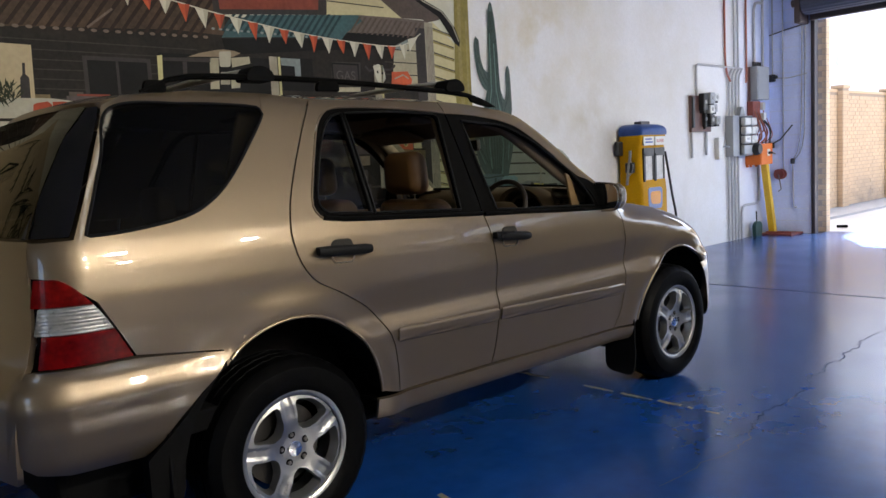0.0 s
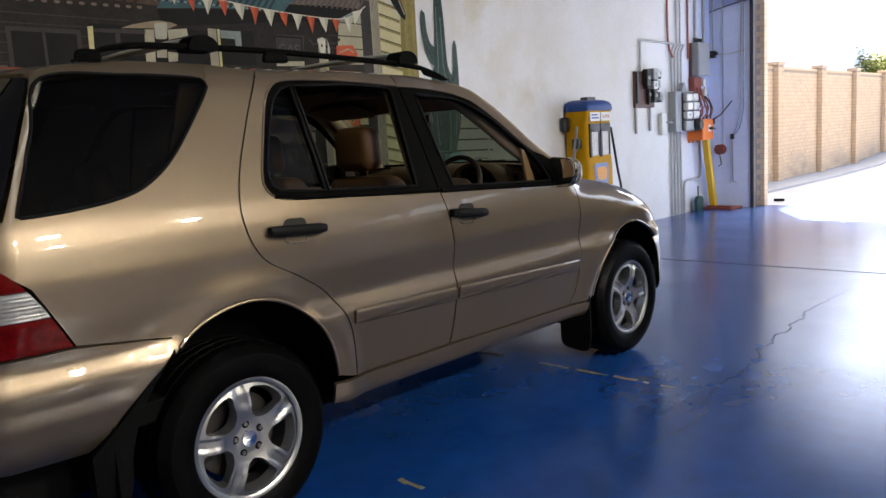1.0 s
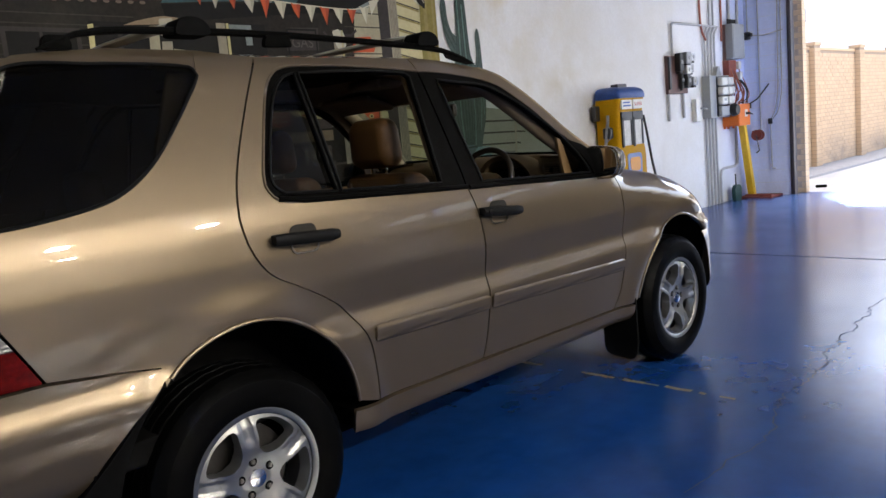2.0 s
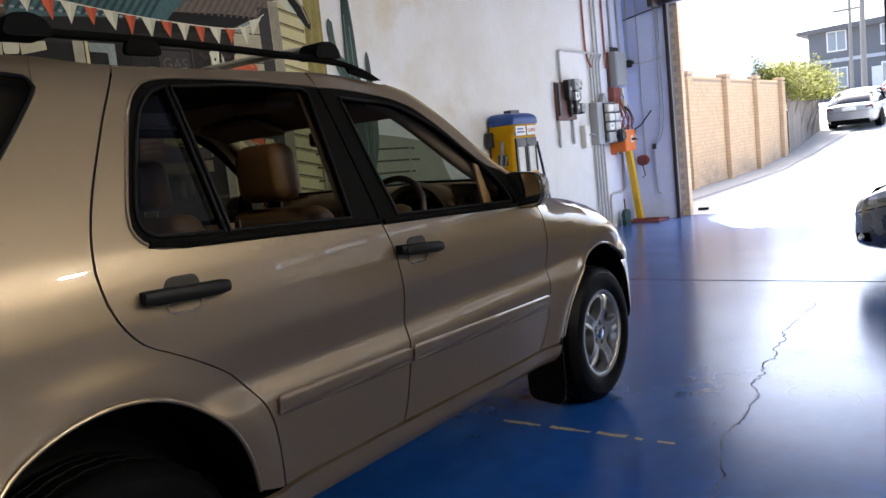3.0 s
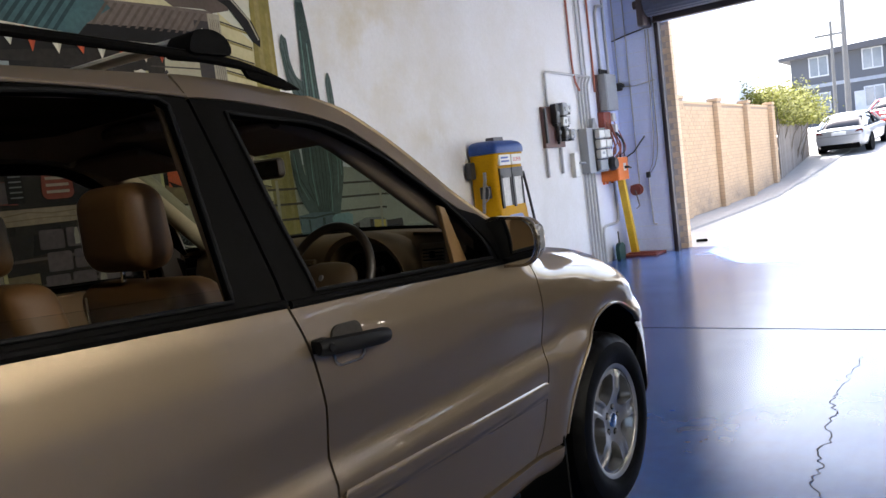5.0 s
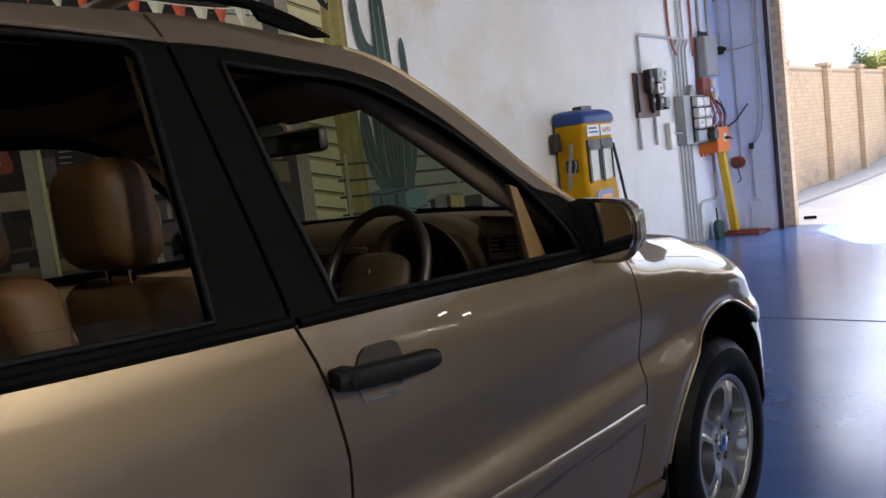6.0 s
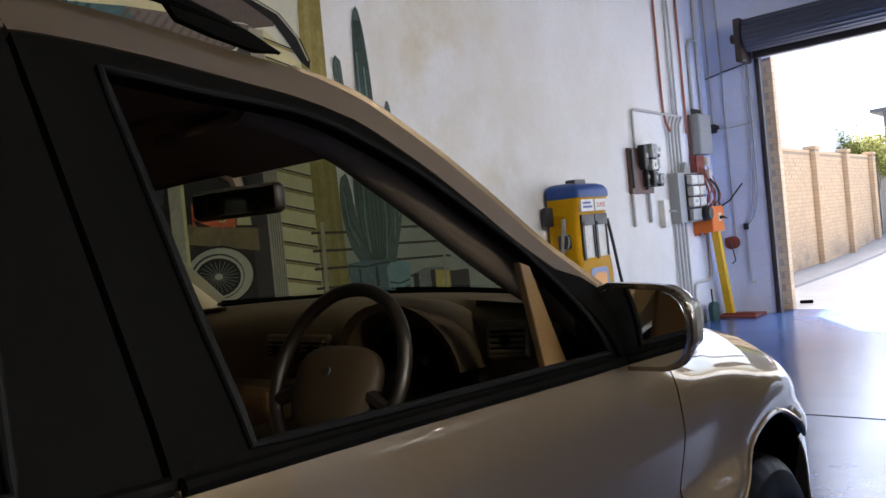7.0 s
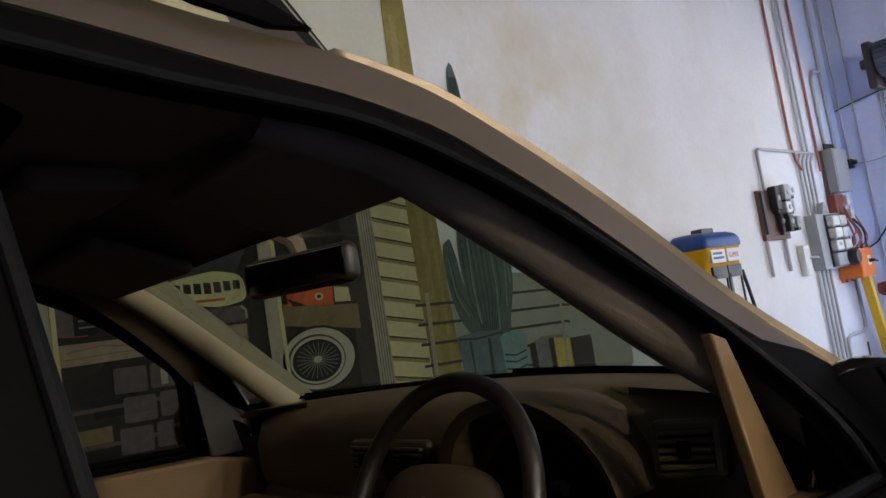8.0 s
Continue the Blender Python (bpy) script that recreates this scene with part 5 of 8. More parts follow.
nose, nl = loop_at([(-0.874, 3.10), (-0.860, 3.20), (-0.822, 3.32), (-0.71, 3.44), (-0.42, 3.54), (0, 3.57), (0.42, 3.54), (0.71, 3.44), (0.822, 3.32), (0.860, 3.20), (0.874, 3.10)])


def bumper_at(s, z):
    x, y = nose(s)
    q = max(0.0, (z - 0.60) / 0.12) ** 2 * 0.012 + max(0.0, (0.42 - z) / 0.14) ** 2 * 0.06
    n = Vector((x * 1.2, y - 2.9)).normalized()
    return (x - n.x * q, y - n.y * q, z)


nose_end = [(0.045, 0.708), (0.09, 0.65), (0.122, 0.59), (0.148, 0.50), (0.160, 0.42), (0.18, 0.36), (0.30, 0.28)]
sheet("front_bumper", nose_end + [(nl - s_, z_) for s_, z_ in nose_end[::-1]], bumper_at, PAINT, car, step=0.04, rim=0.006, flip=True)
for sgn in (0, 1):
    a, b = (nl - 0.60, nl - 0.12) if sgn else (0.12, 0.60)
    out = [(a, 0.735), (b, 0.735), (b - 0.04 if sgn else b, 0.80), (b - 0.22 if sgn else b, 0.92), (a, 0.90)] if sgn else [(a, 0.735), (b, 0.735), (b, 0.90), (a + 0.22, 0.92), (a + 0.04, 0.80)]
    sheet("headlight", out, lambda s, z: (nose(s)[0] * (0.975 - max(0, z - 0.72) * 0.30), nose(s)[1] - 0.02 - max(0, z - 0.72) * 0.95, z), LENS_CLEAR, car, step=0.03, rim=0.03, flip=True, label="clear headlamp lens")
gr = part("grille", slab([(-0.36, 0.70), (0.36, 0.70), (0.40, 0.84), (-0.40, 0.84)], "y", 3.36, 3.44, 0.01), PLASTIC, car)
for k in range(3):
    part("slat", box((-0.36, 3.435, 0.72 + 0.04 * k), (0.36, 3.455, 0.735 + 0.04 * k), 0.005), CHROME, gr)


# rear end
def gate_at(u, z, out=0.0):
    t = tail(z)
    return (u * half(t + 0.022, z), t + 0.022 - 0.05 * (1 - u ** 4) - out, z)


sheet("tailgate", [(-1.0, 0.83), (1.0, 0.83), (1.0, 1.275), (-1.0, 1.275)], gate_at, PAINT, car, step=0.05)
rw = sheet("rear_window", [(-1, 1.285), (1, 1.285), (1, 1.715), (-1, 1.715)], gate_at, TINT, car, step=0.05, rim=0.004, label="dark tinted tailgate glass")
rw.visible_shadow = False
GLOSS_BLACK = mat("gloss_black_glass", (0.003, 0.003, 0.003), 0.03, var=0.1, rvar=0.01, spec=0.55)
cg = sheet("corner_glass", [(-0.542, 1.712), (-0.580, 1.712), (-0.675, 1.60), (-0.795, 1.40), (-0.862, 1.283), (-0.747, 1.282), (-0.709, 1.36), (-0.620, 1.56)], lambda y, z: (half(y, z) - 0.005, y, z), GLOSS_BLACK, car, step=0.04, rim=0.005)
mirrored(cg)
part("door_handle", box((-0.30, -0.965, 0.955), (0.30, -0.925, 1.0), 0.012), PAINT, car)

lamp_edge = flat([(-0.85, 1.158), (-0.80, 1.152), (-0.745, 1.105), (-0.69, 1.03), (-0.64, 0.945), (-0.602, 0.878)], 0.015)


def lamp_band(z0, z1):
    e = [p for p in lamp_edge if z0 < p[1] < z1]
    zs = [p[1] for p in lamp_edge][::-1]
    ysl = [p[0] for p in lamp_edge][::-1]
    return [(float(np.interp(z1, zs, ysl)), z1)] + e + [(float(np.interp(z0, zs, ysl)), z0), (-0.876, z0), (-0.860, z1)]


lamp_o = sheet("tail_lamp", lamp_band(0.874, 0.978), lambda y, z: (half(y, z) + 0.004 + 0.00015 * math.sin(z * 400), y, z), LENS_RED, car, step=0.006, rim=0.02, label="red and clear tail lamp lens")
lamp_c = sheet("reversing_lens", lamp_band(0.981, 1.066), lambda y, z: (half(y, z) + 0.004 + 0.0016 * math.sin(z * 520), y, z), LENS_CLEAR, lamp_o, step=0.005, rim=0.02, label="clear ribbed band")
lamp_t = sheet("upper_lens", lamp_band(1.069, 1.156), lambda y, z: (half(y, z) + 0.004 + 0.00015 * math.sin(z * 400), y, z), LENS_RED, lamp_o, step=0.006, rim=0.02, label="red band")
lb = sheet("lamp_backing", [(-0.870, 0.868), (-0.600, 0.868), (-0.70, 1.05), (-0.80, 1.158), (-0.862, 1.160)], lambda y, z: (half(y, z) - 0.012, y, z), BLACK_TRIM, car, step=0.04, rim=0.01)
mirrored(lb)
ml = mirrored(lamp_o)
for ob in (lamp_c, lamp_t):
    mirrored(ob).parent = ml


def rear_bumper_side(y, z):
    q = 0.007 * ease((0.71 - z) / 0.06) - 0.05 * max(0, (0.58 - z) / 0.10) ** 2 - 0.13 * max(0.0, 0.74 - z)
    return (half(y, z) - 0.8 * flare(y, z) * ease((-0.30 - y) / 0.15) + 0.006 + q, y, z)


rb = sheet("rear_bumper", [(-0.262, 0.826), (-0.45, 0.846), (-0.595, 0.864), (-0.915, 0.864), (-0.965, 0.80), (-0.967, 0.58), (-0.90, 0.525), (-0.80, 0.50), (-0.56, 0.488), (-0.475, 0.60), (-0.385, 0.70)], rear_bumper_side, PAINT, car, step=0.025)
mirrored(rb)
sheet("bumper_centre", [(-1.0, 0.50), (1.0, 0.50), (1.0, 0.82), (-1.0, 0.82)], lambda u, z: gate_at(u, z, 0.006 * ease((0.72 - z) / 0.08)), PAINT, car, step=0.05)
sheet("bumper_top", [(-0.99, 0.0), (0.99, 0.0), (0.99, 1.0), (-0.99, 1.0)], lambda u, t: tuple(Vector(gate_at(u, 0.82)).lerp(Vector(gate_at(u, 0.865)), t)), PAINT, car, step=0.06)
part("plate_panel", box((-0.26, -0.965, 0.86), (0.26, -0.935, 0.945), 0.006), mat("plain_plate", (0.6, 0.6, 0.55), 0.5), car)

# shell below the body, arch liners, flaps
part("underbody", box((-0.60, -0.80, 0.27), (0.60, 3.35, 0.52), 0.03), WELL, car)
part("floor_pan", box((-0.82, 0.47, 0.36), (0.82, 2.34, 0.43), 0.01), WELL, car)
part("bulkhead", box((-0.80, 2.30, 0.40), (0.80, 2.36, 1.12), 0.01), WELL, car)
part("engine_cover", box((-0.60, 2.34, 0.45), (0.60, 3.30, 0.88), 0.03), WELL, car)
part("boot_floor", box((-0.80, -0.84, 0.52), (0.80, 0.30, 0.60), 0.01), WELL, car)
for hy in HUBS:
    for sgn in (1, -1):
        bm = bmesh.new()
        prof = [(hy + 0.462 * math.cos(radians(a)), 0.395 + 0.495 * math.sin(radians(a))) for a in range(12, 201, 8)]
        A = [bm.verts.new((sgn * 0.58, y, z)) for y, z in prof]
        B = [bm.verts.new((sgn * min(0.872, half(y, z) - 0.016), y, z)) for y, z in prof]
        for i in range(len(prof) - 1):
            bm.faces.new((A[i], A[i + 1], B[i + 1], B[i]))
        c = bm.verts.new((sgn * 0.58, hy, 0.395))
        for i in range(len(prof) - 1):
            bm.faces.new((A[i], A[i + 1], c))
        part("arch_liner", bm, WELL, car)
for sgn in (1, -1):
    fl = slab(rounded([(sgn * 0.66, 0.135), (sgn * 0.850, 0.115), (sgn * 0.872, 0.20), (sgn * 0.870, 0.50), (sgn * 0.66, 0.50)], 0.05), "y", 2.335, 2.350, 0.004)
    part("mud_flap", fl, WELL, car)
    fl = slab([(sgn * 0.60, 0.16), (sgn * 0.845, 0.15), (sgn * 0.872, 0.24), (sgn * 0.86, 0.66), (sgn * 0.60, 0.66)], "y", -0.505, -0.488, 0.004)
    part("mud_flap", fl, WELL, car)
    ex = sheet("arch_trim", [(-0.30, 0.785), (-0.385, 0.69), (-0.475, 0.59), (-0.57, 0.485), (-0.56, 0.33), (-0.455, 0.30)] + arch(0.0, 185, 133, 0.004, 12), lambda y, z: (half(y, z) - 0.012, y, z), WELL, car, step=0.03) if sgn > 0 else mirrored(ex)


# wheels
BRAKE = mat("bolt_steel", (0.16, 0.15, 0.14), 0.45, metal=0.7)


def make_wheel():
    w = part("wheel", lathe([(0.226, -0.17), (0.217, -0.15), (0.2145, -0.03), (0.2150, -0.004), (0.225, 0.003), (0.234, 0.004), (0.238, -0.004), (0.233, -0.012)], 56, pose(0, 0, 0, 0, 90)), ALLOY, car, "five-spoke silver alloy wheel", True, 40)
    holes = []
    for k in range(5):
        a0 = radians(90 + 36 + 72 * k)
        prof = [(0.084, 0), (0.090, 10), (0.106, 18.5), (0.150, 22.5), (0.185, 24.5), (0.199, 19), (0.204, 0), (0.199, -19), (0.185, -24.5), (0.150, -22.5), (0.106, -18.5), (0.090, -10)]
        holes.append(flat([(r * math.cos(a0 + radians(d)), r * math.sin(a0 + radians(d))) for r, d in prof], 0.008, True))
    ring = [(0.2125 * math.cos(2 * math.pi * i / 72), 0.2125 * math.sin(2 * math.pi * i / 72)) for i in range(72)]

    def face(y, z):
        r = math.hypot(y, z)
        a = math.atan2(z, y) - math.pi / 2
        off = r * abs((a + math.pi / 5) % (2 * math.pi / 5) - math.pi / 5)       # distance from the spoke's middle line
        groove = -0.009 * ease((r - 0.10) / 0.05) * (1 - ease((off - 0.012) / 0.012))
        return (float(np.interp(r, [0, 0.04, 0.055, 0.085, 0.13, 0.18, 0.218], [-0.016, -0.016, -0.018, -0.012, 0.002, 0.002, -0.010])) + groove, y, z)
    sheet("spokes", ring, face, ALLOY, w, holes=holes, step=0.009, rim=0.045)
    tyre = bmesh.new()
    prof = [(0.227, -0.008), (0.236, 0.004), (0.252, 0.012), (0.285, 0.018), (0.325, 0.012), (0.348, -0.004), (0.361, -0.022), (0.365, -0.045), (0.366, -0.062), (0.358, -0.064), (0.358, -0.070), (0.367, -0.072), (0.368, -0.115), (0.360, -0.117), (0.360, -0.125), (0.368, -0.127), (0.367, -0.170), (0.358, -0.172), (0.358, -0.178), (0.366, -0.180), (0.361, -0.222), (0.345, -0.244), (0.30, -0.258), (0.232, -0.245)]
    n = 108
    m = pose(0, 0, 0, 0, 90)
    rings = []
    for r, hgt in prof:
        row = []
        for j in range(n):
            rr = r - (0.003 if (j % 3 == 0 and r > 0.344) else 0.0)
            row.append(tyre.verts.new(m @ Vector((rr * math.cos(2 * math.pi * j / n), rr * math.sin(2 * math.pi * j / n), hgt))))
        rings.append(row)
    for A, B in zip(rings, rings[1:]):
        for j in range(n):
            tyre.faces.new((A[j], A[(j + 1) % n], B[(j + 1) % n], B[j]))
    part("tyre", tyre, RUBBER, w, "black treaded tyre", True, 25)
    part("brake_disc", lathe([(0.03, -0.10), (0.165, -0.10), (0.165, -0.125), (0.03, -0.125)], 40, pose(0, 0, 0, 0, 90)), mat("brake_metal", (0.035, 0.032, 0.03), 0.5, metal=0.5), w)
    part("hub_cap", lathe([(0.0, -0.004), (0.012, -0.005), (0.03, -0.008), (0.034, -0.014), (0.034, -0.024)], 24, pose(0, 0, 0, 0, 90)), CHROME, w, "round polished centre cap", True)
    for k in range(5):
        a = radians(90 + 72 * k)
        at = pose(0, 0.058 * math.cos(a), 0.058 * math.sin(a), 0, 90)
        # raised black disc gives the shade of a sunken hole
        hole = part("bolt_hole", lathe([(0.0, -0.0155), (0.0155, -0.0155), (0.017, -0.024)], 14, at), WELL, w)
        part("wheel_bolt", lathe([(0.0, -0.010), (0.007, -0.010), (0.009, -0.0155)], 6, at), BRAKE, hole)
    return w


wheel = make_wheel()
wheel.matrix_basis = pose(0.862, 0.0, 0.365, 8)
m2 = copy_thing(wheel, pose(0.862, 2.82, 0.365, -15))
for hy in HUBS:
    copy_thing(wheel, pose(-0.862, hy, 0.365, 20, 0, 180))


# side mouldings, handles, belt strips
def strip_mid(y):
    return 0.7315 - 0.0338 * (y - 0.497)


def moulding(y0, y1):
    out = rounded([(y0, strip_mid(y0) - 0.033), (y1, strip_mid(y1) - 0.033), (y1, strip_mid(y1) + 0.033), (y0, strip_mid(y0) + 0.033)], 0.016, 4)

    def surf(y, z):
        q = min(1.0, abs(z - strip_mid(y)) / 0.033)
        return (half(y, z) + 0.002 + 0.011 * math.sqrt(max(0, 1 - q ** 6)) - 0.0035 * math.exp(-((z - strip_mid(y) + 0.018) / 0.005) ** 2), y, z)
    return out, surf


for par, y0, y1 in ((rdo, 0.512, 1.140), (fd, 1.160, 2.208)):
    o, sf = moulding(y0, y1)
    ob = sheet("side_moulding", o, sf, PAINT, par, step=0.011, rim=0.012)
    mirrored(ob).parent = L[par]


# grip bowl is body-coloured; the shade inside it is put into this grey
CUP_SHADE = mat("grey_grip_cup", (0.022, 0.020, 0.017), 0.55, var=0.2, scale=5, fine=200, bump=0.05, spec=0.1)
EDGE = mat("polished_recess_edge", (0.36, 0.30, 0.22), 0.18, metal=0.9, var=0.03, coat=0.6)


def door_handle(par, y0, y1, z0, z1, lock):
    def on(y, z, d):
        return Vector((half(y, z) + d, y, z))
    zc = lambda f: z0 + (z1 - z0) * f
    pts, rad = [], []
    for i in range(9):
        f = i / 8
        y = y0 + (y1 - y0) * f
        pts.append(on(y, zc(f), 0.026 + 0.008 * math.sin(math.pi * f)))
        rad.append(0.017 if 0 < i < 8 else 0.013)
    bm = tube(pts, rad, 10)
    for v in bm.verts:
        v.co.z = v.co.z + 0.25 * (v.co.z - zc((v.co.y - y0) / (y1 - y0)))
    add_box(bm, (half(y0, z0) - 0.01, y0 + 0.005, z0 - 0.016), (half(y0, z0) + 0.03, y0 + 0.045, z0 + 0.016), 0.006)
    add_box(bm, (half(y1, z1) - 0.01, y1 - 0.045, z1 - 0.014), (half(y1, z1) + 0.03, y1 - 0.01, z1 + 0.014), 0.006)
    hd = part("door_handle", bm, PLASTIC, par, "black pull handle", True)
    ym = (y0 + y1) / 2
    cup = rounded([(ym - 0.062, zc(0.5) - 0.005), (ym + 0.058, zc(0.5) - 0.005), (ym + 0.050, zc(0.5) + 0.042), (ym - 0.042, zc(0.5) + 0.045)], 0.03)
    sheet("grip_cup", cup, lambda y, z: (half(y, z) + 0.005, y, z), CUP_SHADE, hd, step=0.02, rim=0.006)
    low = rounded([(ym - 0.052, zc(0.5) - 0.052), (ym + 0.052, zc(0.5) - 0.055), (ym + 0.062, zc(0.5) - 0.004), (ym - 0.060, zc(0.5) + 0.0)], 0.035)
    lo_in = [(ym + (a - ym) * 0.86, zc(0.5) - 0.025 + (b - zc(0.5) + 0.025) * 0.76) for a, b in low]
    # bright ring stands for the highlight on the body-coloured bowl's lip
    sheet("grip_recess", low, lambda y, z: (half(y, z) + 0.004, y, z), EDGE, hd, holes=[lo_in], step=0.012, rim=0.004)
    if lock:
        part("lock", lathe([(0.0, 0.004), (0.009, 0.004), (0.011, 0.0)], 16, pose(half(y0, z0) + 0.044, y0 + 0.024, z0 - 0.002, 0, 90)), PLASTIC, hd, "round key lock")
    return hd


for par, args in ((fd, (1.112, 1.352, 1.096, 1.074, True)), (rdo, (0.122, 0.375, 1.136, 1.122, False))):
    hd = door_handle(par, *args)
    lh = mirrored(hd)
    lh.parent = L[par]
for par, pts in ((fd, [(1.082, 1.201), (1.40, 1.187), (1.80, 1.166), (1.98, 1.158)]), (rdo, [(0.19, 1.262), (0.285, 1.248), (0.55, 1.233), (0.80, 1.219), (1.070, 1.205)])):
    P = [Vector((half(y, z) + 0.004, y, z)) for y, z in flat(pts, 0.05)]
    bm = tube(P, 0.010, 8)
    ob = part("belt_strip", bm, BLACK_TRIM, par, "", True)
    mirrored(ob).parent = L[par]

# roof rails and cross bars
for sgn in (1, -1):
    pts = [(sgn * x, y, z) for x, y, z in ((0.655, -0.40, 1.765), (0.645, -0.33, 1.795), (0.635, -0.20, 1.826), (0.63, 0.13, 1.833), (0.63, 0.50, 1.828), (0.632, 0.95, 1.808), (0.634, 1.20, 1.792), (0.633, 1.32, 1.775), (0.630, 1.42, 1.750), (0.627, 1.478, 1.729))]
    sp_ = spline(pts, 0.05)
    bm = tube(sp_, [0.0125 * min(1.0, 0.25 + (len(sp_) - 1 - i) / 6, 0.4 + i / 5) for i in range(len(sp_))], 10)
    for y0, z0, w0 in ((-0.34, 1.790, 0.045), (0.42, 1.808, 0.06)):
        fo = slab(rounded([(y0 - w0, z0 - 0.025), (y0 + w0, z0 - 0.025), (y0 + w0 * 0.8, z0 + 0.018), (y0 - w0 * 0.8, z0 + 0.018)], 0.015), "x", sgn * 0.64 - 0.011, sgn * 0.64 + 0.011, 0.004)
        me_ = bpy.data.meshes.new("foot")
        fo.to_mesh(me_)
        fo.free()
        bm.from_mesh(me_)
        bpy.data.meshes.remove(me_)
    fin = slab([(1.28, 1.780), (1.40, 1.754), (1.480, 1.728), (1.43, 1.724), (1.36, 1.738), (1.30, 1.752)], "x", sgn * 0.622, sgn * 0.636, 0.003)
    me_ = bpy.data.meshes.new("fin")
    fin.to_mesh(me_)
    fin.free()
    bm.from_mesh(me_)
    bpy.data.meshes.remove(me_)
    part("roof_rail", bm, BLACK_TRIM, car, "black roof rail", True)
for y0, z0 in ((0.09, 1.862), (1.17, 1.845)):
    bar = bmesh.new()
    add_tube(bar, [(-0.60, y0, z0), (-0.3, y0, z0 + 0.012), (0, y0, z0 + 0.016), (0.3, y0, z0 + 0.012), (0.60, y0, z0)], 0.014, 10)
    for v in bar.verts:
        v.co.y = y0 + (v.co.y - y0) * 1.9
    rack = part("cross_bar", bar, ALLOY, car, "silver roof bar with black clamps", True)
    for sgn in (1, -1):
        cl = slab(rounded([(y0 - 0.065, z0 - 0.045), (y0 + 0.070, z0 - 0.045), (y0 + 0.062, z0 - 0.005), (y0 + 0.02, z0 + 0.016), (y0 - 0.04, z0 + 0.012)], 0.022), "x", sgn * 0.56, sgn * 0.655, 0.012)
        part("bar_clamp", cl, WELL, rack)


# door mirrors
def door_mirror(sgn, par):
    bm = bmesh.new()
    add_box(bm, (0.832, 2.005, 1.142), (1.030, 2.135, 1.288), 0.062, 6)
    for v in bm.verts:
        t = (v.co.y - 2.0) / 0.13
        v.co.x = 0.93 + (v.co.x - 0.93) * (1 - 0.35 * max(0, t) ** 2)
        v.co.z = 1.215 + (v.co.z - 1.215) * (1 - 0.35 * max(0, t) ** 2)
        v.co.y -= (v.co.x - 0.93) * 0.22
        v.co.x = sgn * (0.934 + (v.co.x - 0.93) * 1.10)
        v.co.z = 1.218 + (v.co.z - 1.215) * 1.07
    hm = part("door_mirror", bm, PAINT, par, "champagne mirror housing with a black rim", True, 50)
    rim = slab(rounded([(0.822, 1.135), (1.036, 1.145), (1.040, 1.285), (0.825, 1.296)], 0.07, 8), "y", 1.988, 2.006, 0.006)
    gl = slab(rounded([(0.838, 1.146), (1.026, 1.153), (1.030, 1.277), (0.841, 1.286)], 0.065, 8), "y", 1.979, 1.985, 0.002)
    lampm = slab(rounded([(1.008, 1.175), (1.030, 1.185), (1.030, 1.255), (1.010, 1.262)], 0.01, 3), "y", 2.015, 2.05, 0.004)
    for nm, b_, mt in (("mirror_rim", rim, EDGE), ("mirror_glass", gl, mat("mirror_silver", (0.82, 0.84, 0.84), 0.02, metal=1.0, var=0.0, rvar=0.0)), ("turn_lamp", lampm, LENS_CLEAR)):
        for v in b_.verts:
            v.co.y -= (v.co.x - 0.93) * (0.19 if nm == "mirror_glass" else 0.22)
            v.co.x = sgn * (0.934 + (v.co.x - 0.93) * 1.10)
            v.co.z = 1.218 + (v.co.z - 1.215) * 1.07
        part(nm, b_, mt, hm)
    arm = bmesh.new()
    add_tube(arm, [(0.80 * sgn, 2.02, 1.185), (0.85 * sgn, 2.04, 1.19), (0.89 * sgn, 2.06, 1.195)], [0.055, 0.05, 0.045], 12)
    part("mirror_arm", arm, BLACK_TRIM, hm, "", True)
    return hm


door_mirror(1, fd)
door_mirror(-1, L[fd])

# ---- inside the car ----


def cushion(lo, hi, r, lean=0.0, taper=0.0):
    bm = bmesh.new()
    add_box(bm, lo, hi, r, 5)
    cx, z0, z1 = (lo[0] + hi[0]) / 2, lo[2], hi[2]
    for v in bm.verts:
        f = (v.co.z - z0) / (z1 - z0)
        v.co.x = cx + (v.co.x - cx) * (1 - taper * f * f)
        v.co.y -= lean * f
    return bm


def seat(x, y, back_top, rest=True):
    s_ = part("seat", cushion((x - 0.26, y - 0.02, 0.55), (x + 0.26, y + 0.52, 0.76), 0.06), LEATHER, car, "tan leather seat", True, 60)
    part("backrest", cushion((x - 0.26, y - 0.02, 0.66), (x + 0.26, y + 0.15, back_top), 0.065, 0.14, 0.16), LEATHER, s_, "", True, 60)
    part("seam", tube(spline([(x - 0.13, y - 0.165, back_top - 0.03), (x - 0.135, y - 0.15, back_top - 0.3), (x - 0.14, y - 0.06, 0.75)], 0.06), 0.004, 5), DASH, s_)
    if rest:
        part("headrest", cushion((x - 0.138, y - 0.168, back_top + 0.025), (x + 0.138, y - 0.045, back_top + 0.243), 0.056, 0.01, 0.12), LEATHER, s_, "tan leather headrest", True, 60)
        for d in (-0.05, 0.05):
            part("headrest_post", tube([(x + d, y - 0.10, back_top - 0.03), (x + d, y - 0.105, back_top + 0.08)], 0.006, 8), CHROME, s_)
    return s_


seat(0.40, 1.145, 1.275)
seat(-0.40, 1.145, 1.275)
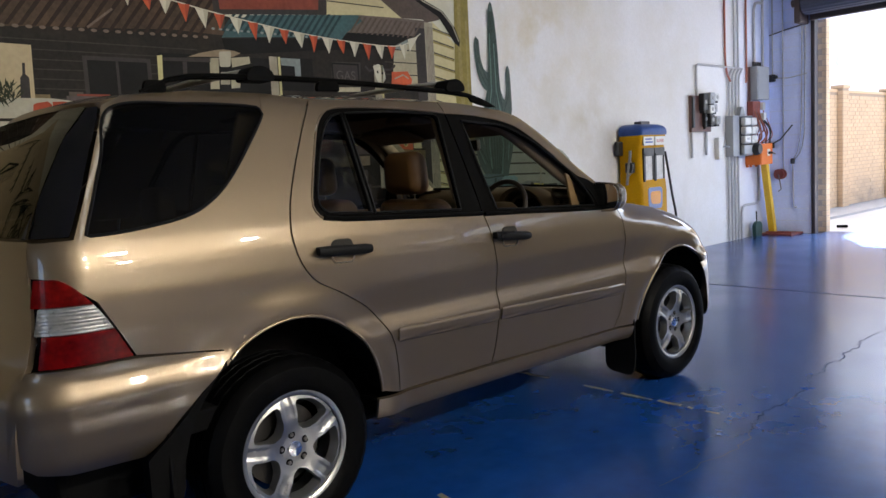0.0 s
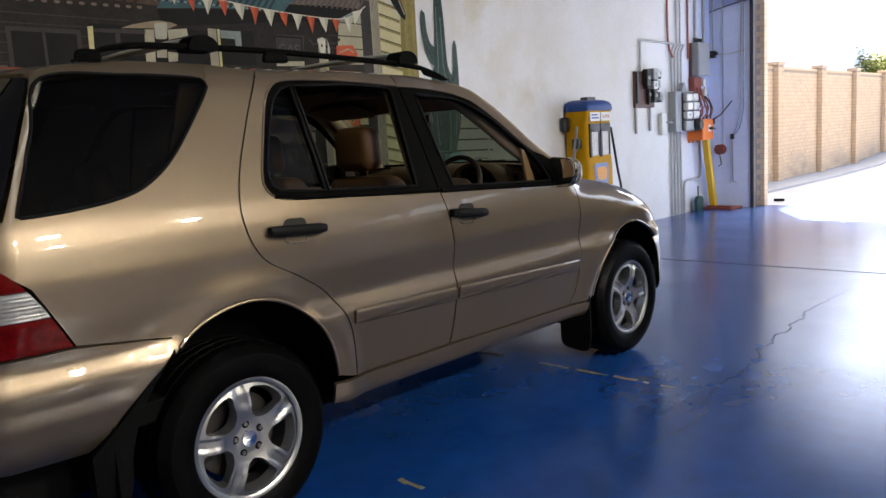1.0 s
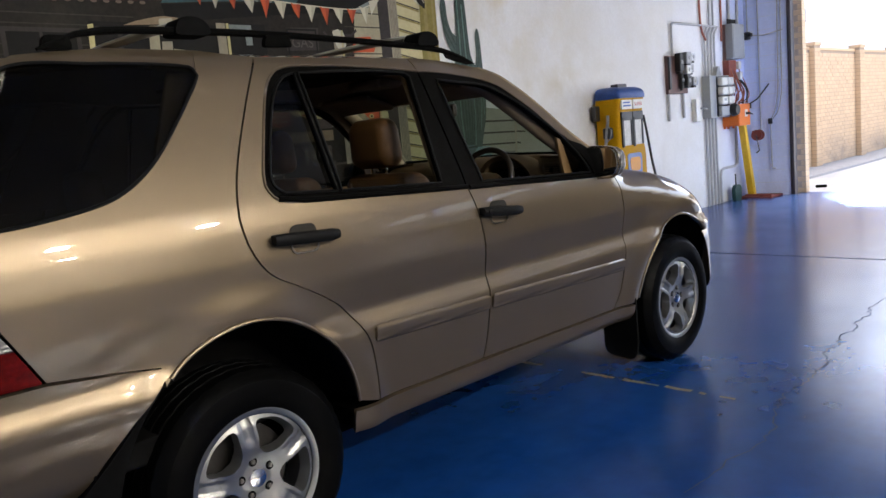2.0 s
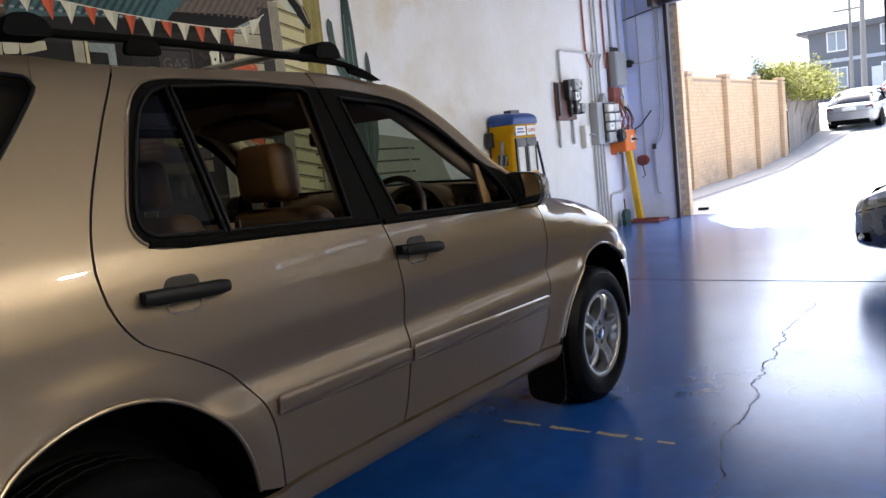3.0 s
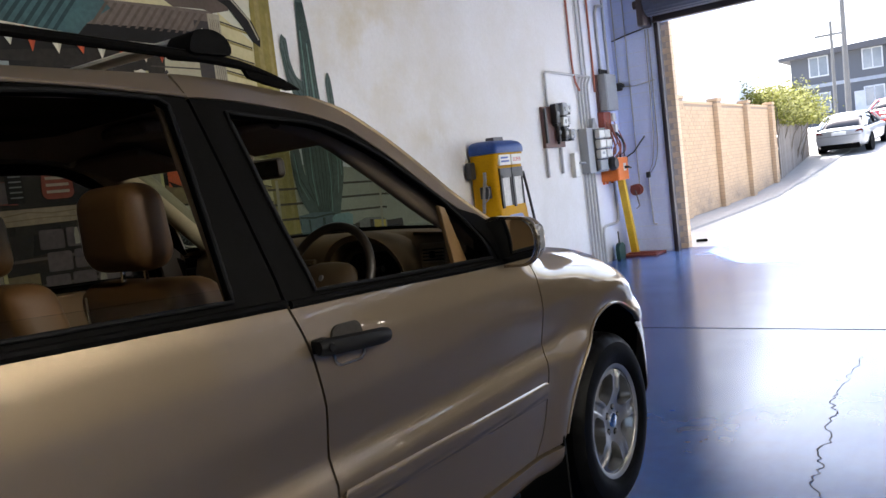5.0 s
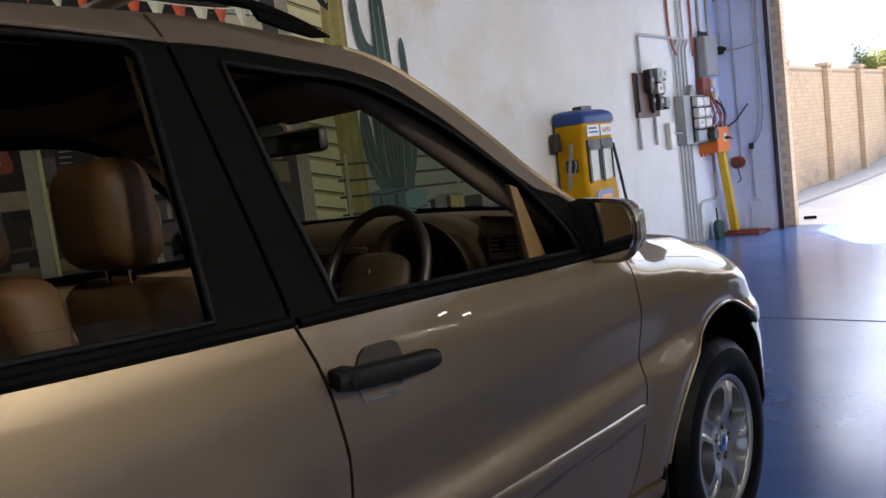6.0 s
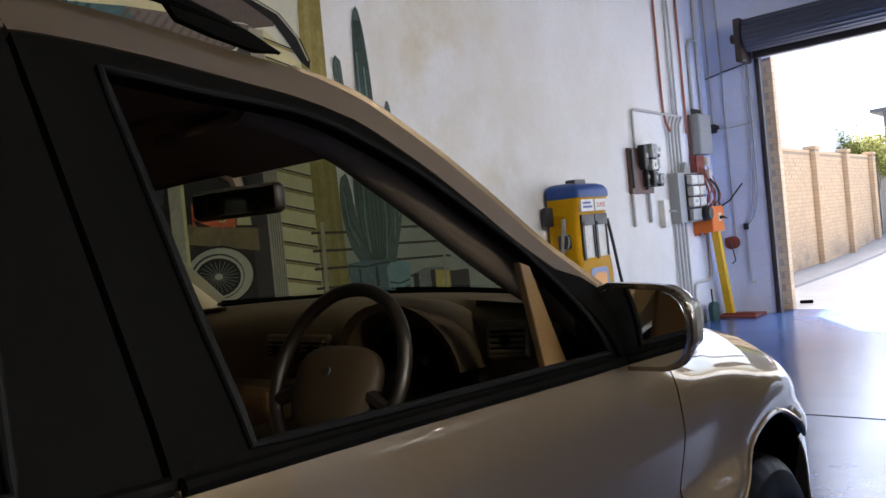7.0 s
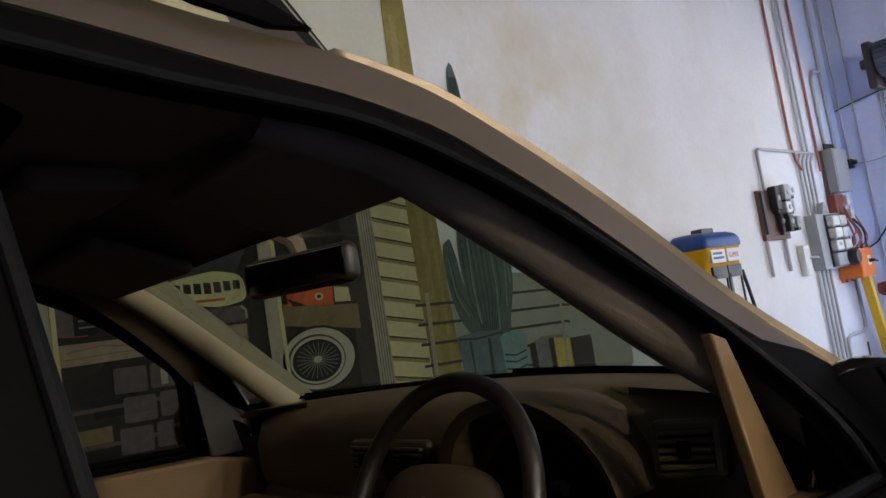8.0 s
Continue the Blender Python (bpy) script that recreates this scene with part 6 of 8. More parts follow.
for x in (0.36, -0.36, 0.0):
    rs = part("rear_seat", cushion((x - 0.18, 0.18, 0.55), (x + 0.18, 0.66, 0.78), 0.06), TAN_TRIM, car, "tan leather rear seat", True, 60)
    part("backrest", cushion((x - 0.18, 0.10, 0.70), (x + 0.18, 0.24, 1.20), 0.06, 0.10), TAN_TRIM, rs, "", True, 60)
    if x:
        # darker than the front headrests: shade at the back is put into the colour
        part("headrest", cushion((x - 0.12, -0.01, 1.225), (x + 0.12, 0.10, 1.41), 0.045, 0.0, 0.1), DASH, rs, "headrest with the cabin's shade in its colour", True, 60)

# door cards and pillars
for sgn in (1, -1):
    dc = slab([(1.14, 0.46), (2.18, 0.45), (2.18, 1.10), (1.95, 1.155), (1.12, 1.19)], "x", sgn * 0.775, sgn * 0.845, 0.012)
    part("door_card", dc, TAN_TRIM, fd if sgn > 0 else L[fd], "tan and cream inner door panel")
    dc = slab([(0.52, 0.50), (1.12, 0.47), (1.06, 1.195), (0.20, 1.245), (0.12, 1.10), (0.48, 0.80)], "x", sgn * 0.775, sgn * 0.845, 0.012)
    part("door_card", dc, TAN_TRIM, rdo if sgn > 0 else L[rdo], "tan and cream inner door panel")
    part("arm_rest", box((sgn * 0.70 - 0.06, 1.25, 0.86), (sgn * 0.70 + 0.06, 1.80, 0.93), 0.025, 3), LEATHER, fd if sgn > 0 else L[fd])
    # corner trim by the mirror, tan near and darkened for shade on the far side, and the windscreen post lining
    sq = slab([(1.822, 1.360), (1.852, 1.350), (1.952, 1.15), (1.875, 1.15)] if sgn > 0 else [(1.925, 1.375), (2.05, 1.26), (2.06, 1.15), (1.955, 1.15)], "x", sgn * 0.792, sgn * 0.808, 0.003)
    # far trim takes a dark brown: the shade there is put into its colour
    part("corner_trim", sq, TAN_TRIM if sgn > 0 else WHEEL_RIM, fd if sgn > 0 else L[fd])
    off, fwd = 0.075, 0.01
    pts = [Vector((-x_, y, z)) for x_, y, z in ((0.60, 1.50, 1.70), (0.62, 1.66, 1.662), (0.65, 1.80, 1.580), (0.68, 1.94, 1.470), (0.70, 2.07, 1.360), (0.715, 2.18, 1.262), (0.72, 2.24, 1.20))] if sgn < 0 else [Vector((half(y, z) - off, y + fwd, z - 0.028)) for y, z in ((1.43, 1.69), (1.568, 1.645), (1.671, 1.572), (1.781, 1.482), (1.90, 1.375), (2.02, 1.26), (2.08, 1.20))]
    # one cloth on both sides: near shade and far light put into the colours
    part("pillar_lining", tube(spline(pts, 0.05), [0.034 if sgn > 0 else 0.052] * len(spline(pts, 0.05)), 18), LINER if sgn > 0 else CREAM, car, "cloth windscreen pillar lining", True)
    cl = slab([(0.992, 1.69), (1.05, 1.69), (1.05, 1.16), (0.965, 1.16)], "x", sgn * 0.645, sgn * 0.662, 0.006)
    for v in cl.verts:
        v.co.x += sgn * max(0.0, (1.69 - v.co.z)) * 0.38
    part("post_lining", cl, TAN_TRIM, car, "tan centre post lining")
    cs = slab([(0.0, 1.70), (0.22, 1.70), (0.13, 1.40), (0.06, 1.25), (-0.2, 1.25), (-0.12, 1.45)], "x", sgn * 0.60, sgn * 0.62, 0.006)
    for v in cs.verts:
        v.co.x += sgn * max(0.0, (1.70 - v.co.z)) * 0.38
    part("rear_post_lining", cs, LINER, car)

# dashboard
db = bmesh.new()
prof = [(2.40, 1.20), (2.32, 1.268), (2.16, 1.272), (2.06, 1.260), (2.005, 1.234), (1.985, 1.18), (1.985, 1.11), (2.00, 1.07), (1.97, 1.02), (1.98, 0.80), (2.06, 0.62), (2.28, 0.62)]
rows_ = []
for x in [-0.720] + [float(v) for v in np.linspace(-0.69, 0.69, 29)] + [0.720]:
    k = 1.0 if abs(x) < 0.70 else 0.92
    rows_.append([db.verts.new((x, 2.2 + (y - 2.2) * k + (0.06 * (x / 0.720) ** 2 if y < 2.1 else -0.15 * (x / 0.720) ** 2), 0.9 + (z - 0.9) * (1 if k == 1 else 0.96) - 0.012 * (x / 0.720) ** 2)) for y, z in prof])
for A, B in zip(rows_, rows_[1:]):
    for i in range(len(prof)):
        j = (i + 1) % len(prof)
        db.faces.new((A[i], A[j], B[j], B[i]))
db.faces.new(rows_[0][::-1])
db.faces.new(rows_[-1])
dash = part("dashboard", db, DASH, car, "brown and tan moulded dashboard", True, 50)
part("lower_panel", box((0.12, 1.965, 0.86), (0.70, 2.02, 1.075), 0.02, 3), LEATHER, dash, "tan lower panel")
part("lower_panel", box((-0.70, 1.965, 0.84), (-0.16, 2.02, 1.05), 0.02, 3), LEATHER, dash, "tan glovebox lid")
# instrument hood: an arch over a dark recess
hood = bmesh.new()
arcs = []
for yy, rx, rz, zc in ((1.915, 0.185, 0.150, 1.135), (1.96, 0.195, 0.158, 1.135), (2.08, 0.18, 0.145, 1.130), (2.18, 0.14, 0.09, 1.120), (2.12, 0.165, 0.118, 1.130), (1.925, 0.165, 0.130, 1.135)):
    arcs.append([hood.verts.new((0.385 + rx * math.cos(radians(a)), yy - 0.02 * math.sin(radians(a)), zc + rz * math.sin(radians(a)))) for a in range(0, 181, 12)])
for A, B in zip(arcs, arcs[1:] + arcs[:1]):
    for i in range(len(A) - 1):
        hood.faces.new((A[i], A[i + 1], B[i + 1], B[i]))
part("instrument_hood", hood, DASH, dash, "", True, 50)
part("instrument_panel", box((0.23, 2.03, 1.06), (0.54, 2.06, 1.212), 0.02), GLOSS_BLACK, dash, "black instrument dials")
# black block put in for the shade under the hood
part("dial_recess", slab([(0.235, 1.06), (0.535, 1.06), (0.535, 1.14), (0.47, 1.212), (0.30, 1.212), (0.235, 1.14)], "y", 1.975, 2.03, 0.01), WELL, dash)
part("instrument_surround", box((0.215, 1.955, 1.04), (0.555, 1.985, 1.125), 0.02), BLACK_TRIM, dash)


def vent(x0, x1, y0, z0, z1, par, yaw):
    m = pose((x0 + x1) / 2, y0, (z0 + z1) / 2, -8, 0, yaw)
    w, hh = (x1 - x0) / 2, (z1 - z0) / 2
    fr = part("air_vent", box((-w, -0.012, -hh), (w, 0.02, hh), 0.012, 3, m), DASH, par)
    part("vent_recess", box((-w + 0.012, -0.0145, -hh + 0.012), (w - 0.012, 0.01, hh - 0.012), 0.006, 2, m), WELL, fr)
    for i in range(5):
        z = -hh + 0.012 + (2 * hh - 0.024) * (i + 0.5) / 5
        part("vent_slat", box((-w + 0.014, -0.020, z - 0.0035), (w - 0.014, -0.006, z + 0.0035), 0.0015, 1, m), DASH, fr)
    part("vent_knob", box((-0.01, -0.026, -0.012), (0.01, -0.014, 0.012), 0.003, 1, m), BLACK_TRIM, fr)


vent(0.590, 0.695, 1.998, 1.150, 1.232, dash, 12)
vent(-0.02, 0.10, 1.985, 1.12, 1.20, dash, 0)
vent(-0.16, -0.04, 1.985, 1.12, 1.20, dash, 0)
part("centre_console", box((-0.13, 1.50, 0.60), (0.11, 1.99, 0.98), 0.03, 3), DASH, dash)
part("radio", box((-0.10, 1.972, 0.99), (0.08, 2.0, 1.09), 0.006), GLOSS_BLACK, dash, "black radio panel")

# steering wheel
sw_m = pose(0.352, 1.772, 1.150, 65)
ring = bmesh.new()
add_tube(ring, [sw_m @ Vector((0.19 * math.cos(2 * math.pi * i / 40), 0.19 * math.sin(2 * math.pi * i / 40), 0)) for i in range(40)], 0.0155, 10, True)
sw = part("steering_wheel", ring, WHEEL_RIM, car, "dark brown leather steering wheel", True, 60)
pad = bmesh.new()
bmesh.ops.create_uvsphere(pad, u_segments=32, v_segments=16, radius=1.0)
for v in pad.verts:
    v.co = Vector((0.128 * math.copysign(abs(v.co.x) ** 0.7, v.co.x) * (1 + 0.12 * v.co.y), 0.100 * math.copysign(abs(v.co.y) ** 0.7, v.co.y) - 0.035, 0.036 * v.co.z - 0.006))
part("airbag_pad", pad, mat("brown_pad", (0.050, 0.032, 0.014), 0.55, var=0.08, scale=6, fine=200, bump=0.06), sw, "", True, 60).matrix_basis = sw_m
for a in (200, 340, 245, 295):
    p0, p1 = Vector((0.06 * math.cos(radians(a)), 0.05 * math.sin(radians(a)), -0.008)), Vector((0.185 * math.cos(radians(a)), 0.185 * math.sin(radians(a)), 0.0))
    part("spoke", tube([sw_m @ p0, sw_m @ p1], [0.024, 0.014], 8), WHEEL_RIM, sw, "", True)
part("badge", lathe([(0.0, 0.0315), (0.010, 0.031), (0.012, 0.026)], 16, sw_m), ALLOY, sw)
part("column", tube([sw_m @ Vector((0, 0, -0.02)), sw_m @ Vector((0, 0, -0.22))], 0.045, 12), BLACK_TRIM, dash, "", True)
for sx in (-1, 1):
    part("stalk", tube([sw_m @ Vector((0.03 * sx, 0.02, -0.06)), sw_m @ Vector((0.16 * sx, 0.045, -0.055)), sw_m @ Vector((0.19 * sx, 0.05, -0.055))], [0.007, 0.008, 0.011], 8), BLACK_TRIM, dash, "", True)

# visors, interior mirror
for sx in (0.40, -0.40):
    part("sun_visor", cushion((sx - 0.22, -0.10, -0.014), (sx + 0.22, 0.10, 0.014), 0.012), LINER, car, "", True).matrix_basis = pose(0, 1.60, 1.628, -18)
sheet("header_panel", [(-0.60, 0.0), (0.60, 0.0), (0.60, 1.0), (-0.60, 1.0)], lambda x, t_: (x, 1.36 + 0.36 * t_ - 0.05 * (x / 0.6) ** 2, 1.752 - 0.035 * t_ - 0.105 * t_ ** 2 - 0.045 * (x / 0.6) ** 2 * (1 - 0.5 * t_)), LINER, car, step=0.08, rim=0.012, label="beige cloth panel above the windscreen")
part("map_lamp", box((-0.12, 1.33, 1.68), (0.12, 1.50, 1.725), 0.02, 3), LINER, car)
im = part("rear_view_mirror", box((-0.13, -0.02, -0.037), (0.13, 0.02, 0.037), 0.02, 4, pose(0.03, 1.80, 1.548, 0, 0, 18)), WHEEL_RIM, car, "dark interior mirror", True)
part("mirror_glass", box((-0.118, -0.0225, -0.029), (0.118, -0.0195, 0.029), 0.002, 1, pose(0.03, 1.80, 1.548, 0, 0, 18)), mat("cabin_mirror", (0.5, 0.48, 0.42), 0.05, metal=1.0, var=0.0, rvar=0.0), im)
part("mirror_stem", tube([(0.03, 1.81, 1.565), (0.02, 1.80, 1.61), (0.0, 1.72, 1.68)], [0.014, 0.02, 0.035], 8), LINER, im, "", True)

# ---- roller door, floor marks, ceiling lamps ----
roller = thing("roller_door", pose(0, YD - 0.02, HEAD), "dark grey roller door rolled up above the opening", "roller door", kind="structure")
dr = bmesh.new()
n = 44
A = [dr.verts.new((-1.66, -0.24 + (0.205 + 0.008 * (k % 2)) * math.cos(2 * math.pi * k / n), 0.265 + (0.205 + 0.008 * (k % 2)) * math.sin(2 * math.pi * k / n))) for k in range(n)]
B = [dr.verts.new((1.40, v.co.y, v.co.z)) for v in A]
for k in range(n):
    dr.faces.new((A[k], A[(k + 1) % n], B[(k + 1) % n], B[k]))
dr.faces.new(A[::-1])
dr.faces.new(B)
part("rolled_curtain", dr, SHUTTER, roller)
bar_ = box((-1.66, -0.075, -0.005), (1.32, -0.035, 0.10), 0.006)
add_box(bar_, (-1.66, -0.10, -0.012), (1.32, -0.01, 0.012), 0.003)
part("bottom_rail", bar_, STEEL_DARK, roller)
part("end_bracket", box((-1.80, -0.34, -0.06), (-1.70, -0.01, 0.50), 0.02), STEEL_DARK, roller)
part("axle_cap", lathe([(0.0, 0.0), (0.06, 0.0), (0.06, 0.06), (0.0, 0.06)], 16, pose(-1.86, -0.24, 0.26, 0, 90)), STEEL_DARK, roller)

YELLOW_LINE = mat("worn_yellow_paint", (0.17, 0.13, 0.06), 0.5, var=0.5, scale=20, fine=50)
CRACK = mat("crack_dark", (0.018, 0.022, 0.04), 0.9)
setting("floor_joint", box((XW + 0.02, 6.126, 0.0002), (RIGHT, 6.142, 0.0022)), CRACK, "dark expansion joint across the blue floor", "joint")
pts = [(1.66, 1.30), (1.674, 1.58), (1.71, 1.92), (1.70, 2.088), (1.62, 2.254), (1.60, 2.40), (1.568, 2.538), (1.60, 2.75), (1.575, 2.9), (1.60, 3.02), (1.575, 3.12), (1.50, 3.264), (1.52, 3.45), (1.475, 3.62), (1.505, 3.80), (1.455, 3.98), (1.47, 4.20), (1.42, 4.40), (1.425, 4.55), (1.45, 4.75), (1.44, 4.95), (1.465, 5.153), (1.46, 5.4)]
rc = random.Random(5)
fine = []
for a, b in zip(pts, pts[1:]):
    for j in range(5):
        f = j / 5
        fine.append((a[0] + (b[0] - a[0]) * f + rc.uniform(-0.014, 0.014), a[1] + (b[1] - a[1]) * f))
ck = bmesh.new()
vl = []
for i, (x, y) in enumerate(fine):
    w = 0.0027 * (0.5 + rc.random()) * (1 if 6 < i < 90 else 0.8)
    vl.append((ck.verts.new((x - w, y, 0.0012)), ck.verts.new((x + w, y, 0.0012))))
for a, b in zip(vl, vl[1:]):
    ck.faces.new((a[0], a[1], b[1], b[0]))
setting("floor_crack", ck, CRACK, "long jagged crack in the blue floor", "crack")
ym = bmesh.new()
ry = random.Random(8)
for x0, x1, y0 in ((0.45, 0.93, 2.325), (1.02, 1.20, 2.33), (1.215, 1.37, 2.325), (0.98, 1.18, 0.62), (1.26, 1.34, 0.60), (1.10, 1.16, 4.25), (-0.3, 0.2, 2.32)):
    x = x0
    while x < x1:
        w = ry.uniform(0.03, 0.09)
        if ry.random() < 0.8:
            h0, h1 = ry.uniform(0.008, 0.022), ry.uniform(0.008, 0.022)
            vs_ = [ym.verts.new(p) for p in ((x, y0 - h0, 0.001), (x + w, y0 - h1, 0.001), (x + w, y0 + h0, 0.001), (x, y0 + h1, 0.001))]
            ym.faces.new(vs_)
        x += w
setting("floor_line", ym, YELLOW_LINE, "worn yellow bay line on the blue floor", "floor marking")

TUBE = mat("lamp_glow", (1.0, 0.90, 0.75), 0.5, glow=LAMP)
LAMP_BODY = mat("lamp_body", (0.7, 0.7, 0.68), 0.5)


def ceiling_lamp():
    t = thing("ceiling_lamp", None, "white fluorescent batten lamp hung below the ceiling", "lamp", "ceiling lamps")
    part("housing", box((-0.11, -0.18, 0.03), (0.11, 0.18, 0.10), 0.015), LAMP_BODY, t)
    for x in (-0.075, 0.0, 0.075):
        part("tube", tube([(x, -0.15, 0.0), (x, 0.15, 0.0)], 0.014, 10), TUBE, t)
    for y in (-0.12, 0.12):
        part("hanger", tube([(0, y, 0.1), (0, y, TOP - 4.9)], 0.006, 6), STEEL_DARK, t)
    return t


lamp = ceiling_lamp()
spots = [(x, y) for x, ys_ in ((8.9, (-0.75, 1.9, 4.55)), (12.6, (-0.4, 3.0))) for y in ys_]
lamp.matrix_basis = pose(spots[0][0], spots[0][1], 4.9)
for x, y in spots[1:]:
    copy_thing(lamp, pose(x, y, 4.9))

# ---- petrol pump ----
PUMP_Y = mat("pump_yellow", (0.46, 0.245, 0.0012), 0.5, var=0.12, scale=3, fine=60, spec=0.08, col2=(0.34, 0.17, 0.003), amount=0.4)
PUMP_B = mat("pump_blue", (0.020, 0.055, 0.21), 0.4, var=0.2, scale=4, fine=60, spec=0.25, col2=(0.08, 0.13, 0.28), amount=0.4)
PANEL_W = mat("panel_white", (0.66, 0.66, 0.62), 0.4, var=0.08, scale=5)
SILVER_DULL = mat("dull_silver", (0.30, 0.30, 0.29), 0.4, metal=0.5, var=0.25, scale=9)
pump = thing("petrol_pump", pose(-2.33, 6.90, 0), "old yellow petrol pump with a blue domed top against the wall", "petrol pump")
bd = bmesh.new()
sec = [(0.0, 1.06, 1.03), (0.06, 1.06, 1.03), (0.09, 1.0, 1.0), (0.95, 1.0, 1.0), (1.05, 1.0, 0.97), (1.12, 1.0, 0.93), (1.52, 1.0, 0.93), (1.60, 1.0, 0.97), (1.665, 1.0, 1.0)]


def pump_ring(bm, z, sy, sx):
    out = rounded([(0.0, 0.30 - 0.30 * sy), (0.34 * sx, 0.30 - 0.30 * sy), (0.34 * sx, 0.30 + 0.30 * sy), (0.0, 0.30 + 0.30 * sy)], 0.045, 4)
    return [bm.verts.new((a, b, z)) for a, b in out]


rings = [pump_ring(bd, *s_) for s_ in sec]
for A, B in zip(rings, rings[1:]):
    for i in range(len(A)):
        bd.faces.new((A[i], A[(i + 1) % len(A)], B[(i + 1) % len(A)], B[i]))
bd.faces.new(rings[0][::-1])
bd.faces.new(rings[-1])
part("body", bd, PUMP_Y, pump, "yellow enamelled body", True, 40)
dm = bmesh.new()
rings = [pump_ring(dm, z, s_, s_) for z, s_ in ((1.667, 1.03), (1.70, 1.04), (1.74, 1.02), (1.775, 0.95), (1.80, 0.80), (1.812, 0.5))]
for A, B in zip(rings, rings[1:]):
    for i in range(len(A)):
        dm.faces.new((A[i], A[(i + 1) % len(A)], B[(i + 1) % len(A)], B[i]))
dm.faces.new(rings[0][::-1])
dm.faces.new(rings[-1])
part("dome", dm, PUMP_B, pump, "faded blue domed top", True, 50)
part("finial", slab(rounded(rect(0.20, 0.40, 1.79, 1.845), 0.012), "x", 0.12, 0.22, 0.006), STEEL_DARK, pump, "small dark fitting on the dome")
LETTER_RED = mat("letter_red", (0.45, 0.05, 0.03), 0.5)
for k, (y0, mt) in enumerate(((0.06, "blue"), (0.32, "red"))):
    pw = part("price_panel", slab(rounded(rect(y0, y0 + 0.23, 1.535, 1.645), 0.012), "x", 0.325, 0.347, 0.003), PANEL_W, pump, "white panel with faded lettering")
    if mt == "red":
        lettering("SUPER", 0.045, LETTER_RED, pw, (0.3485, y0 + 0.025, 1.568))
        continue
    for j in range(2):
        part("lettering", box((0.347, y0 + 0.03, 1.565 + 0.038 * j), (0.349, y0 + 0.20 - 0.02 * j, 1.585 + 0.038 * j)), mat("letter_" + mt, (0.06, 0.10, 0.30) if mt == "blue" else (0.45, 0.05, 0.03), 0.5), pw)
for y0 in (0.075, 0.325):
    wn2 = part("dial_window", slab(rounded(rect(y0, y0 + 0.21, 1.10, 1.49), 0.01), "x", 0.30, 0.325, 0.004), SILVER_DULL, pump, "glazed dial window with a dark frame")
    part("dial_frame", slab(rounded(rect(y0 - 0.012, y0 + 0.222, 1.40, 1.505), 0.01), "x", 0.312, 0.338, 0.004), BLACK_RUB, wn2)
    part("dial_edge", box((0.31, y0 - 0.012, 1.08), (0.338, y0 + 0.030, 1.44), 0.004), BLACK_RUB, wn2)
    part("dial_edge", box((0.31, y0 + 0.20, 1.10), (0.335, y0 + 0.222, 1.42), 0.004), BLACK_RUB, wn2)
em = part("emblem", slab(rounded([(0.14, 0.74), (0.45, 0.72), (0.46, 1.0), (0.13, 1.0)], 0.06), "x", 0.335, 0.346, 0.003), mat("emblem_blue", (0.16, 0.22, 0.42), 0.5), pump, "blue and orange emblem shape")
part("emblem_face", slab(rounded([(0.19, 0.79), (0.41, 0.78), (0.42, 0.95), (0.18, 0.95)], 0.05), "x", 0.346, 0.350, 0.001), mat("emblem_orange", (0.65, 0.28, 0.03), 0.5), em)
# nozzle, holster and hose on the side
nz = bmesh.new()
add_tube(nz, spline([(0.20, -0.03, 1.48), (0.20, -0.035, 1.40), (0.19, -0.05, 1.30), (0.17, -0.05, 1.18), (0.15, -0.04, 1.05)], 0.05), 0.018, 8)
add_tube(nz, spline([(0.20, -0.04, 1.36), (0.25, -0.05, 1.30), (0.23, -0.05, 1.20), (0.18, -0.05, 1.16)], 0.04), 0.007, 6)
part("nozzle", nz, SILVER_DULL, pump, "metal nozzle on the side", True)
part("holster", box((0.13, -0.055, 1.20), (0.25, 0.0, 1.33), 0.015, 3), BLACK_RUB, pump)
part("side_bracket", box((0.01, -0.10, 1.42), (0.08, 0.0, 1.60), 0.015, 3), BLACK_RUB, pump)
part("hose", tube(spline([(0.30, 0.62, 1.45), (0.33, 0.64, 1.2), (0.34, 0.70, 0.9), (0.36, 0.76, 0.55), (0.30, 0.74, 0.25), (0.2, 0.66, 0.10), (0.12, 0.62, 0.30)], 0.06), 0.016, 8), BLACK_RUB, pump, "black rubber hose", True)

# ---- electrical gear on the side wall ----
GREY_BOX = mat("grey_enclosure", (0.30, 0.31, 0.31), 0.5, var=0.1, scale=5, fine=60)
WHITE_PL = mat("aged_white_plastic", (0.62, 0.61, 0.56), 0.4, var=0.1, scale=8)
PALE_METAL = mat("scuffed_pale_metal", (0.50, 0.50, 0.48), 0.35, metal=0.4, var=0.3, scale=14, fine=60)
BROWN_BD = mat("brown_board", (0.11, 0.055, 0.045), 0.6, var=0.2, scale=6, fine=70)
ORANGE = mat("orange_paint", (0.72, 0.17, 0.015), 0.4, var=0.12, scale=5, fine=60)
YEL_POST = mat("yellow_post_paint", (0.68, 0.42, 0.012), 0.4, var=0.15, scale=4, fine=60)
RED_PIPE = mat("red_conduit", (0.33, 0.10, 0.055), 0.5, var=0.15, scale=6)
GREY_PIPE = mat("grey_conduit", (0.42, 0.42, 0.42), 0.5, var=0.12, scale=6)
RUSTY = mat("rusty_red", (0.20, 0.045, 0.03), 0.6, var=0.3, scale=10, fine=60)

